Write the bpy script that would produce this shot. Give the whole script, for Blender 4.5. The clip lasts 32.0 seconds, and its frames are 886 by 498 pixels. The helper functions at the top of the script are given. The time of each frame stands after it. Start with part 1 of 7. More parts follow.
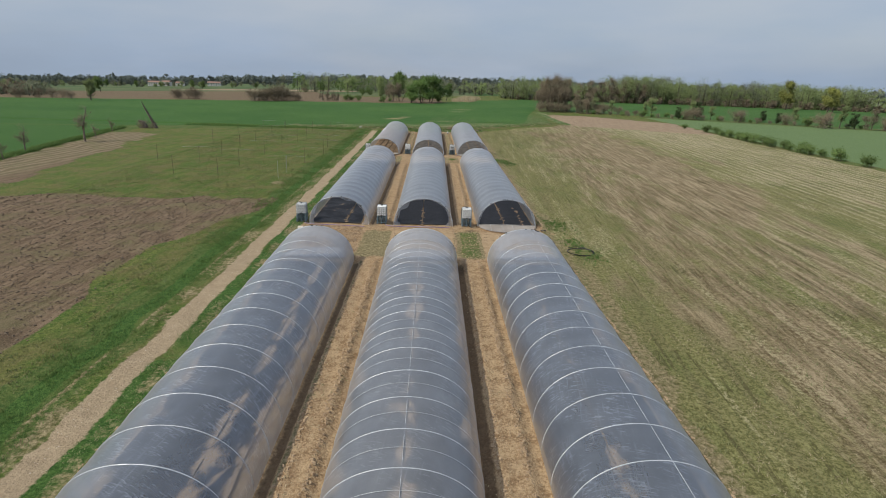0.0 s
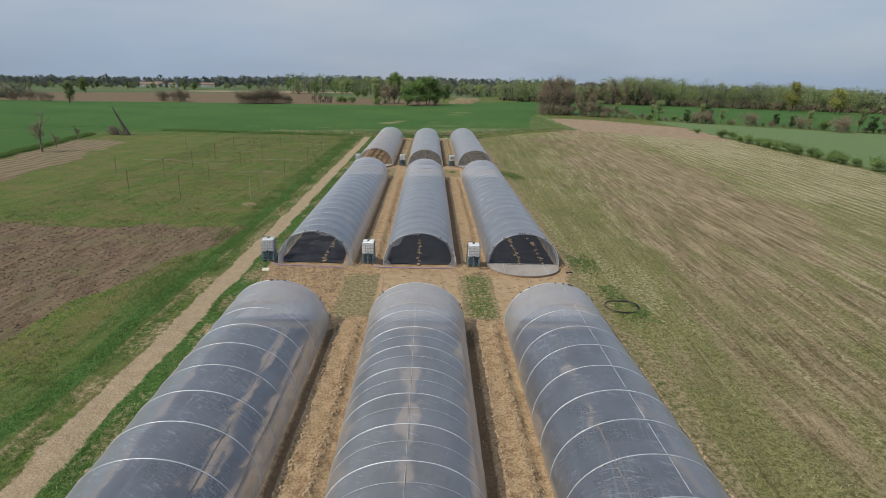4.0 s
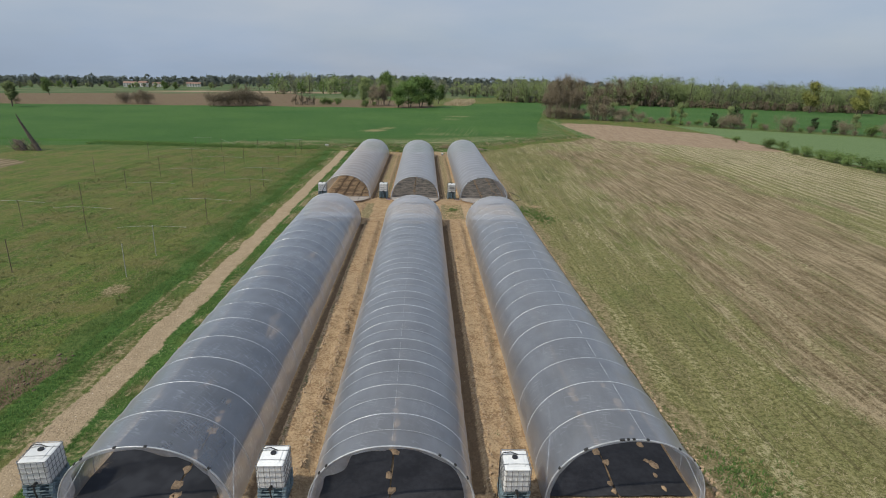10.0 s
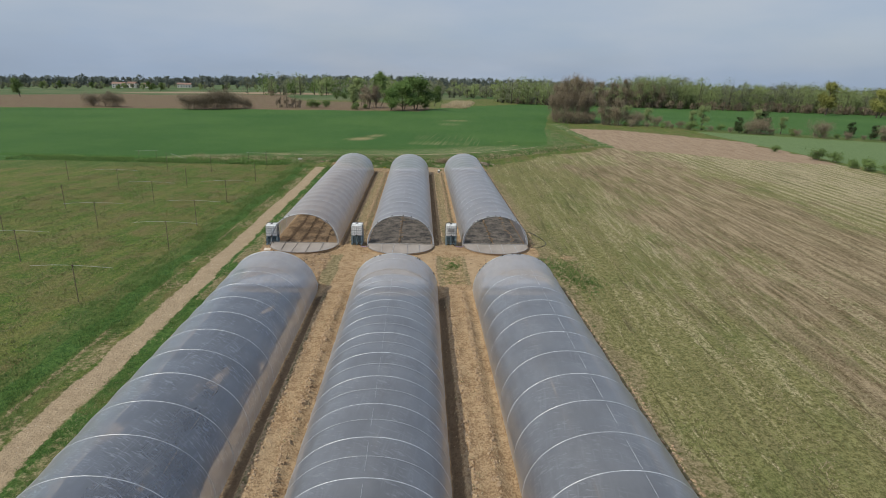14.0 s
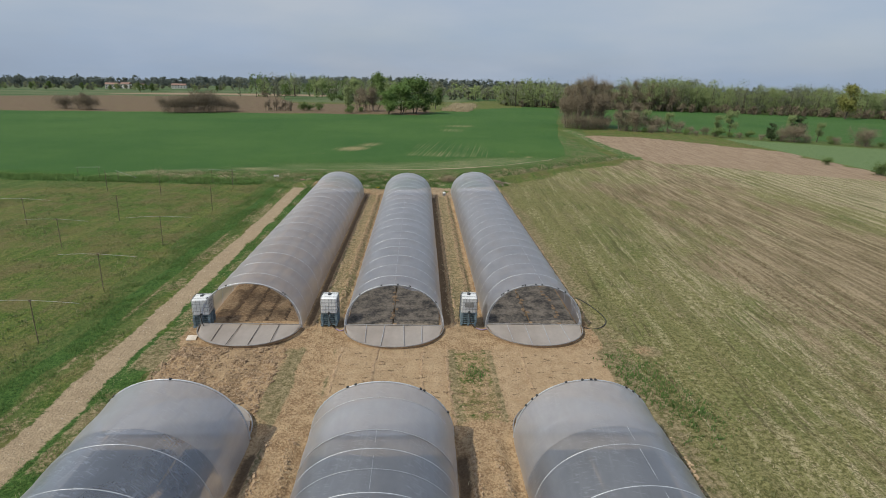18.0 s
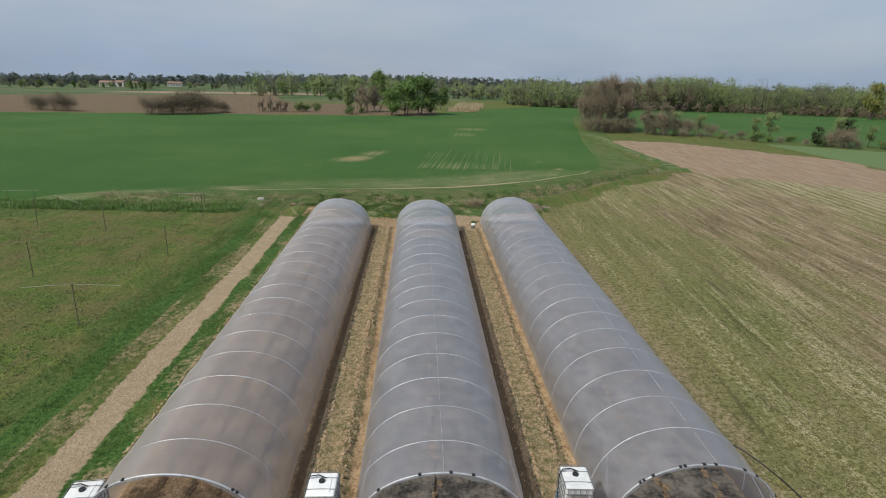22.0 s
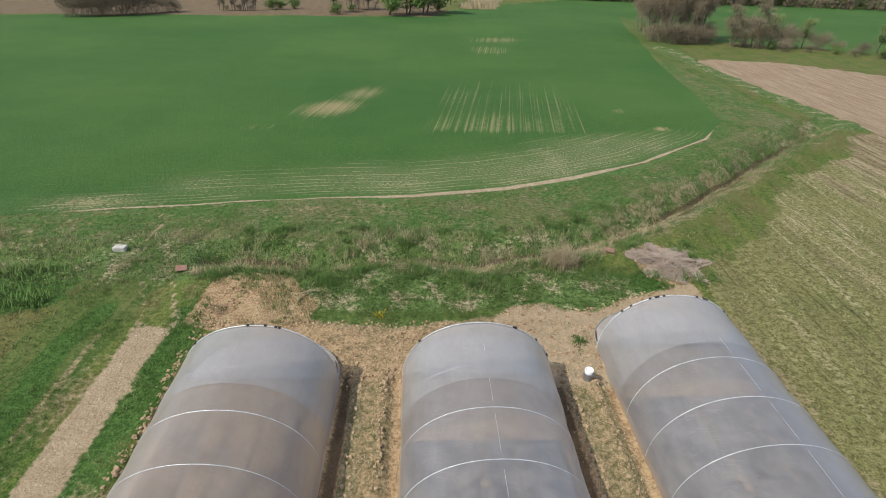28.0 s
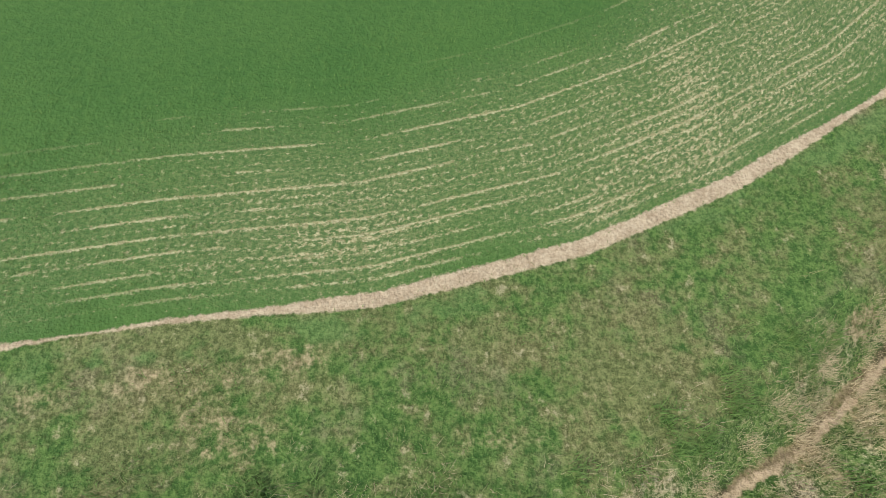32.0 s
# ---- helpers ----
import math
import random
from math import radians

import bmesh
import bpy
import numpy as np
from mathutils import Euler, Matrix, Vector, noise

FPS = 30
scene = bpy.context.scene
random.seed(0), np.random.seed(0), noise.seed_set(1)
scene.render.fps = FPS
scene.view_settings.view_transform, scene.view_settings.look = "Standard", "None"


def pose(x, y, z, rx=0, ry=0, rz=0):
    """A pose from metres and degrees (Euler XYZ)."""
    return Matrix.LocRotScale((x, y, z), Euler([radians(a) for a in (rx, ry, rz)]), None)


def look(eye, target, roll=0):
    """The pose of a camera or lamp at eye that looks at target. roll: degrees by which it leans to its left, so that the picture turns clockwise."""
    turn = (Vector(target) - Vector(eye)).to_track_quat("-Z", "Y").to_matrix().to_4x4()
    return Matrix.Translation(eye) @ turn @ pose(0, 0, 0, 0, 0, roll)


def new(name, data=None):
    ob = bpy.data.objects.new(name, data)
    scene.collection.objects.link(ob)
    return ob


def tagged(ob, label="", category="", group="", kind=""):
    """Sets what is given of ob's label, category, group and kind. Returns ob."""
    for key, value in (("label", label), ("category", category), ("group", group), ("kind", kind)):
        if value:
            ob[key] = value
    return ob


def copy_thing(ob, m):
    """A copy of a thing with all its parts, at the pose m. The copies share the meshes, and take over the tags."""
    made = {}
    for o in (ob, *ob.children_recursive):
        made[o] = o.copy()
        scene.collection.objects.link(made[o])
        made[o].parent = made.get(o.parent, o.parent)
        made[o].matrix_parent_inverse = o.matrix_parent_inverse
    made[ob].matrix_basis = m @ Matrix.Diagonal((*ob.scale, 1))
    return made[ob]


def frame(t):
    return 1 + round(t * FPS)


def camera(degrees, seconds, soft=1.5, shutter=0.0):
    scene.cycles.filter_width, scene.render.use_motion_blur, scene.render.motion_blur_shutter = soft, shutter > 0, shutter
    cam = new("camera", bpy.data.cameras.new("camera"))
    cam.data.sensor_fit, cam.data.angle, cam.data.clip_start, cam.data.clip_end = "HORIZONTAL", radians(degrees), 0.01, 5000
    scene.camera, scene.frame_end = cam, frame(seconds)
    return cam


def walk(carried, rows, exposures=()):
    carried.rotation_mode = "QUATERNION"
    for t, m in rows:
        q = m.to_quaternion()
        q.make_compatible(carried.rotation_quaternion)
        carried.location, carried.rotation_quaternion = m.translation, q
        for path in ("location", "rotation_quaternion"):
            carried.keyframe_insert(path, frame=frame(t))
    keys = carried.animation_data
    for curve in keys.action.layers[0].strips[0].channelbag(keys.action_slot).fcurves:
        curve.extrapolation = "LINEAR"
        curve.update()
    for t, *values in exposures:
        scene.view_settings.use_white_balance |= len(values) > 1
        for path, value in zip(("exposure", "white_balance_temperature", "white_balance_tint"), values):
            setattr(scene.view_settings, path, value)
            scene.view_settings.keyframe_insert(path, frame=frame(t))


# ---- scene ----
cam = camera(80.3, 32.0, soft=1.0)
METRES, EYE, TILT, LEAN, TURN = 153.06, 15.0, 0.0, 0.0, -1.5
ROWS = [
    (0.0, 0.0, 0.0, 0.0, 0.57, -18.52, -1.71),
    (0.5, -0.0005, 0.0072, 0.0005, 0.5, -18.5, -1.71),
    (1.0, -0.001, 0.0152, 0.0008, 0.44, -18.47, -1.71),
    (1.5, -0.0015, 0.0239, 0.0011, 0.41, -18.43, -1.7),
    (2.0, -0.002, 0.0329, 0.0013, 0.34, -18.42, -1.72),
    (2.5, -0.0024, 0.0424, 0.0013, 0.31, -18.42, -1.7),
    (3.0, -0.0027, 0.0522, 0.0012, 0.26, -18.43, -1.7),
    (3.5, -0.003, 0.0624, 0.0012, 0.24, -18.43, -1.7),
    (5.5, -0.0033, 0.1088, 0.0016, 0.03, -18.49, -1.66),
    (6.0, -0.0034, 0.1221, 0.0015, -0.03, -18.5, -1.67),
    (6.5, -0.0036, 0.1358, 0.0014, -0.08, -18.5, -1.68),
    (7.0, -0.0039, 0.15, 0.0014, -0.14, -18.51, -1.7),
    (7.5, -0.0042, 0.1647, 0.0014, -0.18, -18.52, -1.69),
    (8.0, -0.0046, 0.1797, 0.0012, -0.24, -18.52, -1.69),
    (8.5, -0.0048, 0.1952, 0.001, -0.28, -18.54, -1.7),
    (9.0, -0.0049, 0.211, 0.0007, -0.33, -18.51, -1.69),
    (9.5, -0.0051, 0.2267, 0.0007, -0.38, -18.52, -1.69),
    (10.0, -0.0053, 0.2425, 0.0006, -0.42, -18.5, -1.66),
    (10.5, -0.0053, 0.2584, 0.0006, -0.44, -18.5, -1.67),
    (11.0, -0.0052, 0.2743, 0.0005, -0.47, -18.47, -1.65),
    (11.5, -0.0049, 0.2901, 0.0004, -0.53, -18.48, -1.65),
    (12.0, -0.0045, 0.3059, 0.0002, -0.57, -18.49, -1.67),
    (12.5, -0.0043, 0.3215, 0.0003, -0.62, -18.49, -1.67),
    (13.0, -0.0041, 0.3369, 0.0001, -0.68, -18.47, -1.66),
    (13.5, -0.0039, 0.3522, -0.0, -0.72, -18.46, -1.64),
    (14.0, -0.0039, 0.3674, -0.0002, -0.76, -18.45, -1.64),
    (14.5, -0.004, 0.3823, -0.0003, -0.8, -18.43, -1.62),
    (16.5, -0.0049, 0.4364, -0.0012, -0.79, -18.36, -1.77),
    (17.0, -0.0059, 0.4493, -0.0013, -0.8, -18.36, -1.76),
    (17.5, -0.0072, 0.462, -0.0011, -0.83, -18.35, -1.75),
    (18.0, -0.0086, 0.4743, -0.0012, -0.85, -18.32, -1.77),
    (18.5, -0.0101, 0.4864, -0.0012, -0.85, -18.31, -1.77),
    (19.0, -0.0118, 0.4984, -0.0011, -0.86, -18.31, -1.77),
    (19.5, -0.0139, 0.5104, -0.001, -0.89, -18.35, -1.8),
    (20.0, -0.0162, 0.5226, -0.0011, -0.93, -18.38, -1.81),
    (20.5, -0.0186, 0.5351, -0.0011, -0.93, -18.41, -1.77),
    (21.0, -0.0212, 0.548, -0.0012, -0.92, -18.44, -1.79),
    (21.5, -0.0237, 0.5617, -0.0013, -0.94, -18.48, -1.77),
    (22.0, -0.0264, 0.5764, -0.0013, -0.94, -18.53, -1.78),
    (22.5, -0.0287, 0.592, -0.0012, -0.94, -18.58, -1.82),
    (23.0, -0.0309, 0.6085, -0.0012, -0.95, -18.6, -1.81),
    (23.5, -0.0329, 0.6255, -0.0009, -0.95, -18.6, -1.82),
    (24.0, -0.0346, 0.6429, -0.0003, -0.91, -18.59, -1.82),
    (24.5, -0.0362, 0.6609, 0.0001, -0.9, -18.59, -1.81),
    (25.0, -0.0375, 0.6793, 0.0003, -0.87, -18.6, -1.82),
    (25.5, -0.0386, 0.6986, 0.0004, -0.82, -18.62, -1.84),
    (27.5, -0.0419, 0.7785, 0.0017, -0.72, -26.29, -1.75),
    (28.0, -0.0419, 0.8012, 0.0017, -0.7, -29.32, -1.75),
    (28.5, -0.0421, 0.8246, 0.0022, -0.71, -32.7, -1.83),
    (29.0, -0.0418, 0.8483, 0.0026, -0.7, -36.56, -1.84),
    (29.5, -0.0416, 0.8722, 0.0031, -0.77, -41.73, -1.99),
    (30.0, -0.0415, 0.8968, 0.0039, -0.84, -48.05, -2.11),
    (30.5, -0.0413, 0.9215, 0.0048, -0.89, -54.74, -2.21),
    (31.0, -0.041, 0.9459, 0.0058, -0.88, -61.47, -2.26),
    (31.5, -0.041, 0.9716, 0.0068, -0.87, -66.47, -2.4),
    (32.0, -0.0413, 0.9972, 0.0071, -0.78, -67.51, -2.57),
]
walk(cam, [(t, pose(0, 0, EYE, TILT, LEAN, TURN) @ pose(METRES * x, METRES * y, METRES * z, 90 + pitch, roll, yaw)) for t, x, y, z, yaw, pitch, roll in ROWS],
     exposures=((0.0, 0.0), (25.5, 0.0), (28.0, 0.30), (29.0, 0.34), (30.0, 0.42), (31.0, 0.60), (32.0, 0.66)))

# ---- world, sun, exposure ----
SUN_FROM = Vector((-1.0, -0.45, 1.235)).normalized()
world = bpy.data.worlds.new("sky")
scene.world = world
world.use_nodes = True
wt = world.node_tree
wt.nodes.clear()
wout = wt.nodes.new("ShaderNodeOutputWorld")
wbg = wt.nodes.new("ShaderNodeBackground")
wsky = wt.nodes.new("ShaderNodeTexSky")
wsky.sky_type, wsky.sun_disc = "NISHITA", False
wsky.sun_elevation = math.asin(SUN_FROM.z)
wsky.sun_rotation = math.atan2(SUN_FROM.x, SUN_FROM.y)
wsky.air_density, wsky.dust_density, wsky.ozone_density = 1.0, 2.0, 1.5
wco = wt.nodes.new("ShaderNodeTexCoord")
wmap = wt.nodes.new("ShaderNodeMapping")
wmap.inputs["Scale"].default_value = (1.3, 1.3, 5.0)
wno = wt.nodes.new("ShaderNodeTexNoise")
wno.inputs["Scale"].default_value, wno.inputs["Detail"].default_value, wno.inputs["Roughness"].default_value = 2.2, 7.0, 0.55
wra = wt.nodes.new("ShaderNodeValToRGB")
wra.color_ramp.elements[0].position, wra.color_ramp.elements[1].position = 0.36, 0.72
wmx = wt.nodes.new("ShaderNodeMix")
wmx.data_type = "RGBA"
wmul = wt.nodes.new("ShaderNodeMath")
wmul.operation = "MULTIPLY_ADD"
wmul.inputs[1].default_value, wmul.inputs[2].default_value = 0.16, 0.76
wno2 = wt.nodes.new("ShaderNodeTexNoise")
wno2.inputs["Scale"].default_value, wno2.inputs["Detail"].default_value = 1.4, 6.0
wra2 = wt.nodes.new("ShaderNodeValToRGB")
wra2.color_ramp.elements[0].position, wra2.color_ramp.elements[1].position = 0.40, 0.68
wcl = wt.nodes.new("ShaderNodeMix")
wcl.data_type = "RGBA"
wcl.inputs["A"].default_value, wcl.inputs["B"].default_value = (3.45, 4.35, 5.75, 1), (4.7, 5.2, 6.0, 1)
wbg.inputs["Strength"].default_value = 0.100
for a, b in ((wco.outputs["Generated"], wmap.inputs["Vector"]), (wmap.outputs[0], wno.inputs["Vector"]), (wno.outputs["Fac"], wra.inputs[0]),
             (wra.outputs[0], wmul.inputs[0]), (wmul.outputs[0], wmx.inputs["Factor"]), (wsky.outputs[0], wmx.inputs["A"]),
             (wmap.outputs[0], wno2.inputs["Vector"]), (wno2.outputs["Fac"], wra2.inputs[0]), (wra2.outputs[0], wcl.inputs["Factor"]), (wcl.outputs["Result"], wmx.inputs["B"]),
             (wmx.outputs["Result"], wbg.inputs["Color"]), (wbg.outputs[0], wout.inputs[0])):
    wt.links.new(a, b)
sun_data = bpy.data.lights.new("sun", "SUN")
sun_data.energy, sun_data.angle, sun_data.color = 3.2, radians(1.2), (1.0, 0.945, 0.80)
sun = new("sun", sun_data)
sun.matrix_world = look(SUN_FROM * 100, (0, 0, 0))


# ---- materials ----
class Mat:
    """A small builder of node materials."""

    def __init__(self, name):
        self.m = bpy.data.materials.new(name)
        self.m.use_nodes = True
        self.t = self.m.node_tree
        self.t.nodes.clear()
        self.out = self.t.nodes.new("ShaderNodeOutputMaterial")
        self.pos = None

    def put(self, socket, value):
        if isinstance(value, bpy.types.NodeSocket):
            self.t.links.new(value, socket)
        elif isinstance(value, (tuple, list)) and len(value) == 3 and socket.type == "RGBA":
            socket.default_value = (*value, 1)
        else:
            socket.default_value = value

    def node(self, kind, **ins):
        n = self.t.nodes.new(kind)
        for k, v in ins.items():
            self.put(n.inputs[k.replace("_", " ")], v)
        return n

    def where(self):
        if self.pos is None:
            self.pos = self.node("ShaderNodeNewGeometry").outputs["Position"]
        return self.pos

    def stretch(self, sx, sy, sz, turn=0.0, vec=None):
        r = self.node("ShaderNodeMapping", Vector=vec or self.where(), Rotation=(0, 0, radians(turn)))
        return self.node("ShaderNodeMapping", Vector=r.outputs[0], Scale=(sx, sy, sz)).outputs[0]

    def noise(self, scale, detail=4.0, rough=0.6, vec=None, dist=0.0):
        return self.node("ShaderNodeTexNoise", Vector=vec or self.where(), Scale=scale, Detail=detail, Roughness=rough, Distortion=dist).outputs["Fac"]

    def math(self, op, a, b=0.0, c=0.0, clamp=False):
        n = self.t.nodes.new("ShaderNodeMath")
        n.operation, n.use_clamp = op, clamp
        for s, v in zip(n.inputs, (a, b, c)):
            self.put(s, v)
        return n.outputs[0]

    def step(self, value, lo, hi):
        n = self.node("ShaderNodeMapRange", Value=value, From_Min=lo, From_Max=hi)
        n.interpolation_type = "SMOOTHSTEP"
        return n.outputs[0]

    def mix(self, fac, a, b):
        n = self.t.nodes.new("ShaderNodeMix")
        n.data_type = "RGBA"
        self.put(n.inputs["Factor"], fac)
        self.put(n.inputs["A"], a)
        self.put(n.inputs["B"], b)
        return n.outputs["Result"]

    def scale(self, col, fac):
        n = self.t.nodes.new("ShaderNodeVectorMath")
        n.operation = "SCALE"
        self.put(n.inputs[0], col)
        self.put(n.inputs["Scale"], fac)
        return n.outputs[0]

    def attr(self, name):
        n = self.t.nodes.new("ShaderNodeAttribute")
        n.attribute_name = name
        return n.outputs["Fac"]

    def rand(self):
        return self.node("ShaderNodeObjectInfo").outputs["Random"]

    def bump(self, height, strength=0.5, dist=0.02):
        return self.node("ShaderNodeBump", Height=height, Strength=strength, Distance=dist).outputs[0]

    def done(self, col, rough=0.8, metal=0.0, normal=None, **more):
        p = self.node("ShaderNodeBsdfPrincipled", Base_Color=col, Roughness=rough, Metallic=metal, **more)
        if normal is not None:
            self.put(p.inputs["Normal"], normal)
        self.t.links.new(p.outputs[0], self.out.inputs[0])
        return self.m


def simple(name, dark, light, scale=8.0, rough=0.7, metal=0.0, bump=0.2, dist=0.004):
    """Two-tone surface with grain, stains and a fine relief."""
    m = Mat(name)
    fine, broad = m.noise(scale * 6, 3), m.noise(scale, 4)
    f = m.math("ADD", m.math("MULTIPLY", fine, 0.4), m.math("MULTIPLY", broad, 0.6))
    col = m.mix(m.step(f, 0.35, 0.65), dark, light)
    tone = m.math("MULTIPLY_ADD", m.rand(), 0.24, 0.88)
    return m.done(m.scale(col, tone), m.math("MULTIPLY_ADD", broad, 0.2, rough - 0.1), metal, m.bump(fine, bump, dist))


def foliage(name, dark, light, through_col, lift=1.1):
    """Leaves: two greens, varied leaf by leaf and tree by tree, letting some light through."""
    m = Mat(name)
    isle = m.node("ShaderNodeNewGeometry").outputs["Random Per Island"]
    tone = m.math("MULTIPLY_ADD", m.rand(), 0.5, 0.75)
    f = m.math("ADD", m.math("MULTIPLY", isle, 0.6), m.math("MULTIPLY", m.noise(0.6, 3), 0.4))
    col = m.scale(m.mix(f, dark, light), tone)
    # soft, rounded shading: the normal leans upwards
    up = m.t.nodes.new("ShaderNodeVectorMath")
    up.operation = "ADD"
    m.t.links.new(m.node("ShaderNodeNewGeometry").outputs["Normal"], up.inputs[0])
    up.inputs[1].default_value = (0, 0, lift)
    nz = m.t.nodes.new("ShaderNodeVectorMath")
    nz.operation = "NORMALIZE"
    m.t.links.new(up.outputs[0], nz.inputs[0])
    d = m.node("ShaderNodeBsdfPrincipled", Base_Color=col, Roughness=0.75, Normal=nz.outputs[0], Specular_IOR_Level=0.2)
    tr = m.node("ShaderNodeBsdfTranslucent", Color=through_col)
    mx = m.node("ShaderNodeMixShader", Fac=0.25)
    m.t.links.new(d.outputs[0], mx.inputs[1])
    m.t.links.new(tr.outputs[0], mx.inputs[2])
    m.t.links.new(mx.outputs[0], m.out.inputs[0])
    return m.m


def ground_material():
    m = Mat("ground")
    fine, mid, broad, huge = m.noise(9.0, 5, 0.65), m.noise(1.6, 5, 0.6), m.noise(0.25, 4, 0.6), m.noise(0.03, 4, 0.55)
    tuft = m.noise(3.5, 5, 0.7)

    def mask(name, spread=0.5):
        v = m.math("ADD", m.attr(name), m.math("MULTIPLY", m.math("SUBTRACT", m.math("MULTIPLY_ADD", tuft, 0.6, m.math("MULTIPLY", mid, 0.4)), 0.5), spread * 2.2))
        return m.step(v, 0.38, 0.62)

    # meadow grass
    speck = m.noise(22.0, 3, 0.6)
    grain = m.math("ADD", m.math("MULTIPLY", tuft, 0.45), m.math("ADD", m.math("MULTIPLY", fine, 0.35), m.math("MULTIPLY", speck, 0.20)))
    grass = m.mix(m.step(grain, 0.40, 0.60), (0.038, 0.080, 0.014), (0.120, 0.168, 0.036))
    grass = m.mix(m.math("MULTIPLY", m.step(broad, 0.43, 0.62), 0.7), grass, (0.150, 0.132, 0.050))
    grass = m.mix(m.math("MULTIPLY", m.step(m.math("ADD", m.math("MULTIPLY", mid, 0.6), m.math("MULTIPLY", fine, 0.4)), 0.51, 0.65), 0.6), grass, (0.205, 0.175, 0.085))
    swath = m.noise(1.0, 4, 0.65, m.stretch(0.9, 0.045, 1.0, 7))
    grass = m.mix(m.math("MULTIPLY", m.step(swath, 0.48, 0.62), 0.6), grass, m.mix(m.step(grain, 0.42, 0.58), (0.085, 0.112, 0.026), (0.200, 0.208, 0.062)))
    mottle = m.noise(1.0, 5, 0.7, m.stretch(0.55, 0.22, 1.0, 7))
    grass = m.mix(m.math("MULTIPLY", m.step(m.math("ADD", mottle, m.math("MULTIPLY", m.math("SUBTRACT", fine, 0.5), 0.5)), 0.50, 0.62), 0.65), grass, m.mix(m.step(grain, 0.42, 0.58), (0.088, 0.072, 0.030), (0.205, 0.172, 0.082)))
    grass = m.mix(m.math("MULTIPLY", m.step(m.noise(2.4, 4, 0.6), 0.60, 0.68), 0.5), grass, (0.030, 0.062, 0.014))
    # thick verge grass
    lush = m.mix(m.step(grain, 0.39, 0.61), (0.040, 0.078, 0.017), (0.108, 0.156, 0.042))
    lush = m.mix(m.math("MULTIPLY", m.step(swath, 0.50, 0.60), 0.5), lush, (0.135, 0.165, 0.050))
    lush = m.mix(m.math("MULTIPLY", m.step(m.math("ADD", m.math("MULTIPLY", broad, 0.5), m.math("MULTIPLY", tuft, 0.5)), 0.47, 0.62), 0.6), lush, (0.165, 0.155, 0.062))
    col = m.mix(mask("lush"), grass, lush)
    # rank dark grass along the track
    col = m.mix(mask("rank", 0.5), col, m.mix(m.step(grain, 0.42, 0.58), (0.028, 0.072, 0.014), (0.082, 0.152, 0.036)))
    # bank: green and straw in tangled patches
    patchy = m.noise(0.55, 4, 0.65)
    bank = m.mix(m.step(grain, 0.42, 0.58), (0.030, 0.066, 0.014), (0.120, 0.190, 0.052))
    bank = m.mix(m.step(m.math("ADD", m.math("MULTIPLY", patchy, 0.6), m.math("MULTIPLY", grain, 0.4)), 0.50, 0.60), bank, m.mix(m.step(grain, 0.42, 0.58), (0.115, 0.088, 0.052), (0.43, 0.37, 0.235)))
    bank = m.mix(m.math("MULTIPLY", m.step(speck, 0.55, 0.68), 0.4), bank, (0.50, 0.45, 0.31))
    col = m.mix(mask("bank"), col, bank)
    # headland: lush, olive and faded patches
    hp, hq = m.noise(0.5, 4, 0.65), m.noise(1.3, 5, 0.7)
    head = m.mix(m.step(grain, 0.42, 0.58), (0.032, 0.080, 0.018), (0.105, 0.172, 0.046))
    head = m.mix(m.step(m.math("ADD", m.math("MULTIPLY", hp, 0.6), m.math("MULTIPLY", hq, 0.4)), 0.46, 0.60), head, m.mix(m.step(grain, 0.42, 0.58), (0.062, 0.082, 0.026), (0.180, 0.198, 0.080)))
    wide = m.noise(0.13, 4, 0.65)
    head = m.mix(m.math("MULTIPLY", m.step(m.math("ADD", wide, m.math("MULTIPLY", m.math("SUBTRACT", hq, 0.5), 0.5)), 0.47, 0.60), 0.6), head, m.mix(m.step(grain, 0.40, 0.60), (0.082, 0.082, 0.032), (0.225, 0.208, 0.102)))
    head = m.mix(m.math("MULTIPLY", m.step(m.noise(0.32, 5, 0.7), 0.54, 0.66), 0.5), head, m.mix(m.step(grain, 0.42, 0.58), (0.095, 0.082, 0.045), (0.235, 0.205, 0.125)))
    head = m.mix(m.math("MULTIPLY", m.step(m.math("ADD", hq, m.math("MULTIPLY", m.math("SUBTRACT", grain, 0.5), 0.8)), 0.60, 0.72), 0.6), head, (0.36, 0.32, 0.20))
    head = m.mix(m.math("MULTIPLY", m.step(m.math("SUBTRACT", 1.0, m.math("ABSOLUTE", m.math("ADD", m.attr("edge_d"), 0.7))), 0.3, 0.8), m.math("MULTIPLY", m.step(hp, 0.46, 0.58), 0.8)), head, m.mix(m.step(grain, 0.4, 0.6), (0.048, 0.105, 0.028), (0.115, 0.195, 0.060)))
    col = m.mix(mask("head", 0.4), col, head)
    # far fields
    far = m.mix(m.step(huge, 0.4, 0.6), (0.055, 0.105, 0.035), (0.13, 0.15, 0.075))
    col = m.mix(mask("far", 0.2), col, far)
    # green corn with drilled rows and thin places
    edge = m.attr("edge_d")
    along = m.node("ShaderNodeCombineXYZ", X=m.math("MULTIPLY", edge, 1.5), Y=m.math("MULTIPLY", m.node("ShaderNodeSeparateXYZ", Vector=m.where()).outputs["X"], 0.10))
    rows = m.noise(1.0, 4, 0.75, along.outputs[0])
    drill = m.math("MULTIPLY_ADD", m.math("SINE", m.math("MULTIPLY", edge, 2 * math.pi / 0.36)), 0.06, 0.0)
    lanes = m.noise(1.0, 2, 0.6, m.stretch(3.0, 0.022, 1.0, 9))
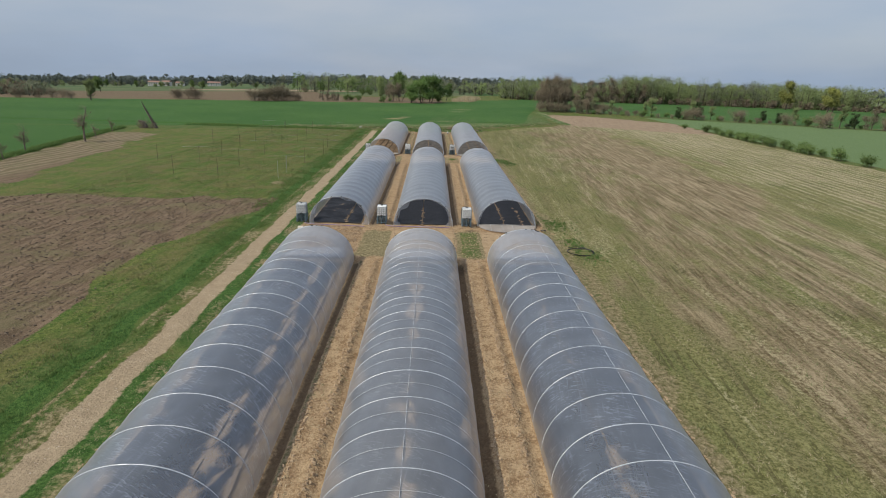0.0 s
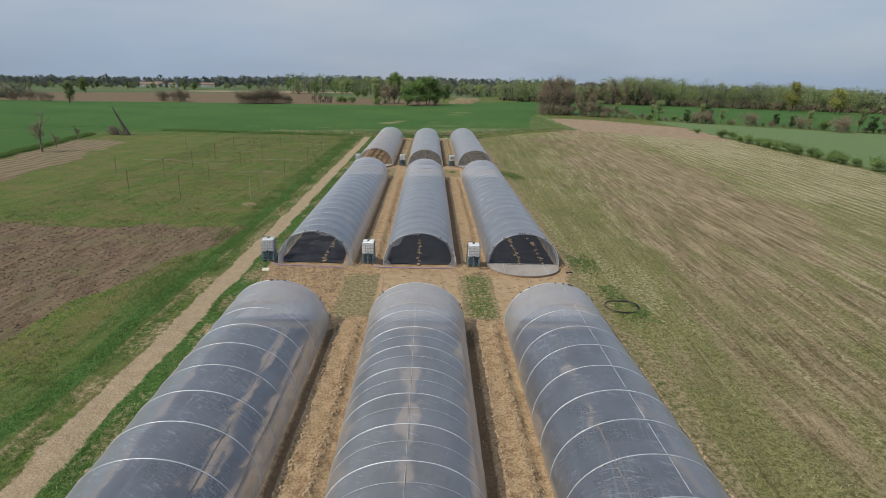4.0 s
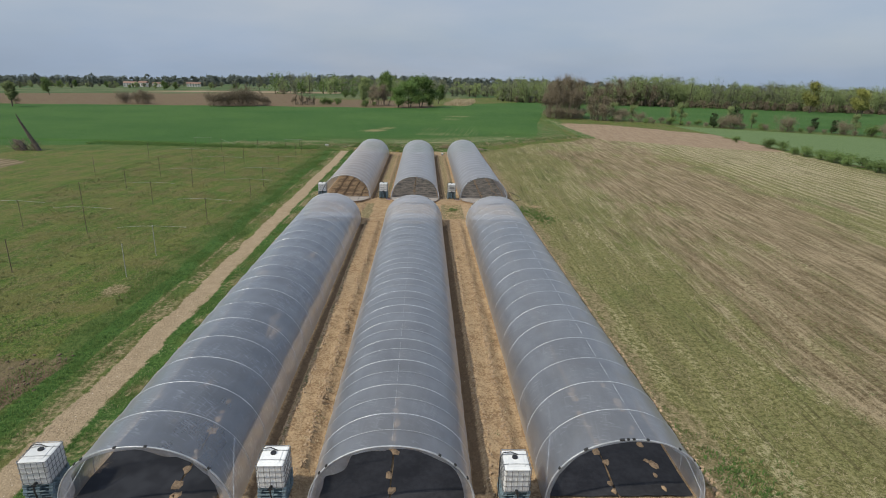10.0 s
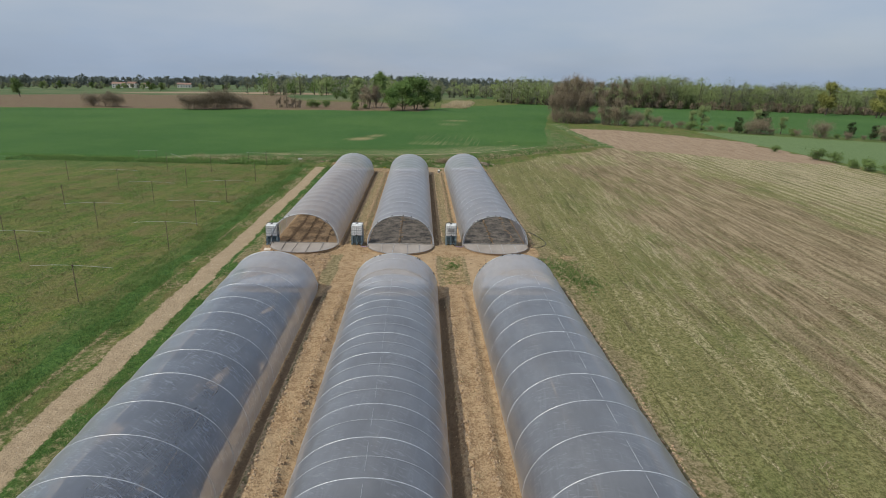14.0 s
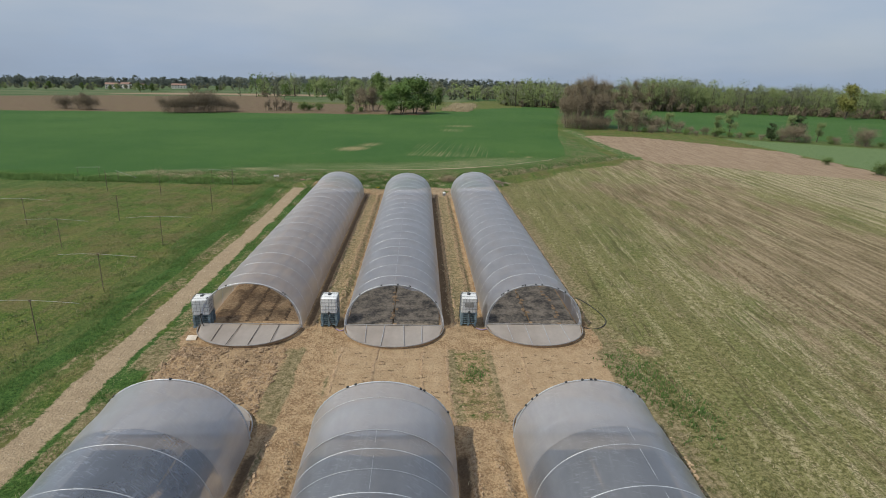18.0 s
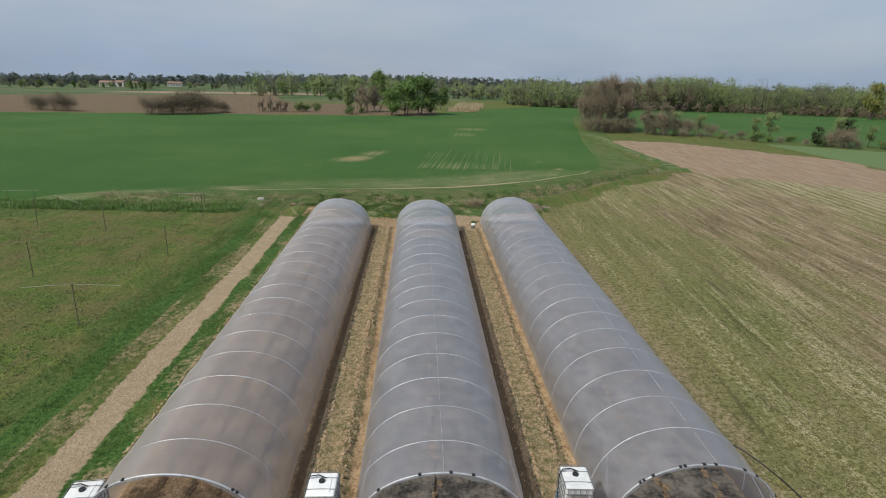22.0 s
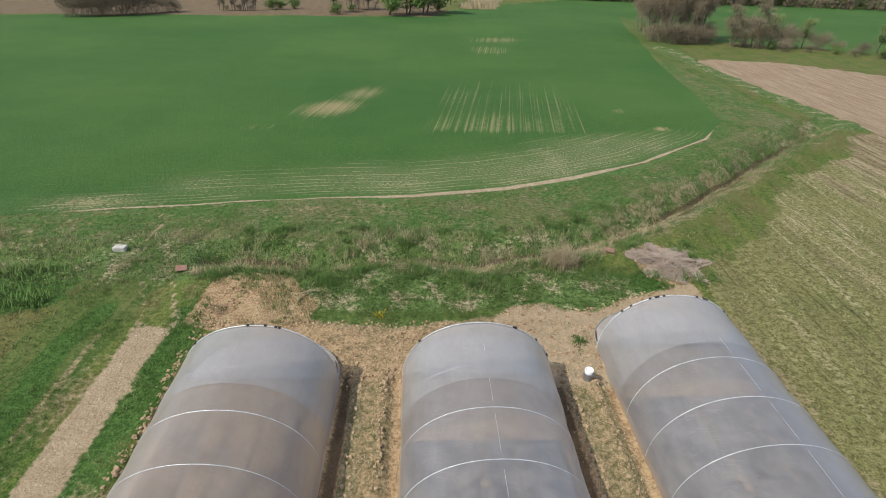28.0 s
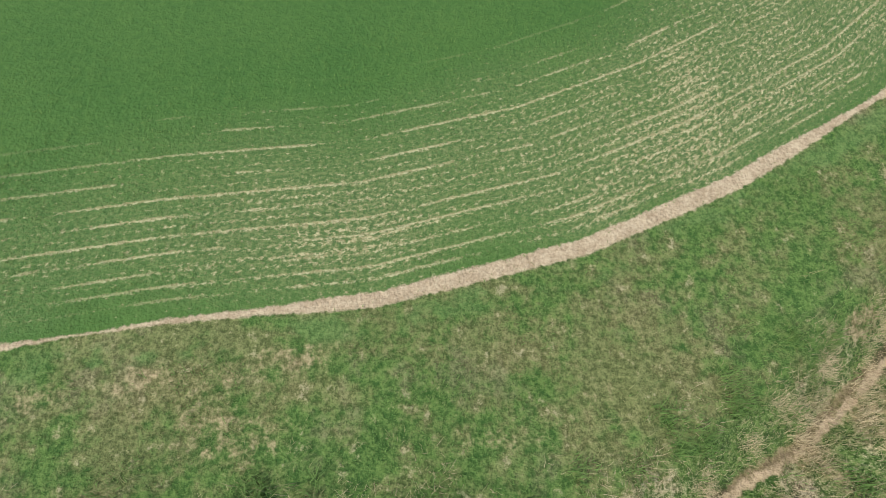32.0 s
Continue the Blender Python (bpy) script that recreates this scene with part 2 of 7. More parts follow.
    corn = m.mix(m.step(m.math("ADD", m.math("MULTIPLY", tuft, 0.4), m.math("ADD", m.math("MULTIPLY", huge, 0.45), m.math("MULTIPLY", broad, 0.15))), 0.36, 0.64), (0.040, 0.104, 0.025), (0.070, 0.140, 0.035))
    thin = m.math("ADD", m.math("MULTIPLY", m.math("SUBTRACT", m.attr("thin"), 1.0), 0.42), m.math("ADD", m.math("ADD", rows, drill), m.math("MULTIPLY", m.math("SUBTRACT", tuft, 0.5), 0.7)))
    lane = m.math("ADD", m.math("MULTIPLY", m.math("SUBTRACT", m.attr("lane"), 1.0), 0.5), m.math("ADD", lanes, m.math("MULTIPLY", m.math("SUBTRACT", mid, 0.5), 0.25)))
    # bare specks between the plants and long bare drill lines
    xx = m.node("ShaderNodeSeparateXYZ", Vector=m.where()).outputs["X"]
    spot_at = m.node("ShaderNodeCombineXYZ", X=m.math("MULTIPLY", edge, 8.5), Y=m.math("MULTIPLY", xx, 5.0))
    spot = m.noise(1.0, 4, 0.7, spot_at.outputs[0])
    speckle = m.step(m.math("ADD", m.math("MULTIPLY", m.math("SUBTRACT", m.attr("thin"), 1.0), 0.30), m.math("ADD", m.math("ADD", spot, drill), m.math("MULTIPLY", m.math("SUBTRACT", rows, 0.5), 0.30))), 0.45, 0.60)
    gaps = m.noise(1.0, 3, 0.6, m.node("ShaderNodeCombineXYZ", X=m.math("MULTIPLY", edge, 0.6), Y=m.math("MULTIPLY", xx, 0.22)).outputs[0])
    wob = m.math("ADD", edge, m.math("ADD", m.math("MULTIPLY", m.math("SUBTRACT", tuft, 0.5), 0.16), m.math("MULTIPLY", m.math("SUBTRACT", fine, 0.5), 0.22)))
    line = 0.0
    for at, strong in ((0.8, 0.02), (1.25, 0.10), (1.75, 0.0), (2.4, 0.0), (3.0, 0.08), (3.7, 0.02), (4.4, 0.03), (5.2, 0.0), (6.1, 0.08), (7.0, 0.0), (7.7, 0.0), (9.0, 0.0)):
        near = m.math("SUBTRACT", 1.0, m.step(m.math("ABSOLUTE", m.math("SUBTRACT", wob, at)), 0.015, 0.075))
        here = m.math("MULTIPLY", near, m.step(m.math("ADD", m.math("ADD", gaps, strong), m.math("MULTIPLY", m.math("SUBTRACT", spot, 0.5), 0.5)), 0.46, 0.58))
        line = m.math("MAXIMUM", line, here)
    line = m.math("MULTIPLY", line, m.math("MULTIPLY", m.step(m.attr("thin"), 0.15, 0.6), 0.68))
    # thin corn, paled further so its colour carries the lens veil too
    corn = m.mix(m.math("MULTIPLY", m.step(m.attr("thin"), 0.2, 0.95), 0.65), corn, m.mix(m.step(spot, 0.42, 0.58), (0.085, 0.128, 0.052), (0.235, 0.238, 0.118)))
    corn = m.mix(m.math("MAXIMUM", line, m.math("MULTIPLY", speckle, 0.72)), corn, m.mix(m.step(fine, 0.4, 0.6), (0.30, 0.245, 0.135), (0.50, 0.45, 0.28)))
    corn = m.mix(m.math("MAXIMUM", m.math("MULTIPLY", m.step(thin, 0.52, 0.74), 0.5), m.math("MULTIPLY", m.step(lane, 0.50, 0.76), 0.5)), corn, (0.36, 0.30, 0.17))
    corn = m.mix(m.math("MULTIPLY", m.step(m.math("ADD", m.attr("worn"), m.math("MULTIPLY", m.math("SUBTRACT", m.math("ADD", m.math("MULTIPLY", tuft, 0.6), m.math("MULTIPLY", lanes, 0.6)), 0.6), 1.6)), 0.35, 0.95), 0.75), corn, (0.33, 0.265, 0.145))
    col = m.mix(mask("corn", 0.25), col, corn)
    # stubble with weeds, in long oblique swaths
    sw = m.noise(1.0, 5, 0.7, m.stretch(1.9, 0.14, 1.0, 4))
    sw2 = m.noise(1.0, 4, 0.65, m.stretch(0.30, 0.085, 1.0, 4))
    straw = m.mix(m.step(m.math("ADD", m.math("MULTIPLY", fine, 0.5), m.math("MULTIPLY", speck, 0.5)), 0.43, 0.57), (0.150, 0.120, 0.066), (0.54, 0.47, 0.30))
    weeds = m.mix(m.step(grain, 0.42, 0.58), (0.100, 0.098, 0.034), (0.275, 0.258, 0.112))
    s = m.math("ADD", m.math("ADD", m.math("MULTIPLY", sw, 0.40), m.math("MULTIPLY", sw2, 0.22)), m.math("ADD", m.math("MULTIPLY", m.noise(1.0, 5, 0.7, m.stretch(4.2, 1.5, 1.0, 4)), 0.34), m.math("MULTIPLY", fine, 0.16)))
    dull = m.noise(0.12, 4, 0.6)
    weeds = m.mix(m.math("MULTIPLY", m.step(m.math("ADD", dull, m.math("MULTIPLY", m.math("SUBTRACT", tuft, 0.5), 0.4)), 0.50, 0.64), 0.42), weeds, m.mix(m.step(grain, 0.42, 0.58), (0.060, 0.092, 0.020), (0.155, 0.195, 0.058)))
    across = m.node("ShaderNodeSeparateXYZ", Vector=m.stretch(1, 1, 1, 4)).outputs["X"]
    s = m.math("ADD", s, m.math("MULTIPLY", m.math("SINE", m.math("MULTIPLY_ADD", tuft, 3.0, m.math("MULTIPLY", across, 2 * math.pi / 1.5))), m.attr("drills")))
    dry = m.mix(m.step(m.math("ADD", s, m.attr("strawy")), 0.505, 0.60), weeds, straw)
    dry = m.mix(m.math("MULTIPLY", m.step(m.math("ADD", m.attr("brown"), m.math("ADD", m.math("MULTIPLY", huge, 0.5), m.math("MULTIPLY", sw2, 0.5))), 0.48, 0.60), 0.85), dry, m.mix(m.step(m.math("ADD", m.math("MULTIPLY", grain, 0.6), m.math("MULTIPLY", sw, 0.4)), 0.42, 0.58), (0.118, 0.080, 0.045), (0.37, 0.288, 0.184)))
    long = m.noise(1.0, 4, 0.65, m.stretch(0.85, 0.05, 1.0, 4))
    dry = m.mix(m.math("MULTIPLY", m.step(m.math("ADD", long, m.math("MULTIPLY", m.math("SUBTRACT", tuft, 0.5), 0.35)), 0.52, 0.64), 0.45), dry, m.mix(m.step(grain, 0.42, 0.58), (0.085, 0.076, 0.036), (0.205, 0.178, 0.092)))
    dry = m.mix(m.math("MULTIPLY", m.step(m.math("SUBTRACT", 1.0, long), 0.54, 0.62), m.math("MULTIPLY", m.step(m.math("ADD", tuft, m.math("MULTIPLY", m.math("SUBTRACT", speck, 0.5), 0.6)), 0.48, 0.58), 0.7)), dry, (0.44, 0.385, 0.235))
    furrow = m.noise(1.0, 3, 0.6, m.stretch(3.2, 0.13, 1.0, 4), 0.3)
    dry = m.mix(m.math("MULTIPLY", m.step(m.math("ADD", furrow, m.math("MULTIPLY", m.math("SUBTRACT", dull, 0.5), 0.5)), 0.60, 0.68), 0.55), dry, (0.072, 0.062, 0.028))
    col = m.mix(mask("stubble", 0.35), col, dry)
    # ploughed brown earth
    pl = m.noise(1.0, 5, 0.65, m.stretch(2.6, 0.30, 1, 4))
    clod = m.mix(m.step(m.math("ADD", m.math("MULTIPLY", pl, 0.6), m.math("MULTIPLY", fine, 0.4)), 0.36, 0.66), (0.104, 0.070, 0.044), (0.236, 0.170, 0.114))
    gx = m.node("ShaderNodeSeparateXYZ", Vector=m.stretch(1, 1, 1, 9.1)).outputs["X"]
    groove = m.step(m.math("ADD", m.math("SINE", m.math("MULTIPLY", gx, 2 * math.pi / 1.7)), m.math("MULTIPLY", m.math("SUBTRACT", mid, 0.5), 3.0)), -0.3, 0.5)
    clod = m.mix(m.math("MULTIPLY", m.attr("grooved"), 0.6), clod, m.mix(groove, (0.150, 0.130, 0.070), (0.295, 0.238, 0.155)))
    clod = m.mix(m.math("MULTIPLY", m.step(broad, 0.46, 0.66), 0.45), clod, (0.150, 0.145, 0.066))
    col = m.mix(mask("plough", 0.45), col, clod)
    # pinkish bare earth
    bare = m.mix(m.step(m.math("ADD", m.math("MULTIPLY", sw, 0.6), m.math("MULTIPLY", tuft, 0.4)), 0.36, 0.66), (0.235, 0.162, 0.108), (0.385, 0.295, 0.205))
    col = m.mix(mask("bare", 0.3), col, bare)
    # pale meadow in fresh growth
    mint = m.mix(m.step(grain, 0.40, 0.60), (0.098, 0.155, 0.062), (0.165, 0.230, 0.100))
    col = m.mix(mask("mint", 0.2), col, mint)
    # withered short grass with earth showing, and lens haze painted by the ditch
    wither_haze = m.mix(m.step(m.math("ADD", m.math("MULTIPLY", tuft, 0.6), m.math("MULTIPLY", fine, 0.4)), 0.38, 0.66), (0.130, 0.110, 0.050), (0.38, 0.308, 0.185))
    col = m.mix(mask("wither_haze", 0.5), col, wither_haze)
    # tan tilled earth
    soil = m.mix(m.step(m.math("ADD", m.math("MULTIPLY", fine, 0.6), m.math("MULTIPLY", mid, 0.4)), 0.38, 0.60), (0.225, 0.140, 0.077), (0.46, 0.328, 0.196))
    soil = m.mix(m.math("MULTIPLY", m.step(broad, 0.5, 0.7), 0.35), soil, (0.40, 0.30, 0.19))
    raked = m.mix(m.step(m.math("ADD", m.math("MULTIPLY", mid, 0.5), m.math("MULTIPLY", fine, 0.5)), 0.36, 0.64), (0.355, 0.246, 0.146), (0.465, 0.342, 0.216))
    soil = m.mix(m.math("MULTIPLY", m.attr("raked"), 0.9), soil, raked)
    col = m.mix(mask("soil", 0.4), col, soil)
    # damp earth, ditch mud and shade painted along the tunnels' right feet
    col = m.mix(m.math("MULTIPLY", mask("damp_shade", 0.35), 0.8), col, (0.070, 0.046, 0.030))
    # gravelly track
    gr = m.mix(m.step(m.math("ADD", m.math("MULTIPLY", fine, 0.6), m.math("MULTIPLY", mid, 0.4)), 0.36, 0.66), (0.305, 0.230, 0.150), (0.425, 0.330, 0.222))
    col = m.mix(mask("track", 0.6), col, gr)
    col = m.mix(m.step(m.math("SUBTRACT", m.attr("path"), m.math("ABSOLUTE", m.math("ADD", m.math("SUBTRACT", edge, 0.1), m.math("MULTIPLY", m.math("SUBTRACT", tuft, 0.5), 0.35)))), -0.04, 0.06), col, m.mix(m.step(m.math("ADD", m.math("MULTIPLY", fine, 0.6), m.math("MULTIPLY", mid, 0.4)), 0.38, 0.62), (0.30, 0.228, 0.152), (0.46, 0.372, 0.262)))
    relief = m.math("ADD", m.math("MULTIPLY", fine, 0.5), tuft)
    return m.done(col, 0.93, 0.0, m.bump(relief, 0.85, 0.15), Specular_IOR_Level=0.15)


def film_material(name, haze, tint, gloss=0.34, gloss_rough=0.25, wrinkle=0.3, streak=0.05, clear_col=(0.86, 0.87, 0.90)):
    """Thin polythene: part clear, part milky, glossy at a slant, finely creased."""
    m = Mat(name)
    coord = m.node("ShaderNodeTexCoord").outputs["Object"]
    cre = m.noise(1.0, 3, 0.6, m.stretch(8.0, 0.50, 5.0, 10, coord), 0.5)
    cre3 = m.noise(1.0, 2, 0.5, m.stretch(2.6, 13.0, 2.6, 24, coord), 0.9)
    ruffled = m.step(m.noise(1.0, 3, 0.6, m.stretch(0.7, 0.5, 0.7, 0, coord)), 0.40, 0.62)
    nor = m.bump(m.math("MULTIPLY", cre3, ruffled), min(wrinkle * 1.2, 1.0), 0.05)
    dirt = m.noise(1.0, 5, 0.6, m.stretch(0.8, 0.45, 1.6, 0, coord))
    # bright glints on the creases, painted as extra milkiness of the film
    sheen = m.math("MULTIPLY", m.math("MAXIMUM", m.math("MULTIPLY", m.step(cre, 0.52, 0.70), 0.5), m.step(cre3, 0.54, 0.68)), ruffled)
    clear = m.node("ShaderNodeBsdfTransparent", Color=clear_col)
    milk = m.node("ShaderNodeBsdfDiffuse", Color=tint, Normal=nor)
    trans = m.node("ShaderNodeBsdfTranslucent", Color=tint)
    body = m.node("ShaderNodeMixShader", Fac=0.42)
    m.t.links.new(milk.outputs[0], body.inputs[1])
    m.t.links.new(trans.outputs[0], body.inputs[2])
    cover = m.math("ADD", m.math("MULTIPLY_ADD", dirt, haze * 0.9, haze * 0.55), m.math("MULTIPLY", sheen, streak))
    base = m.node("ShaderNodeMixShader", Fac=cover)
    m.t.links.new(clear.outputs[0], base.inputs[1])
    m.t.links.new(body.outputs[0], base.inputs[2])
    gl = m.node("ShaderNodeBsdfGlossy", Color=(0.9, 0.9, 0.9), Roughness=gloss_rough, Normal=nor)
    lw = m.node("ShaderNodeLayerWeight", Blend=0.5)
    full = m.node("ShaderNodeMixShader", Fac=m.math("MULTIPLY_ADD", m.math("POWER", lw.outputs["Facing"], 2.0), gloss, 0.02))
    m.t.links.new(base.outputs[0], full.inputs[1])
    m.t.links.new(gl.outputs[0], full.inputs[2])
    m.t.links.new(full.outputs[0], m.out.inputs[0])
    return m.m


def soiled_cloth():
    """Black woven cloth with dry earth spilled over it, most along its seams."""
    m = Mat("weed_mat_soiled")
    heap = m.noise(1.0, 4, 0.55, m.stretch(0.75, 0.42, 1.0, 12), 0.6)
    crumb = m.noise(7.0, 4, 0.6)
    f = m.math("ADD", m.math("MULTIPLY", m.attr("spill"), 0.26), m.math("ADD", heap, m.math("MULTIPLY", m.math("SUBTRACT", crumb, 0.5), 0.16)))
    cloth_col = m.mix(m.step(m.noise(0.5, 3), 0.4, 0.6), (0.011, 0.011, 0.014), (0.034, 0.034, 0.038))
    col = m.mix(m.math("MULTIPLY", m.step(f, 0.63, 0.79), 0.9), cloth_col, (0.42, 0.285, 0.165))
    return m.done(col, 0.85, 0.0)


M_GROUND = ground_material()
M_FILM = film_material("film", 0.21, (0.56, 0.63, 0.77), 0.66, 0.36, 0.50, 0.26, (0.82, 0.85, 0.91))
M_FILM_MID = film_material("film_dulled", 0.31, (0.62, 0.65, 0.72), 0.62, 0.32, 0.30, 0.14, (0.84, 0.86, 0.91))
M_FILM_GREY = film_material("film_greyed", 0.34, (0.63, 0.62, 0.675), 0.55, 0.34, 0.25, 0.05)
M_FILM_OLD = film_material("film_hazy", 0.42, (0.62, 0.545, 0.51), 0.5, 0.38, 0.2, 0.04)
M_SKIRT = film_material("film_double", 0.40, (0.63, 0.61, 0.61), 0.5, 0.36, 0.3)
M_NET = film_material("net", 0.85, (0.56, 0.512, 0.478), 0.05, 0.6, 0.2)
M_HOOP = simple("hoop_steel", (0.42, 0.44, 0.47), (0.62, 0.64, 0.67), 3, 0.45, 0.3)
M_CLIP = simple("black_clip", (0.012, 0.012, 0.013), (0.03, 0.03, 0.03), 10, 0.5)
M_MAT = simple("weed_mat", (0.010, 0.010, 0.013), (0.030, 0.030, 0.035), 0.8, 0.8, 0, 0.2, 0.006)
M_MAT_SOILED = soiled_cloth()
M_RIM = simple("panel_pipe", (0.20, 0.19, 0.185), (0.33, 0.32, 0.31), 3, 0.6)
M_MAT_DUSTY = simple("weed_mat_dusty", (0.022, 0.020, 0.018), (0.22, 0.185, 0.145), 1.1, 0.85, 0, 0.5, 0.02)
M_TANK = simple("tank_plastic", (0.68, 0.69, 0.70), (0.82, 0.82, 0.81), 1.2, 0.35)
M_CAGE = simple("cage_steel", (0.20, 0.21, 0.22), (0.34, 0.35, 0.36), 4, 0.45, 0.5)
M_PALLET = simple("pallet_plastic", (0.10, 0.15, 0.18), (0.20, 0.265, 0.30), 2.5, 0.65)
M_BLACK = simple("black_plastic", (0.010, 0.010, 0.011), (0.026, 0.026, 0.028), 6, 0.4)
M_PURPLE = simple("purple_hose", (0.22, 0.16, 0.30), (0.36, 0.27, 0.44), 5, 0.5)
M_RED_BOARD = simple("reddish_board", (0.20, 0.10, 0.075), (0.34, 0.185, 0.145), 5, 0.8)
M_SLAB = simple("pale_slab", (0.55, 0.47, 0.38), (0.72, 0.64, 0.55), 3, 0.8)
M_CONCRETE = simple("concrete", (0.38, 0.37, 0.34), (0.58, 0.56, 0.52), 3, 0.85, 0, 0.4, 0.01)
M_BARK = simple("bark", (0.060, 0.048, 0.038), (0.135, 0.112, 0.090), 2.0, 0.9, 0, 0.6, 0.03)
M_TWIG = simple("twigs", (0.14, 0.11, 0.085), (0.25, 0.20, 0.155), 2.0, 0.9)
M_POST = simple("weathered_post", (0.10, 0.075, 0.05), (0.20, 0.155, 0.11), 5, 0.85)
M_PIPE = simple("pale_pipe", (0.30, 0.30, 0.27), (0.46, 0.46, 0.42), 5, 0.6)
M_SOIL_CLOD = simple("clod", (0.280, 0.190, 0.115), (0.48, 0.350, 0.225), 4, 0.95, 0, 0.5, 0.02)
M_CRUMBLED = simple("crumbled_earth", (0.150, 0.098, 0.056), (0.37, 0.255, 0.155), 5, 0.95, 0, 0.6, 0.03)
M_LEAF = foliage("leaf_green", (0.085, 0.145, 0.042), (0.180, 0.250, 0.085), (0.16, 0.24, 0.05))
M_LEAF_BRIGHT = foliage("leaf_bright", (0.080, 0.150, 0.036), (0.160, 0.245, 0.075), (0.17, 0.26, 0.07))
M_LEAF_PALE = foliage("leaf_pale", (0.175, 0.235, 0.092), (0.280, 0.345, 0.150), (0.24, 0.29, 0.10), 2.2)
M_LEAF_YELLOW = foliage("leaf_yellow", (0.22, 0.24, 0.06), (0.34, 0.35, 0.11), (0.30, 0.31, 0.08))
M_LEAF_BROWN = foliage("leaf_budding", (0.180, 0.148, 0.102), (0.300, 0.250, 0.172), (0.17, 0.14, 0.09))
M_LEAF_DARK = foliage("leaf_ivy", (0.028, 0.050, 0.020), (0.065, 0.095, 0.036), (0.06, 0.09, 0.03))
# far leaves paled and greyed: distance haze put into their colour
M_LEAF_FAR = foliage("leaf_haze_grey", (0.155, 0.172, 0.115), (0.235, 0.250, 0.165), (0.18, 0.22, 0.12), 2.4)
# blue-grey tint paints the haze of distance into the farthest leaves
M_LEAF_HAZY = foliage("leaf_haze_blue", (0.120, 0.150, 0.135), (0.185, 0.215, 0.195), (0.15, 0.19, 0.15), 2.4)
M_GRASS = foliage("grass_blades", (0.060, 0.138, 0.030), (0.155, 0.245, 0.072), (0.15, 0.22, 0.06), 1.6)
M_GRASS_DULL = foliage("grass_dull", (0.112, 0.132, 0.052), (0.250, 0.248, 0.120), (0.18, 0.19, 0.08), 1.6)
M_GRASS_FRESH = foliage("grass_fresh", (0.048, 0.100, 0.022), (0.122, 0.182, 0.052), (0.18, 0.26, 0.07), 2.2)
M_GRASS_OLIVE = foliage("grass_olive", (0.070, 0.115, 0.036), (0.175, 0.208, 0.080), (0.15, 0.18, 0.07), 1.6)
M_GRASS_DRY = foliage("grass_dry", (0.30, 0.24, 0.145), (0.56, 0.47, 0.31), (0.30, 0.25, 0.14), 1.4)
M_CHIP = foliage("wood_chips", (0.22, 0.165, 0.125), (0.56, 0.46, 0.39), (0.2, 0.15, 0.1))
M_FLOWER = foliage("yellow_flower", (0.55, 0.42, 0.02), (0.75, 0.60, 0.03), (0.5, 0.4, 0.02))
M_WATER = Mat("ditch_water")
M_WATER = M_WATER.done((0.020, 0.017, 0.012), 0.12, 0.0, M_WATER.bump(M_WATER.noise(4.0, 3), 0.1, 0.02))


# ---- plan ----
HALF, CROWN = 3.0, 2.86
CENTRES = (-9.35, -0.75, 7.9)
# for each row: front and back of its three tunnels, along y
ROW_ENDS = (((4.05, 41.4), (4.05, 41.4), (2.65, 41.75)),
            ((52.1, 91.4), (52.15, 91.3), (52.5, 91.5)),
            ((101.7, 138.8), (101.7, 139.0), (102.0, 140.9)))
# how far the inner hoops of each tunnel stand before an even spacing
HOOP_SHIFT = ((0.0, 0.0, 0.0), (0.05, -0.08, -0.10), (-0.27, -0.39, 0.0))
TRACK = (-15.95, -14.45)


def ditch_line(x):
    return 149.05 + 0.55 * (smooth_noise(x, x * 0, 1.9, 90) - 0.5) + 0.7 * (smooth_noise(x, x * 0, 5.3, 91) - 0.5) + 0.83 * 3.0 * np.log1p(np.exp(np.clip((x - 5.8) / 3.0, -30, 30)))


FIELD_EDGE = ((-600, 60), (-160, 124), (-69, 141.5), (-44, 147.2), (-29, 153.9), (-16, 156.2), (-10, 157.05), (-3.4, 157.6), (3.6, 159.3), (9.4, 161.7),
              (16.5, 165.6), (25.6, 172.8), (30.6, 179.5), (33.4, 191), (38, 215), (46, 246), (54, 281), (78, 369))


def smooth_noise(x, y, size, seed):
    """Value noise over the plane, 0 to 1."""
    rng = np.random.RandomState(seed)
    table = rng.rand(256, 256)
    u, v = x / size, y / size
    iu, iv = np.floor(u).astype(int), np.floor(v).astype(int)
    fu, fv = u - iu, v - iv
    fu, fv = fu * fu * (3 - 2 * fu), fv * fv * (3 - 2 * fv)
    g = lambda a, b: table[a % 256, b % 256]
    return (g(iu, iv) * (1 - fu) + g(iu + 1, iv) * fu) * (1 - fv) + (g(iu, iv + 1) * (1 - fu) + g(iu + 1, iv + 1) * fu) * fv


def ramp(v, lo, hi):
    t = np.clip((v - lo) / (hi - lo), 0, 1)
    return t * t * (3 - 2 * t)


def band(v, lo, hi, soft):
    return ramp(v, lo - soft, lo + soft) * (1 - ramp(v, hi - soft, hi + soft))


def edge_distance(x, y):
    """Distance from the corn field's near edge, positive inside the field."""
    best = np.full(x.shape, 1e9)
    side = np.zeros(x.shape)
    for (ax, ay), (bx, by) in zip(FIELD_EDGE, FIELD_EDGE[1:]):
        dx, dy = bx - ax, by - ay
        t = np.clip(((x - ax) * dx + (y - ay) * dy) / (dx * dx + dy * dy), 0, 1)
        d = np.hypot(x - ax - t * dx, y - ay - t * dy)
        s = dx * (y - ay) - dy * (x - ax)
        near = d < best
        best, side = np.where(near, d, best), np.where(near, np.sign(s), side)
    return best * side


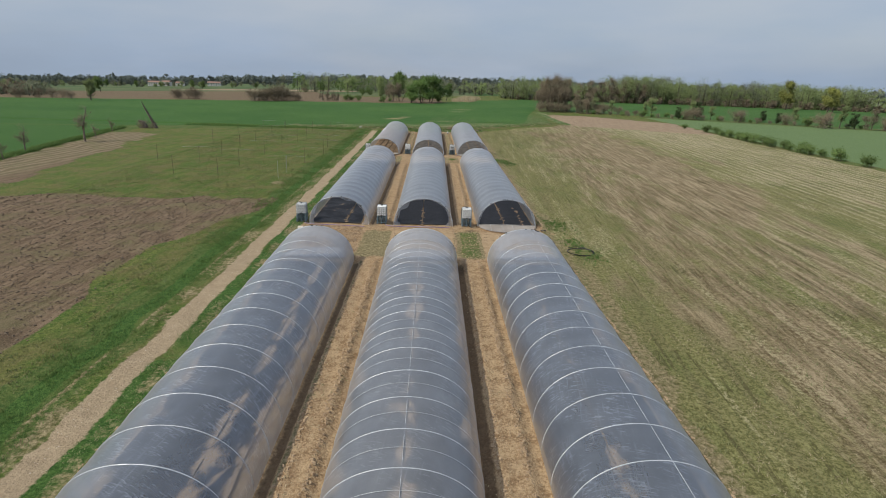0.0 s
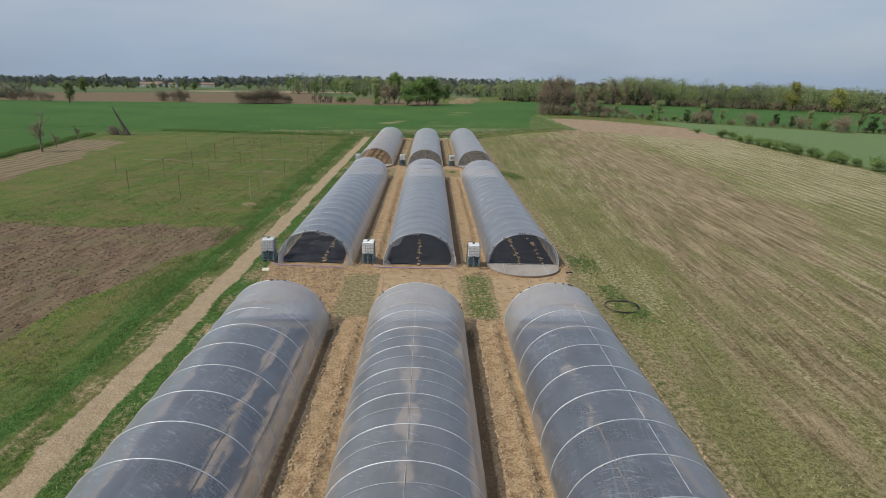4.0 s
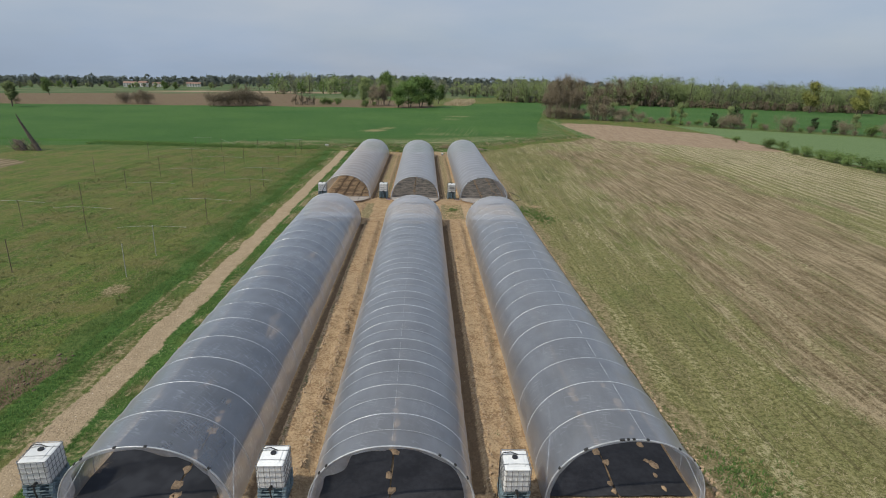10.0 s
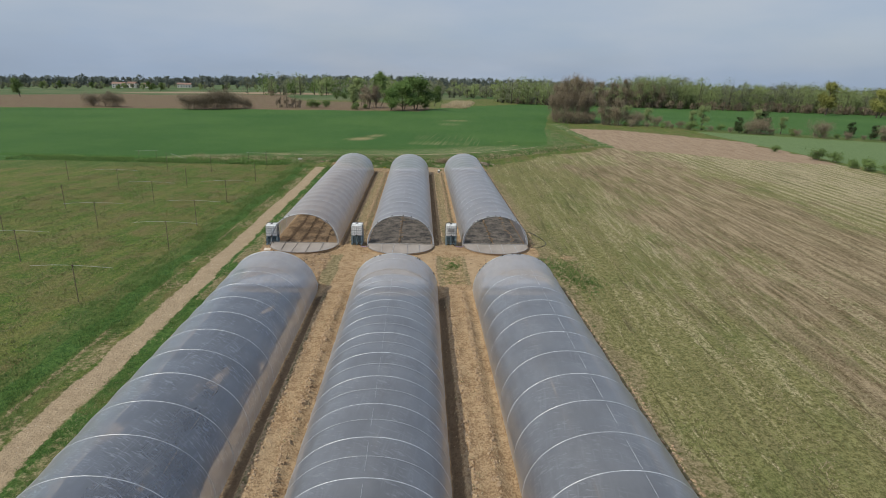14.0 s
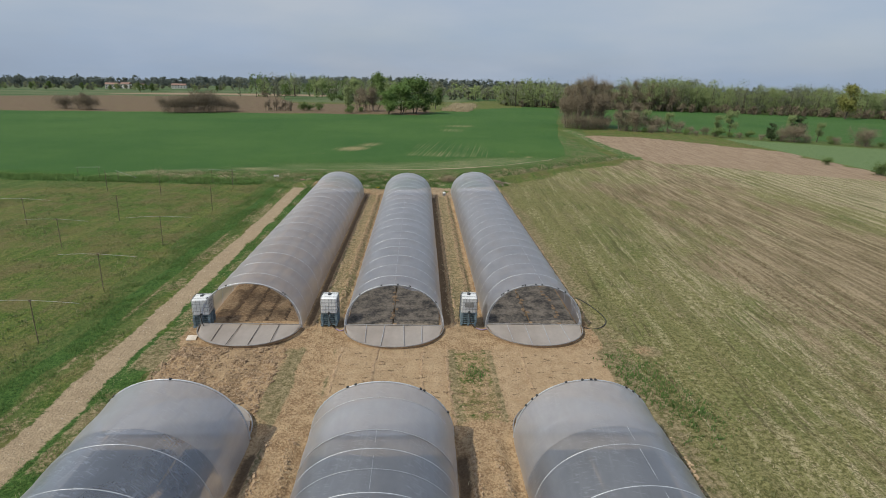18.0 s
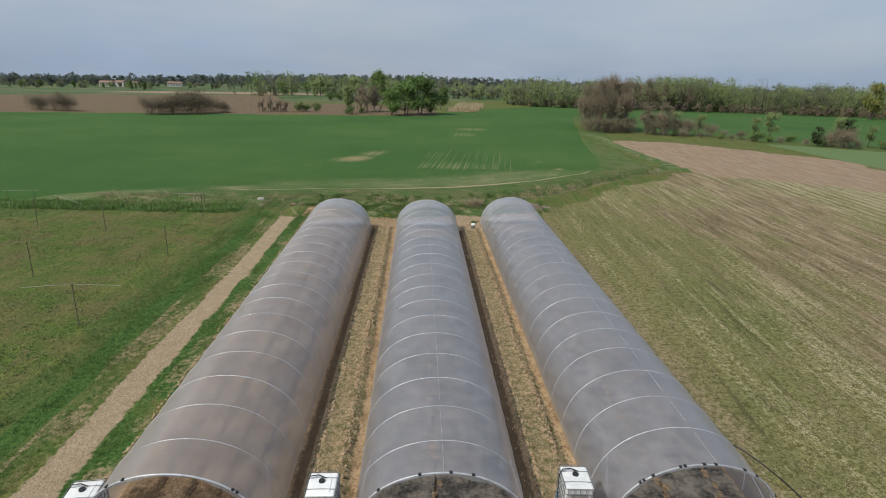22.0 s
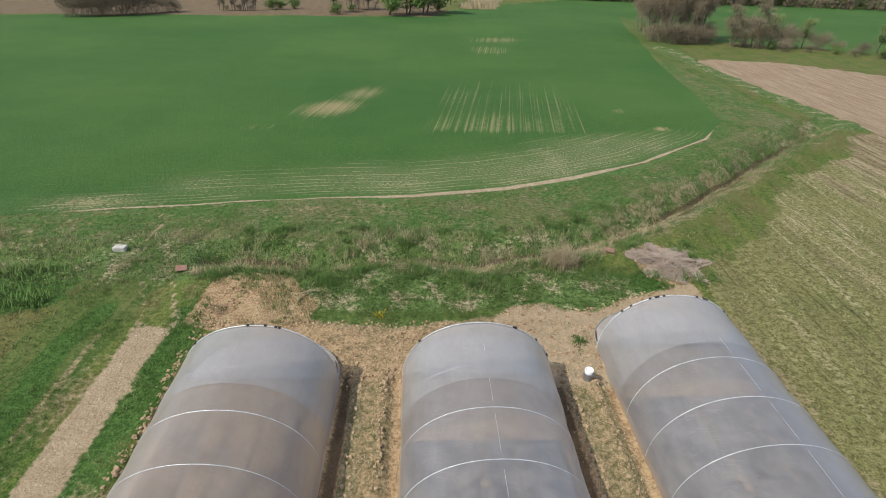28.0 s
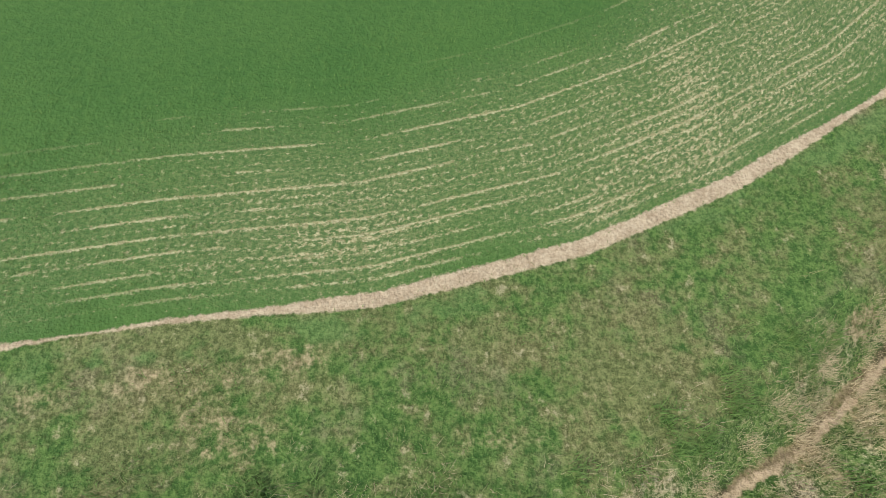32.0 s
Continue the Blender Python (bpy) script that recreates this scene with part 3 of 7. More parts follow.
def dirt_edge(x):
    """Where the bare earth behind the tunnels gives way to grass."""
    return 142.8 + 1.2 * ramp(x, 0.0, 1.6) + 0.45 * np.clip(x - 5.5, 0, 6)


def far_edge(x):
    return np.where(x < 0, 284 + 0.19 * x, np.where(x < 12, 284 + 3.0 * x, 320 + 1.3 * (x - 12)))


def ground_height(x, y):
    near = (1 - ramp(y, 153, 166)) * (1 - ramp(np.abs(x), 32, 50))
    z = near * 0.10 * (smooth_noise(x, y, 2.3, 1) - 0.5) + near * 0.05 * (smooth_noise(x, y, 0.7, 2) - 0.5) + 0.10 * (smooth_noise(x, y, 17, 3) - 0.5) * ramp(np.abs(x), 14, 30) * (y < 145)
    d = y - ditch_line(x)
    cosine = 1 / np.sqrt(1 + np.where(x > 4, 0.55, 0.0))
    d = d * cosine
    live = ramp(x, -16.0, -14.7) * (1 - ramp(x, 38, 50))
    west = (1 - ramp(x, -23, -21)) * ramp(x, -200, -150)
    wd = 0.85 + 0.5 * smooth_noise(x, x * 0, 2.7, 92)
    z = z - (0.85 + 0.4 * smooth_noise(x, x * 0, 3.1, 93)) * np.exp(-(d / wd) ** 2) * np.maximum(live, west * 0.7)
    z = z + 0.30 * np.exp(-((d + 2.6) / 1.3) ** 2) * live + 0.16 * np.exp(-((d - 2.6) / 1.2) ** 2) * live
    # the plain falls away gently in the distance
    reach = np.hypot(x, y)
    z = z - (0.0135 + 0.0145 * ramp(-x / np.maximum(reach, 1), 0.0, 0.55)) * 40 * np.log1p(np.exp(np.clip((reach - 290) / 40, -30, 200)))
    # earth heaped along the feet of the tunnels, with a shallow trench outside
    for c in CENTRES:
        for s in (-1, 1):
            u = s * (x - c) - HALF
            along = sum(band(y, a, b, 0.4) for (a, b) in ((3, 41.5), (52.4, 91.4), (102, 139.4)))
            z = z + along * (0.10 * np.exp(-((u - 0.75) / 0.28) ** 2) * (0.6 + 0.8 * smooth_noise(x * 0 + c * 7 + s, y, 0.6, 5)) - 0.26 * np.exp(-((u - 0.25) / 0.28) ** 2))
    # tilled patches stand a little rough between the rows of tunnels
    till = sum(band(y, a, b, 0.5) for (a, b) in ((42, 51.5), (92, 99.5))) * band(x, -12.7, -6.6, 0.3)
    z = z + till * 0.16 * (smooth_noise(x, y, 0.45, 9) - 0.5)
    plough = plough_mask(x, y)
    z = z + plough * 0.26 * (smooth_noise(x, y * 0.30, 0.8, 10) - 0.5)
    return z


def plough_mask(x, y):
    w = 2.5 * (smooth_noise(x, y, 4, 20) - 0.5)
    right = -23.6 + 5.0 * ramp(y, 40, 62)
    a = (1 - ramp(x + w, right - 0.8, right + 0.8)) * band(y + w * 1.6, 4, 62, 1.2)
    b = band(x + w + 0.16 * (y - 100), -70, -59, 1.0) * band(y + w, 66, 124, 3)
    return np.maximum(a, b)


def lines(start, stop, inner, factor=1.07):
    """Grid lines, even in the middle and wider and wider outside."""
    a, b, step_in = inner
    v = list(np.arange(a, b + 1e-6, step_in))
    s = step_in
    while v[-1] < stop:
        s = min(s * factor, 120)
        v.append(v[-1] + s)
    s, low = step_in, []
    x = a
    while x > start:
        s = min(s * factor, 120)
        x -= s
        low.append(x)
    return np.array(low[::-1] + v)


def mesh_from(name, verts, faces, mat, smooth=False):
    me = bpy.data.meshes.new(name)
    verts, faces = np.asarray(verts, np.float32), np.asarray(faces, np.int32)
    n = faces.shape[1]
    me.vertices.add(len(verts))
    me.vertices.foreach_set("co", verts.ravel())
    me.loops.add(faces.size)
    me.loops.foreach_set("vertex_index", faces.ravel())
    me.polygons.add(len(faces))
    me.polygons.foreach_set("loop_start", np.arange(0, faces.size, n, dtype=np.int32))
    me.polygons.foreach_set("use_smooth", np.full(len(faces), smooth))
    me.update(calc_edges=True)
    me.materials.append(mat)
    return me


def build_ground():
    xs, ys = lines(-4200, 4200, (-27, 30, 0.30), 1.05), lines(-400, 4600, (12, 176, 0.30), 1.05)
    X, Y = np.meshgrid(xs, ys)
    x, y = X.ravel(), Y.ravel()
    z = ground_height(x, y)
    nx = len(xs)
    i = (np.arange(len(ys) - 1)[:, None] * nx + np.arange(nx - 1)[None, :]).ravel()
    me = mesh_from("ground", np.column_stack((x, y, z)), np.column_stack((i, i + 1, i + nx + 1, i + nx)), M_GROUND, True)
    w1, w2 = smooth_noise(x, y, 3, 30) - 0.5, smooth_noise(x, y, 1.1, 31) - 0.5
    d = edge_distance(x, y)
    dist_ditch = y - ditch_line(x)
    zones = {}
    # the strip of tunnels and the two yards between them
    yards = np.maximum(band(y, 41.2, 52.8, 0.6), band(y, 90.8, 102.2, 0.6))
    inside = np.zeros_like(x)
    for c in CENTRES:
        inside = np.maximum(inside, band(x, c - HALF - 0.3, c + HALF + 0.6, 0.25))
    strip = band(y, 0, 139.8, 1.0)
    core = band(x + 0.8 * w1, -13.0, 11.7, 0.4)
    open_yard = np.maximum(band(y, 42.2, 50.4, 0.7), band(y, 92.2, 99.4, 0.7))
    zones["soil"] = strip * inside * 0.98 * (1 - 0.6 * open_yard)
    zones["soil"] = np.maximum(zones["soil"], strip * band(x + 0.3 * w2, -5.6, -3.9, 0.4) * (0.98 - 0.5 * ramp(y, 98, 104)) * (1 - 0.62 * open_yard * (y < 70)))
    zones["soil"] = np.maximum(zones["soil"], strip * band(x + 0.3 * w2, 2.5, 4.9, 0.5) * (0.95 - 0.5 * ramp(y, 98, 104)) * (1 - (0.9 - 0.45 * (y > 70)) * open_yard))
    beds = np.maximum(np.maximum(band(x + 0.15 * w2, -12.5, -6.6, 0.2), band(x + 0.15 * w2, -3.75, 2.2, 0.15)), band(x + 0.3 * w2, 4.9, 10.9, 0.3))
    zones["soil"] = np.maximum(zones["soil"], yards * core * np.maximum(beds, 1 - open_yard) * 0.98)
    for gx, gy, r in ((13.4, 49.0, 1.0), (12.3, 50.2, 0.7), (14.6, 48.2, 0.8), (14.0, 99.2, 1.2), (13.0, 100.4, 0.7)):
        zones["soil"] = np.maximum(zones["soil"], (0.55 + 0.5 * w2) * np.exp(-(((x - gx) / r) ** 2 + ((y - gy) / (r * 0.9)) ** 2)))
    zones["raked"] = open_yard * np.maximum(band(x, -3.9, 2.3, 0.2), band(x, 4.7, 11.2, 0.4))
    dirt_n = (1 - ramp(y + 1.0 * w1 + 0.8 * w2 - dirt_edge(x), -0.5, 0.3)) * ramp(y, 138.0, 139.0) * band(x + w1, -11, 12.0, 0.6)
    zones["soil"] = np.maximum(zones["soil"], 0.55 * dirt_n)
    zones["soil"] = np.maximum(zones["soil"], 0.74 * band(np.hypot((x + 12.6) / 1.15, y - 144.4) + 3.6 * w1 + 1.2 * w2, -1, 2.4, 0.8))
    zones["soil"] = np.maximum(zones["soil"], 0.8 * band(np.hypot(x - 11.2, (y - 148.2) / 1.2) + w1, -1, 1.9, 0.5))
    between = strip * np.maximum(band(x, -12.9 + 0.5 * w1, 11.9, 0.4), 0.55 * band(x, -14.3, -12.6, 0.3) * (0.3 + 0.9 * smooth_noise(x, y, 1.5, 89)))
    zones["wither_haze"] = np.maximum(between * (0.92 + 0.2 * yards), 0.95 * dirt_n)
    rim = band(x + 1.5 * w1, 10.8, 13.2, 0.8) * band(y, 0, 144, 2)
    zones["wither_haze"] = np.maximum(zones["wither_haze"], 0.58 * rim)
    zones["wither_haze"] = np.maximum(zones["wither_haze"], 0.78 * np.exp(-((x - 12.9 + 0.35 * (y - 47.6)) / 0.9) ** 2 - ((y - 47.6) / 1.3) ** 2))
    zones["wither_haze"] = np.maximum(zones["wither_haze"], 0.78 * np.exp(-((x - 14.0) / 1.3) ** 2 - ((y - 99.2) / 1.0) ** 2))
    zones["bank"] = 0.95 * np.exp(-((dist_ditch + 0.3) / 2.9) ** 2) * (1 - ramp(x, 42, 55)) * ramp(x, -160, -120)
    zones["bank"] = np.maximum(zones["bank"], 0.72 * band(y, 143.5, 147.5, 1.0) * band(x, -14, 9, 2))
    zones["bank"] = np.maximum(zones["bank"], 0.9 * band(x - 44.5 - 0.03 * (y - 180), -2.0, 2.0, 0.9) * band(y, 176, 238, 4))
    zones["bank"] = np.maximum(zones["bank"], 0.30 * band(d, -7.0, -0.3, 1.0) * (x < 40))
    zones["wither_haze"] = np.maximum(zones["wither_haze"], 0.8 * np.exp(-((dist_ditch - 0.15 * w2) / 0.35) ** 2) * band(x, 6.5, 13.5, 0.8))
    # straw on the right of the ditch, extended to paint in pale lens haze
    zones["wither_haze"] = np.maximum(zones["wither_haze"], 0.50 * ramp(x, 2, 8) * (1 - ramp(x, 26, 34)) * band(dist_ditch, -3.5, 2.6, 1.0) * (0.35 + 1.0 * smooth_noise(x, y, 1.4, 96)))
    zones["damp_shade"] = np.exp(-(dist_ditch / 0.75) ** 2) * ramp(x, -16.2, -14.9) * (1 - ramp(x, 30, 44)) * (0.88 - 0.35 * band(x, 6.5, 13.5, 1))
    zones["damp_shade"] = np.maximum(zones["damp_shade"], 0.62 * np.exp(-((x - 4.0) / 1.1) ** 2 - ((y - 50.6) / 0.7) ** 2))
    # moist trench on each tunnel's right, darkened to paint in its cast shadow
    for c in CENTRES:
        zones["damp_shade"] = np.maximum(zones["damp_shade"], 0.80 * strip * (1 - yards) * np.exp(-((x - c - HALF - 0.30) / 0.34) ** 2))
    zones["damp_shade"] = np.maximum(zones["damp_shade"], (0.36 + 0.25 * smooth_noise(x, y, 0.8, 97)) * band(y, 102.5, 137, 1) * band(x, CENTRES[0] - 2.9, CENTRES[0] + 2.9, 0.2))
    dug = yards * band(x, -12.6, -6.7, 0.3)
    zones["damp_shade"] = np.maximum(zones["damp_shade"], dug * (0.14 + 0.44 * smooth_noise(x, y, 0.55, 63)))
    churned = np.maximum(band(y + w1, 50.6, 52.2, 0.5), band(y + w1, 99.8, 101.6, 0.5)) * band(x, -12.5, 8, 1.0)
    zones["damp_shade"] = np.maximum(zones["damp_shade"], churned * (0.02 + 0.50 * smooth_noise(x, y, 0.7, 65)))
    for fx in (-1.7, -0.6, 0.55, 1.7):
        zones["damp_shade"] = np.maximum(zones["damp_shade"], 0.62 * band(y, 102, 137, 1) * np.exp(-((x - CENTRES[0] - fx + 0.1 * w1) / 0.2) ** 2))
    zones["track"] = band(x + 0.4 * w1 + 0.25 * w2, TRACK[0], TRACK[1], 0.5) * (1 - 0.12 * band(x, -15.4, -15.0, 0.15)) * (1 - ramp(y + 2 * w1, 142.0, 143.6))
    bend = -15.2 - 3.2 * ramp(y, 142, 151)
    for o in (-0.75, 0.75):
        zones["track"] = np.maximum(zones["track"], 0.60 * np.exp(-((x - bend - o + 0.2 * w2) / 0.26) ** 2) * band(y, 141, 153.5, 1.0) * (0.7 + 0.5 * smooth_noise(x, y, 1.5, 88)))
    zones["path"] = (0.08 + 0.20 * ramp(x, -9, -4) * (1 - 0.55 * ramp(x, 8, 18)) + 0.14 * (smooth_noise(x, y, 3, 33) - 0.5)) * band(x, -27, 28, 2) - 0.2 * (1 - band(x, -27, 28, 2))
    zones["track"] = np.maximum(zones["track"], 0.72 * np.exp(-((dist_ditch + 0.12 + 0.3 * w2) / 0.26) ** 2) * ramp(x, -1.5, 2) * (1 - ramp(x, 24, 30)) * (0.72 + 0.5 * smooth_noise(x, y, 1.6, 94)))
    zones["lush"] = np.maximum(band(x + 1.5 * w1, -20.3, -16.4, 0.9), 0.7 * band(y + 2 * w1, 141.5, 147.5, 0.8) * band(x, -12, 9, 2))
    for gx, gy, r in ((14.6, 94.5, 2.0), (15.6, 88.5, 1.6), (14.8, 55.5, 1.8), (12.6, 118, 1.3), (13.2, 53.6, 1.6), (13.6, 47.6, 1.2), (12.6, 96.6, 1.7), (13.4, 93.4, 1.6), (14.2, 43.5, 1.4), (4.2, 141.4, 0.6), (3.8, 96.5, 0.6)):
        zones["lush"] = np.maximum(zones["lush"], 0.9 * np.exp(-(((x - gx) / r) ** 2 + ((y - gy) / (r * 1.6)) ** 2)))
    zones["lush"] = np.maximum(zones["lush"], 0.55 * (1 - ramp(x, -72, -69.5)) * (1 - ramp(d, -6, -3)))
    zones["lush"] = np.maximum(zones["lush"], 0.8 * band(d, -7.5, 0, 1.0))
    corn_far = 1 - ramp(y - far_edge(x), -1, 1.5)
    zones["corn"] = np.maximum(ramp(d, -0.3, 0.5), (1 - ramp(x + 0.16 * (y - 100) + 0.5 * w1, -73.0, -72.2)) * (1 - ramp(d, -1.2, -0.9))) * corn_far
    zones["edge_d"] = d
    thin = band(d, 0.0, 9.5, 2.5) * band(x, -24, 34, 5) * (0.34 + 0.38 * smooth_noise(x, y, 4, 40) + 0.20 * ramp(x, -12, -2)) * (1 - 0.55 * ramp(d, 3, 9) * (1 - 0.6 * ramp(x, -2, 6)))
    thin = np.maximum(thin, (0.52 + 0.42 * smooth_noise(x, y, 2.2, 44)) * band(d, 0.3, 7.5, 0.6) * band(x - 0.6 * d, -1, 16, 6))
    thin = thin * (1 - 0.85 * ramp(y, 171, 178))
    thin = np.maximum(thin, 0.8 * band(d, 0, 3.0, 0.8) * band(x, -60, -12, 5) * (0.35 + 0.8 * smooth_noise(x, y, 5, 41)))
    zones["thin"] = thin
    u = x - 0.155 * (y - 172)
    lane = 1.18 * band(u, -4.5, 15, 2.5) * band(y, 172.5, 200, 2.5 + 0 * y) * (0.82 + 0.2 * smooth_noise(x, y, 7, 43)) * (1 - 0.25 * ramp(y, 180, 205))
    lane = np.maximum(lane, 1.15 * band(u, -3, 6, 2) * band(y, 219, 233, 5))
    for gx, gy, r, a in ((-13.0, 183, 3.0, 1.2), (-10.0, 189, 3.0, 1.05), (-19, 174.5, 2.4, 1.0), (22.2, 176.2, 1.2, 1.3), (21, 184, 1.6, 1.0)):
        lane = np.maximum(lane, a * np.exp(-(((x - gx) / r) ** 2 + ((y - gy) / (r * 1.3)) ** 2)))
    zones["lane"] = lane
    worn = np.zeros_like(x)
    for gx, gy, rx, ry, a in ((-13.0, 182, 4.0, 5, 0.9), (-10.0, 189, 3.6, 6, 0.7), (-19, 174.0, 2.6, 2.2, 0.5), (22.2, 176.0, 1.1, 1.0, 1.0), (20, 183, 1.4, 1.6, 0.6), (6.5, 179, 5, 5, 0.45), (13, 186, 5, 6, 0.4), (13, 240, 7, 6, 0.7), (-24, 156.0, 6, 1.2, 0.6)):
        worn = np.maximum(worn, a * np.exp(-((x - gx - 0.3 * (y - gy)) / rx) ** 2 - ((y - gy) / ry) ** 2))
    zones["worn"] = worn
    zones["drills"] = 0.055 * band(x, 50, 84, 6) * (0.6 + 0.6 * smooth_noise(x, y, 14, 98))
    zones["brown"] = -0.06 + 0.15 * band(x - 0.06 * (y - 60), 20, 45, 5) * (0.5 + 0.9 * smooth_noise(x, y, 16, 99))
    zones["strawy"] = -0.046 - 0.045 * (1 - ramp(x, 15, 24)) - 0.05 * band(x, 42, 54, 4) * (y < 150) + 0.02 * ramp(y, 80, 112) * (1 - ramp(x, 40, 60)) - 0.06 * ramp(y, 115, 140) * (1 - ramp(x, 30, 45)) + 0.03 * ramp(x, 14, 34) + 0.07 * (smooth_noise(x, y, 22, 95) - 0.5) + 0.02 * band(x, 58, 82, 6)
    zones["stubble"] = ramp(x + 1.2 * w1, 11.4, 13.0) * (1 - ramp(x + 3 * w1, 83, 85.5)) * (1 - ramp(y - np.minimum(ditch_line(x) - 4.5 - 2.5 * (1 - ramp(x, 18, 30)), 200 + 0 * x) + 2.5 * w1 + 1.5 * w2, -4.5, 2.5)) * ramp(y, -60, -40)
    zones["bare"] = ramp(x + 1.5 * w1, 45, 47) * (1 - ramp(x + 3 * w1, 84, 88)) * ramp(y - 173 + 0.45 * (x - 46) + 4 * w1, -1.5, 1.5) * (1 - ramp(y - 221 + np.maximum(0, x - 62) + 3 * w1, -1.5, 1.5))
    zones["plough"] = plough_mask(x, y)
    beyond = ramp(y - far_edge(x), 0, 3)
    west = 1 - ramp(x, -60, -30)
    zones["plough"] = np.maximum(zones["plough"], beyond * (1 - ramp(y - np.where(x < -200, 480 + 0.9 * (x + 200), 480 + 0.7 * np.minimum(x + 140, 0)) + 120 * ramp(x, -110, -60), -4, 4)) * (1 - ramp(x, 0, 10)) * 0.95)
    zones["far"] = np.maximum(beyond * ramp(y - far_edge(x), 100, 108), ramp(x, 350, 420))
    zones["bare"] = np.maximum(zones["bare"], 0.95 * band(y + 0.25 * (x + 150), 500, 560, 5) * band(x, -255, -70, 12))
    zones["bare"] = np.maximum(zones["bare"], 0.9 * band(x - 0.16 * (y - 300), 9, 19, 3) * band(y, 318, 372, 6))
    zones["lush"] = np.maximum(zones["lush"], 0.7 * ramp(x, 87, 90) * (1 - zones["far"]))
    zones["lush"] = np.maximum(zones["lush"], 0.85 * (1 - ramp(x, -255, -235)) * band(y, 440, 590, 8))
    zones["lush"] = np.maximum(zones["lush"], 0.8 * beyond * band(y, 575, 690, 10) * west)
    # the green field between the hedge and the wood, and the low bank across the corn
    zones["corn"] = np.maximum(zones["corn"], ramp(y - (247 - 0.45 * (x - 60)), 2, 5) * ramp(x, 60, 63) * (1 - ramp(y, 398, 404)) * (1 - ramp(x, 330, 340)))
    zones["bank"] = np.maximum(zones["bank"], 0.85 * band(y - 281 - 0.15 * x, -1.6, 1.6, 0.8) * band(x, 3, 52, 3))
    zones["wither_haze"] = np.maximum(zones["wither_haze"], 0.40 * band(x, -13, 5, 3) * band(y, 152.4, 156.6, 1.2) * (0.55 + 0.6 * smooth_noise(x, y, 1.7, 56)))
    zones["wither_haze"] = np.maximum(zones["wither_haze"], 0.50 * band(d, -2.2, -0.9, 0.4) * band(x, -15, -4, 1.5) * (0.5 + 0.6 * smooth_noise(x, y, 0.9, 55)))
    zones["wither_haze"] = np.maximum(zones["wither_haze"], 0.62 * np.exp(-((x + 17.35 + 0.3 * w1) / 0.2) ** 2) * (y < 142))
    zones["head"] = 0.95 * band(d, -9, 0.2, 1.0) * ramp(dist_ditch, 1.2, 2.6) * (x < 40)
    zones["rank"] = band(x + 0.9 * w1, -18.9, -17.6, 0.5) * 0.9 * ramp(y, 0, 5) * (1 - ramp(y, 143, 146))
    zones["rank"] = np.maximum(zones["rank"], 0.95 * band(x + 0.6 * w1, -14.6, -12.9, 0.3) * (0.40 + 0.8 * smooth_noise(x, y, 2.6, 66)) * (1 - ramp(y, 143, 146)))
    zones["wither_haze"] = np.maximum(zones["wither_haze"], 0.48 * band(x + 0.5 * w1, -17.4, -15.8, 0.5) * (0.5 + 0.8 * smooth_noise(x, y, 2.0, 67)) * (1 - ramp(y, 141, 144)))
    zones["rank"] = np.maximum(zones["rank"], 0.8 * band(y + w1, 143.5, 147.5, 0.8) * band(x, -66, -20, 2))
    zones["rank"] = np.maximum(zones["rank"], 0.75 * band(x + w1, 5.5, 10.5, 1.0) * band(y + w2, 144.6, 147.6, 0.6))
    zones["track"] = np.maximum(zones["track"], 0.80 * dirt_n * ramp(x, -4, 3) * (0.72 + 0.4 * smooth_noise(x, y, 0.8, 60)))
    zones["damp_shade"] = np.maximum(zones["damp_shade"], dirt_n * (0.05 + 0.42 * smooth_noise(x, y, 0.5, 59)) * (1 - 0.35 * ramp(x, -4, 3)))
    zones["rank"] = np.maximum(zones["rank"], 0.62 * dirt_n * (smooth_noise(x, y, 0.9, 58) > 0.60) * (1 - ramp(x, -8, 2)))
    heap = np.exp(-((x + 13.2) ** 2 + (y - 144.0) ** 2) / 6.0)
    zones["damp_shade"] = np.maximum(zones["damp_shade"], heap * (0.12 + 0.55 * smooth_noise(x, y, 0.6, 62)))
    zones["grooved"] = (1 - ramp(x, -60, -56)) * ramp(y, 62, 66) * (y < 130)
    zones["lush"] = np.maximum(zones["lush"], (0.62 - 0.30 * (y > 70)) * open_yard * np.maximum(0.62 * band(x, -6.2, -4.3, 0.4), band(x, 2.6, 4.7, 0.3)) * (0.42 + 0.95 * smooth_noise(x, y, 1.0, 64)))
    zones["wither_haze"] = zones["wither_haze"] * (1 - 0.6 * open_yard * band(x, 2.6, 4.7, 0.3))
    zones["wither_haze"] = np.maximum(zones["wither_haze"], 0.75 * np.exp(-(((x + 21.2) / 1.3) ** 2 + ((y - 71.9) / 1.5) ** 2)))
    zones["mint"] = ramp(x + w1, 86, 88) * (1 - ramp(x, 300, 340)) * ramp(y, -104, -96) * (1 - ramp(y - (238 - 0.45 * (x - 64)), -6, -2))
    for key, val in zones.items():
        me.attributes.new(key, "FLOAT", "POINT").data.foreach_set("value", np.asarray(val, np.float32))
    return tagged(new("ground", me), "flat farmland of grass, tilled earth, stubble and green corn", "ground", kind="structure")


ground = build_ground()


# ---- building helpers ----
def thing(name, at, label, category, group="", turn=0.0):
    ob = new(name)
    ob.matrix_world = pose(*at, 0, 0, turn)
    ob.empty_display_size = 0.2
    return tagged(ob, label, category, group)


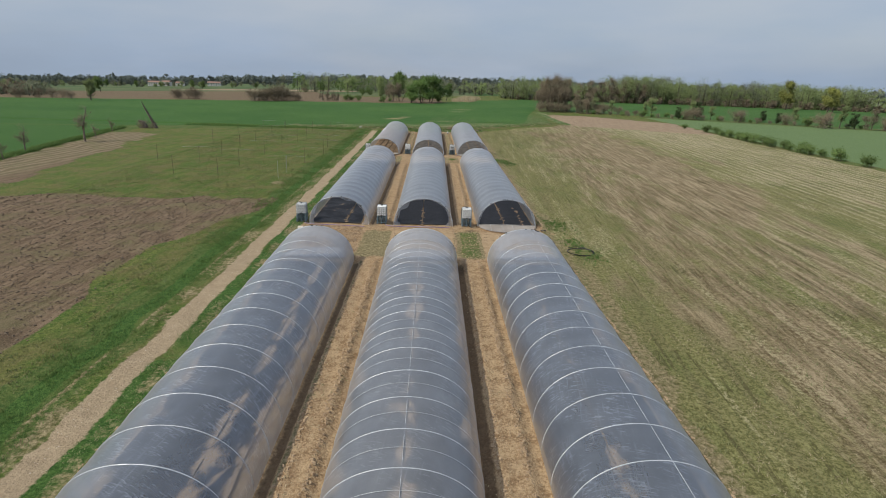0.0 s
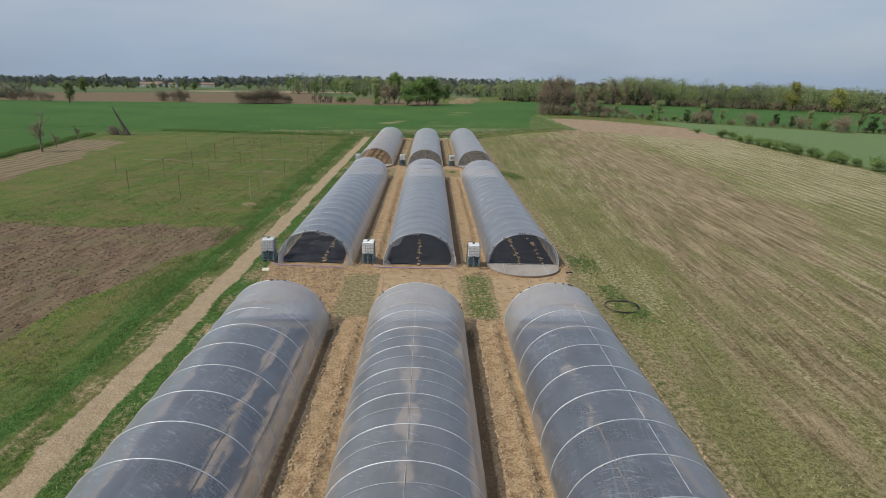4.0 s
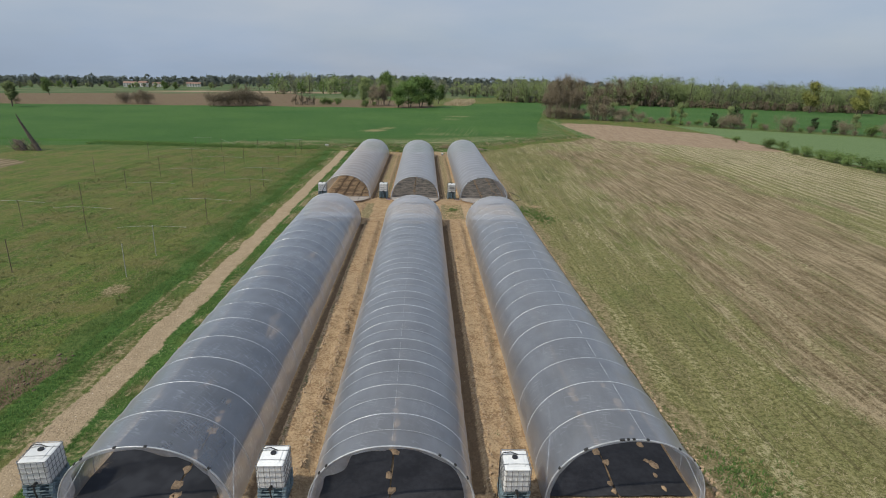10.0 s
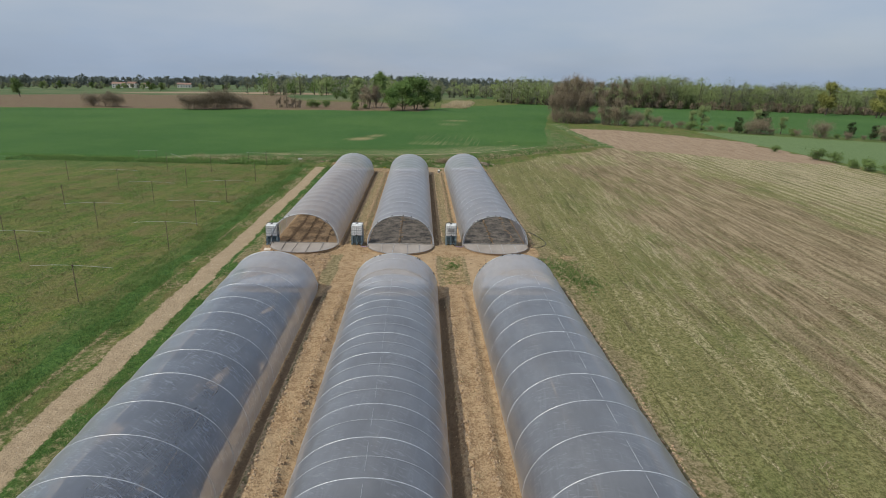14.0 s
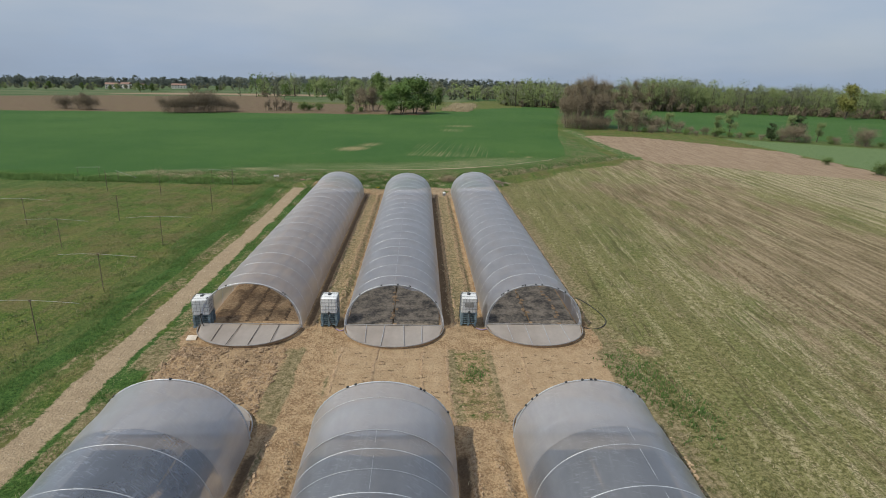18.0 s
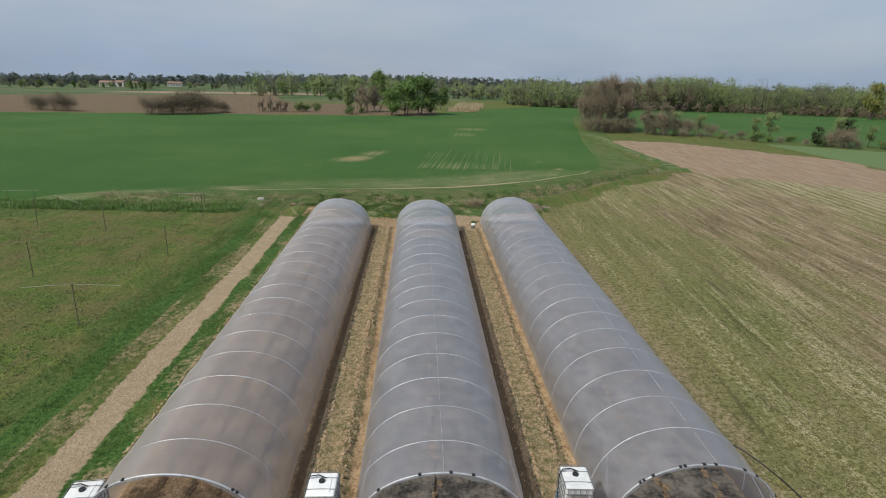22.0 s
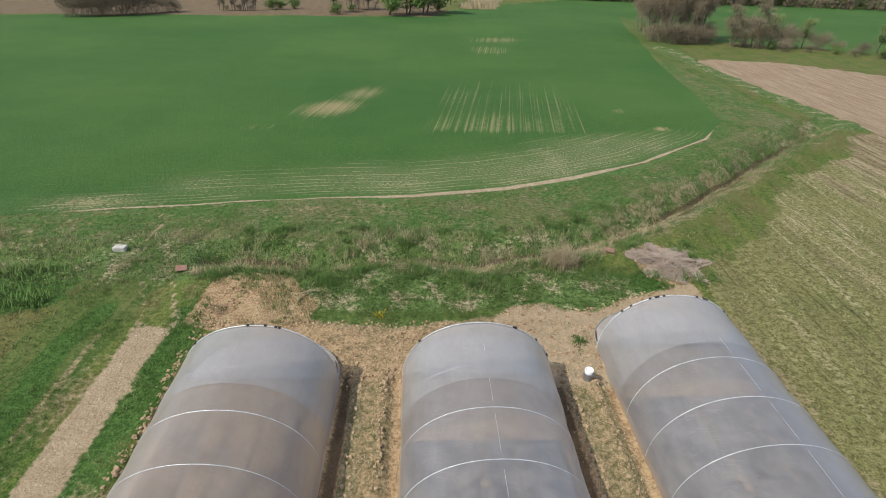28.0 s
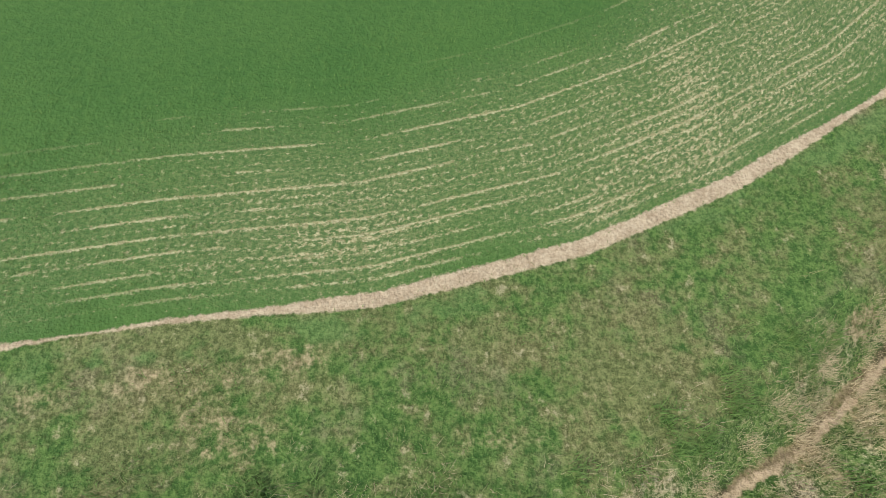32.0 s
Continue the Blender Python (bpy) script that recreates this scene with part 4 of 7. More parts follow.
def part(name, data, parent, label="", at=None):
    """Links a mesh, or a bmesh with its material given as a pair, as one part under a thing or a part."""
    if isinstance(data, tuple):
        bm, mat = data
        me = bpy.data.meshes.new(name)
        bm.to_mesh(me)
        bm.free()
        me.materials.append(mat)
        data = me
    ob = new(name, data)
    ob.parent = parent
    if at is not None:
        ob.matrix_basis = at
    if label:
        ob["label"] = label
    return ob


def box(bm, lo, hi, bevel=0.0):
    r = bmesh.ops.create_cube(bm, size=1.0)
    size, mid = Vector(hi) - Vector(lo), (Vector(hi) + Vector(lo)) / 2
    for v in r["verts"]:
        v.co = Vector((v.co.x * size.x, v.co.y * size.y, v.co.z * size.z)) + mid
    if bevel:
        edges = list({e for v in r["verts"] for e in v.link_edges})
        bmesh.ops.bevel(bm, geom=edges, offset=bevel, segments=2, affect="EDGES", profile=0.6)
    return bm


def boxed(lo, hi, bevel=0.0):
    return box(bmesh.new(), lo, hi, bevel)


def tube_arrays(points, radii, sides=6, closed=False):
    """Verts and quad faces of a tube along points."""
    P = np.asarray(points, float)
    n = len(P)
    radii = np.broadcast_to(np.asarray(radii, float), (n,))
    T = np.roll(P, -1, 0) - np.roll(P, 1, 0) if closed else np.gradient(P, axis=0)
    T /= np.maximum(np.linalg.norm(T, axis=1, keepdims=True), 1e-9)
    up = np.array((0.0, 0.0, 1.0)) if abs(T[:, 2]).mean() < 0.8 else np.array((1.0, 0.0, 0.0))
    A = np.cross(T, up)
    A /= np.maximum(np.linalg.norm(A, axis=1, keepdims=True), 1e-9)
    B = np.cross(T, A)
    ang = np.arange(sides) * 2 * np.pi / sides
    V = (P[:, None] + radii[:, None, None] * (np.cos(ang)[None, :, None] * A[:, None] + np.sin(ang)[None, :, None] * B[:, None])).reshape(-1, 3)
    i, j = np.meshgrid(np.arange(n if closed else n - 1), np.arange(sides), indexing="ij")
    i2, j2 = (i + 1) % n, (j + 1) % sides
    F = np.stack((i * sides + j, i * sides + j2, i2 * sides + j2, i2 * sides + j), -1).reshape(-1, 4)
    return V, F


def tube(name, points, radii, mat, sides=6, closed=False):
    V, F = tube_arrays(points, radii, sides, closed)
    return mesh_from(name, V, F, mat, True)


def joined(pieces):
    V, F, n = [], [], 0
    for v, f in pieces:
        V.append(v)
        F.append(f + n)
        n += len(v)
    return np.concatenate(V), np.concatenate(F)


def arch(u, sx=1.0, grow=0.0):
    """A point on the arch of a tunnel, u from -1 to 1 across it."""
    a = u * math.pi / 2
    x, z = math.sin(a), math.cos(a)
    return (HALF + grow) * sx * math.copysign(abs(x) ** 0.96, x), (CROWN + grow) * max(z, 0) ** 0.90


ARCH_U = [k / 16 for k in range(-16, 17)]


# ---- tunnels ----
def film_mesh(length, gap, seed, y0=0.0, y1=None, lift=0.0, mat=None, span=(-1.0, 1.0), hem=0.0, shift=0.0):
    """The skin: tight on the hoops, slack between them, creased by a noise of its own."""
    rng = random.Random(seed)
    y1 = length if y1 is None else y1
    ys = np.arange(y0, y1 + 0.01, gap / 8)
    us = np.linspace(span[0], span[1], 41)
    V = []
    for y in ys:
        cell = ((y - shift) / gap) % 1.0
        slack = math.sin(math.pi * cell) ** 2
        for u in us:
            x, z = arch(u)
            n = noise.noise(Vector((u * 3.0 + seed, y * 0.9, seed * 1.7))) + 0.5 * noise.noise(Vector((u * 7.0 + y * 0.8, y * 2.1 - u * 3, seed)))
            r = 1.0 - 0.012 * slack * (1 - abs(u) ** 3) + 0.0075 * n * (0.35 + slack) + lift / 3
            hang = hem * (0.5 + 0.5 * noise.noise(Vector((u * 3, seed, 4.0)))) if y == ys[0] else 0.0
            V.append((x * r, y - hang, max(z * r, -0.05) - (0.10 if abs(u) > 0.999 else 0)))
    n = len(us)
    i = (np.arange(len(ys) - 1)[:, None] * n + np.arange(n - 1)[None, :]).ravel()
    return mesh_from("film", V, np.column_stack((i, i + 1, i + n + 1, i + n)), mat, True)


HOOP = tube("hoop", [(arch(u, 1, -0.004)[0], 0, arch(u, 1, -0.004)[1]) for u in ARCH_U], 0.021, M_HOOP, 6)
HOOP_THIN = tube("hoop", [(arch(u, 1, -0.006)[0], 0, arch(u, 1, -0.006)[1]) for u in ARCH_U], 0.016, M_HOOP, 6)
END_HOOP = tube("end_hoop", [(arch(u, 1, 0.02)[0], 0, arch(u, 1, 0.02)[1]) for u in ARCH_U], 0.029, M_HOOP, 8)
STRAP = tube("strap", [(arch(u * 0.8, 1, 0.012)[0], 0, arch(u * 0.8, 1, 0.012)[1]) for u in ARCH_U], 0.007, M_HOOP, 4)
CLIP = bpy.data.meshes.new("clip")
_b = boxed((-0.05, -0.04, -0.03), (0.05, 0.04, 0.03), 0.012)
_b.to_mesh(CLIP)
_b.free()
CLIP.materials.append(M_CLIP)


def apron(parent, y, side, seed, raised=0.20):
    """The half-round end panel, hinged at the foot and let down on the earth outside."""
    depth = 2.62
    us, vs = np.linspace(-1, 1, 25), np.linspace(0, 1, 13)
    V = []
    for v in vs:
        for u in us:
            x = HALF * 0.985 * u
            reach = depth * math.sqrt(max(1 - u * u, 0)) ** 0.92
            z = raised + 0.035 * noise.noise(Vector((x * 0.8 + seed, v * 2.5, seed))) - 0.03 * v
            V.append((x, y + side * reach * v, z))
    n = len(us)
    i = (np.arange(len(vs) - 1)[:, None] * n + np.arange(n - 1)[None, :]).ravel()
    turned = (i, i + 1, i + n + 1, i + n) if side > 0 else (i, i + n, i + n + 1, i + 1)
    panel = part("end_panel", mesh_from("end_panel", V, np.column_stack(turned), M_NET, True), parent, "grey netting end panel folded down on the earth")
    rim = [(HALF * math.sin(a), y + side * depth * max(math.cos(a), 0) ** 0.92, raised - 0.02) for a in np.linspace(-math.pi / 2, math.pi / 2, 29)]
    part("panel_rim", tube("panel_rim", rim, 0.030, M_RIM, 6), panel)
    part("panel_rim", tube("panel_rim", [(-HALF, y, raised + 0.03), (0, y, raised + 0.05), (HALF, y, raised + 0.03)], 0.03, M_RIM, 6), panel)
    lip = []
    for a in np.linspace(-math.pi / 2, math.pi / 2, 29):
        px, py = HALF * math.sin(a), depth * max(math.cos(a), 0) ** 0.92
        lip += [(px, y + side * py, raised - 0.03), (px * 0.985, y + side * py * 0.985, 0.02)]
    j = np.arange(28) * 2
    part("panel_skirt", mesh_from("panel_skirt", lip, np.column_stack((j, j + 1, j + 3, j + 2)), M_SOIL_CLOD, True), panel, "earth-caked hem of the panel")
    for u in (-0.56, -0.19, 0.19, 0.56):
        reach = depth * math.sqrt(1 - u * u)
        lean = 0.12 * random.Random(seed + u).uniform(-1, 1)
        part("panel_strap", tube("panel_strap", [(HALF * u + lean * v, y + side * reach * v, raised + 0.035 - 0.02 * v) for v in (0, 0.3, 0.65, 0.98)], 0.018, M_CLIP if seed == 7 else M_HOOP, 5), panel)
    return panel


def tunnel(row, col):
    (y0, y1), cx = ROW_ENDS[row][col], CENTRES[col]
    length = y1 - y0
    count = round(length / 1.95)
    gap = length / count
    looks = ((("clear", M_FILM), ("dulled", M_FILM_MID), ("clear", M_FILM)), (("clear", M_FILM), ("dulled", M_FILM_MID), ("dulled", M_FILM_MID)), (("cloudy", M_FILM_OLD), ("greyed", M_FILM_GREY), ("greyed", M_FILM_GREY)))[row]
    t = thing("polytunnel", (cx, y0, 0), f"long arched polythene tunnel of {looks[col][0]} film over pale steel hoops", "polytunnel", "rows of polytunnels")
    seed = row * 3 + col + 1
    shift = HOOP_SHIFT[row][col]
    part("film", film_mesh(length, gap, seed, mat=looks[col][1], shift=shift), t, "thin translucent polythene skin")
    part("film_end", film_mesh(length, gap, seed, length - 1.55 * gap, length, 0.03, M_SKIRT, shift=shift), t, "milky doubled film at the end")
    for k in range(count + 1):
        part("hoop", END_HOOP if k in (0, count) else HOOP if row == 0 else HOOP_THIN, t, "", pose(0, k * gap + (shift if 0 < k < count else 0.0), 0))
        if k < count and col == 1 and row < 2:
            part("strap", STRAP, t, "", pose(0, (k + 0.5) * gap + shift, 0))
    ridge = [(0.0, y, CROWN - (0.07 if col == 0 else 0.012)) for y in np.linspace(0, length, 14)]
    if col != 2:
        part("purlin", tube("purlin", ridge, 0.010 if row == 0 else 0.006, M_HOOP, 5), t)
    else:
        part("purlin", tube("purlin", [(0.45, y, CROWN - 0.035) for y in np.linspace(0, length, 14)], 0.010 if row == 0 else 0.006, M_HOOP, 5), t)
    # clips on the end arches
    rng = random.Random(seed * 11)
    for yy, s in ((0.0, -1), (length, 1)):
        if row == 0 and s < 0:
            continue
        for k in range(11 if col == 2 else 5):
            u = rng.uniform(-0.75, 0.75)
            x, z = arch(u, 1, 0.05)
            part("clip", CLIP, t, "", pose(x, yy, z, 0, 90 * u, 0))
    # end braces on the outside of the first bay
    for s in (-1, 1):
        x0, z0 = arch(s * 0.62, 1, 0.01)
        x1, z1 = arch(s * 0.95, 1, 0.01)
        for ya, yb in ((gap, 0.0), (length - gap, length)):
            part("brace", tube("brace", [(x0 * (1 - v) + x1 * v, ya * (1 - v) + yb * v, arch(s * (0.62 * (1 - v) + 0.95 * v), 1, -0.03)[1]) for v in np.linspace(0, 1, 7)], 0.016, M_HOOP, 5), t)
    if row > 0:
        V = []
        us = np.linspace(-1, 1, 41)
        deep = 1.0 if (row, col) in ((1, 0), (1, 1)) else 0.35
        for u in us:
            x, z = arch(u)
            k = deep * (0.03 + 0.22 * max(0.0, noise.noise(Vector((u * 3.3, seed, 7.0)))) + 0.10 * abs(math.sin(u * 13 + seed)) * max(0.0, noise.noise(Vector((u * 2.1, seed, 3.0)))) + 0.24 * max(0.0, abs(u) - 0.5))
            V += [(x, -0.01, z), (x * (1 - k * 0.6), -0.05 + 0.03 * math.sin(u * 9), z * (1 - k * 0.6)), (x * (1 - k), 0.05 * math.sin(u * 14), z * (1 - k))]
        i = np.arange(len(us) - 1)[:, None] * 3 + np.arange(2)[None, :]
        i = i.ravel()
        part("film_drape", mesh_from("film_drape", V, np.column_stack((i, i + 3, i + 4, i + 1)), M_FILM_MID, True), t, "loose film hanging in the mouth")
    if (row, col) == (1, 0):
        # loose corner of the film swept out to the ground
        V, us, fs = [], np.linspace(0.42, 1.0, 15), np.linspace(0, 1, 9)
        for f in fs:
            for u in us:
                x, z = arch(u)
                w = ((u - 0.42) / 0.58) ** 1.6 * f
                fold = 0.05 * math.sin(u * 34 + f * 3) * f
                V.append((x + 0.18 * w + fold, -0.02 - 0.85 * w + fold, max(z * (1 - 0.30 * w), 0.05)))
        i = (np.arange(len(fs) - 1)[:, None] * 15 + np.arange(14)[None, :]).ravel()
        part("film_flap", mesh_from("film_flap", V, np.column_stack((i, i + 1, i + 16, i + 15)), M_SKIRT, True), t, "loose milky corner of film swept out to the ground")
    if row == 2 or (row, col) == (1, 2):
        apron(t, -0.03, -1, seed)
    apron(t, length + 0.03, 1, seed + 40)
    return t


for row in range(3):
    for col in range(3):
        tunnel(row, col)


# ---- cloths on the beds inside ----
def cloth(x0, x1, y0, y1, seed, mat, label):
    """A long ground cloth, rumpled, with a wavy hem."""
    xs, ys = np.linspace(x0, x1, 9), np.arange(y0, y1 + 0.1, 0.45)
    V = []
    for y in ys:
        for k, x in enumerate(xs):
            wob = 0.09 * noise.noise(Vector((x + seed, y * 0.7, 1.0))) if k in (0, len(xs) - 1) else 0
            V.append((x + wob, y + 0.10 * noise.noise(Vector((x * 1.3, seed, 2.0))) * (y in (ys[0], ys[-1])), 0.085 + 0.035 * noise.noise(Vector((x * 1.7, y * 1.1, seed)))))
    n = len(xs)
    i = (np.arange(len(ys) - 1)[:, None] * n + np.arange(n - 1)[None, :]).ravel()
    me = mesh_from("weed_mat", V, np.column_stack((i, i + 1, i + n + 1, i + n)), mat, True)
    va = np.array(V)
    less = 0.45 if x0 > 4.5 else 0.35 if y0 > 50 else 1.0
    spill = less * (np.exp(-((va[:, 0] - x1) / 0.40) ** 2) + np.exp(-((va[:, 0] - x0) / 0.40) ** 2))
    me.attributes.new("spill", "FLOAT", "POINT").data.foreach_set("value", spill.astype(np.float32))
    return tagged(new("weed_mat", me), label, "ground cloth", "ground cloths in the tunnels")


for row in range(3):
    for col in range(3):
        if (row, col) == (2, 0):
            continue
        (y0, y1), c = ROW_ENDS[row][col], CENTRES[col]
        mat, lab = (M_MAT, "black woven weed cloth laid along a tunnel bed") if row == 1 and col else (M_MAT_SOILED, "black woven weed cloth with tan earth spilled over it") if row < 2 else (M_MAT_DUSTY, "dusty dark weed cloth laid along a tunnel bed")
        for a, b in (((-2.93, 0.50), (0.56, 2.15)), ((-2.93, -0.15), (-0.07, 2.75)), ((-2.93, -0.15), (-0.07, 2.8)))[col]:
            cloth(c + a, c + b, y0 + (0.3 if row else 0.5), y1 - (2.9 if row == 2 else 0.7), row * 7 + col + a, mat, lab)


# earth scraps lying along the bare seam between the cloths
def scraps(row, col):
    (y0, y1), c = ROW_ENDS[row][col], CENTRES[col]
    rng = random.Random(row * 5 + col)
    pieces = []
    y = y0 + 0.4
    while y < (y0 + 7.5 if row == 1 else y1 - 3):
        for s in (0.0, 1.95 if col == 2 else -1.3 if rng.random() < 0.3 else 0.0):
            r = rng.uniform(0.10, 0.22) if row == 1 else rng.uniform(0.08, 0.20)
            cx, cy = c + s + (0.55 if col == 0 else -0.1) + rng.uniform(-0.15, 0.15), y + rng.uniform(-0.4, 0.4)
            ang = np.arange(8) * math.pi / 4
            rad = r * np.array([rng.uniform(0.6, 1.2) for _ in ang])
            ring = np.column_stack((cx + rad * np.cos(ang), cy + rad * np.sin(ang) * 1.4, np.full(8, 0.10)))
            V = np.vstack((ring, ring * 0.5 + np.array((cx, cy, 0.30)) * 0.5))
            V[8:, 2] = 0.135
            k = np.arange(8)
            F = np.column_stack((k, (k + 1) % 8, 8 + (k + 1) % 8, 8 + k))
            F = np.vstack((F, ((8, 9, 10, 11), (11, 12, 13, 14), (8, 11, 14, 15))))
            pieces.append((V, F))
            if not s and col != 2:
                break
        y += rng.uniform(0.9, 2.4) if row == 0 else rng.uniform(0.4, 0.9)
    V, F = joined(pieces)
    tagged(new("earth_scraps", mesh_from("earth_scraps", V, F, M_CRUMBLED, True)), "tan earth crumbled over the seams of the cloth", "earth", kind="stuff")


for row in range(3):
    for col in range(3):
        if row and (row, col) != (2, 0):
            scraps(row, col)


# ---- water tanks on pallets ----
def pallet_meshes():
    out = {}
    b = bmesh.new()
    box(b, (-0.5, -0.06, 0), (0.5, 0.06, 0.022), 0.004)
    out["deck_board"] = b
    b = bmesh.new()
    box(b, (-0.07, -0.55, 0.0), (0.07, 0.55, 0.022), 0.004)
    out["runner"] = b
    b = bmesh.new()
    box(b, (-0.07, -0.07, 0), (0.07, 0.07, 0.09), 0.008)
    out["block"] = b
    made = {}
    for k, v in out.items():
        me = bpy.data.meshes.new(k)
        v.to_mesh(me)
        v.free()
        me.materials.append(M_PALLET)
        made[k] = me
    return made


PAL = pallet_meshes()


def pallet(at, turn):
    p = thing("pallet", at, "blue-grey plastic pallet in a stack under a water tank", "pallet", "stacked pallets", turn)
    for y in np.linspace(-0.49, 0.49, 5):
        part("deck_board", PAL["deck_board"], p, "", pose(0, y, 0.113))
    for x in (-0.43, 0, 0.43):
        part("runner", PAL["runner"], p, "", pose(x, 0, 0.0))
        for y in (-0.46, 0, 0.46):
            part("block", PAL["block"], p, "", pose(x, y, 0.022))
    return p


def tank_body():
    b = boxed((-0.465, -0.53, 0.02), (0.465, 0.53, 0.98), 0.07)
    box(b, (-0.30, -0.36, 0.97), (0.30, 0.36, 1.0), 0.02)
    return b


def ibc_tank(at, turn, display):
    t = thing("water_tank", at, "white plastic water tank in a steel cage on stacked pallets", "water tank", "water tanks by the tunnels", turn)
    body = part("tank", (tank_body(), M_TANK), t, "white plastic tank")
    r = bmesh.new()
    bmesh.ops.create_cone(r, cap_ends=True, segments=18, radius1=0.105, radius2=0.10, depth=0.05)
    part("lid", (r, M_BLACK), body, "black screw lid", pose(-0.02, 0.1, 1.02))
    for k, z in enumerate((0.06, 0.29, 0.52, 0.75, 0.97)):
        ring = [(-0.49, -0.555, z), (0.49, -0.555, z), (0.49, 0.555, z), (-0.49, 0.555, z)]
        pts = []
        for (ax, ay, az), (bx, by, bz) in zip(ring, ring[1:] + ring[:1]):
            pts += [(ax + (bx - ax) * f, ay + (by - ay) * f, az) for f in (0.04, 0.5, 0.96)]
        part("cage_ring", tube("cage_ring", pts, 0.013, M_CAGE, 5, True), t)
    for s in (-1, 1):
        for x in np.linspace(-0.4, 0.4, 5):
            part("cage_bar", tube("cage_bar", [(x, s * 0.565, 0.03), (x, s * 0.565, 0.5), (x, s * 0.565, 0.99)], 0.011, M_CAGE, 5), t)
        for y in np.linspace(-0.46, 0.46, 6):
            part("cage_bar", tube("cage_bar", [(s * 0.50, y, 0.03), (s * 0.50, y, 0.5), (s * 0.50, y, 0.99)], 0.011, M_CAGE, 5), t)
    for y in (-0.25, 0.25):
        part("top_bar", tube("top_bar", [(-0.49, y, 1.0), (0, y, 1.015), (0.49, y, 1.0)], 0.012, M_CAGE, 5), t)
    b = bmesh.new()
    bmesh.ops.create_cone(b, cap_ends=True, segments=14, radius1=0.06, radius2=0.05, depth=0.16, matrix=pose(0, -0.60, 0.09, 90))
    box(b, (-0.09, -0.70, 0.07), (0.09, -0.66, 0.11), 0.01)
    part("valve", (b, M_BLACK), t, "black outlet valve")
    part("hose", tube("hose", [(0, -0.68, 0.07), (0.03, -0.74, -0.1), (0.10, -0.78, -0.4), (0.2, -0.8, -0.66), (0.42, -0.82, -0.82)], 0.028, M_BLACK, 6), t, "black outlet hose")
    part("filling_hose", tube("filling_hose", [(0.1, 0.22, 1.03), (-0.15, 0.3, 1.08), (-0.42, 0.28, 1.06), (-0.54, 0.2, 0.9), (-0.55, 0.1, 0.2), (-0.56, 0.0, -0.5), (-0.62, -0.1, -0.86)], 0.02, M_BLACK, 6), t, "black filling hose")
    if display:
        part("plate", (boxed((-0.28, -0.585, 0.42), (0.28, -0.575, 0.72), 0.004), M_CAGE), t, "grey steel plate")
    return t


TANKS = ((-13.35, 53.1, 4, 0), (-5.05, 52.9, 0, 0), (3.72, 52.7, 0, 0), (-12.3, 102.2, 6, 0), (-4.72, 102.4, 0, 0), (3.85, 102.6, -2, 1))
for tx, ty, turn, display in TANKS:
    base = float(ground_height(np.array([tx]), np.array([ty]))[0]) + 0.02
    for k in range(6):
        pallet((tx + 0.012 * ((k * 7) % 3 - 1), ty + 0.015 * ((k * 5) % 3 - 1), base + 0.136 * k), turn + ((k * 3) % 4 - 1.5) * 0.8)
    ibc_tank((tx, ty, base + 0.136 * 6), turn, display)


# ---- trees and shrubs ----
def branch(rng, start, way, length, radius, bend, n=5):
    pts, rad = [np.array(start)], [radius]
    d = np.array(way, float)
    for k in range(n):
        d = d + np.array([rng.uniform(-bend, bend) for _ in range(3)]) + np.array((0, 0, 0.08))
        d /= np.linalg.norm(d)
        pts.append(pts[-1] + d * length / n)
        rad.append(radius * (1 - 0.85 * (k + 1) / n))
    return np.array(pts), np.array(rad)


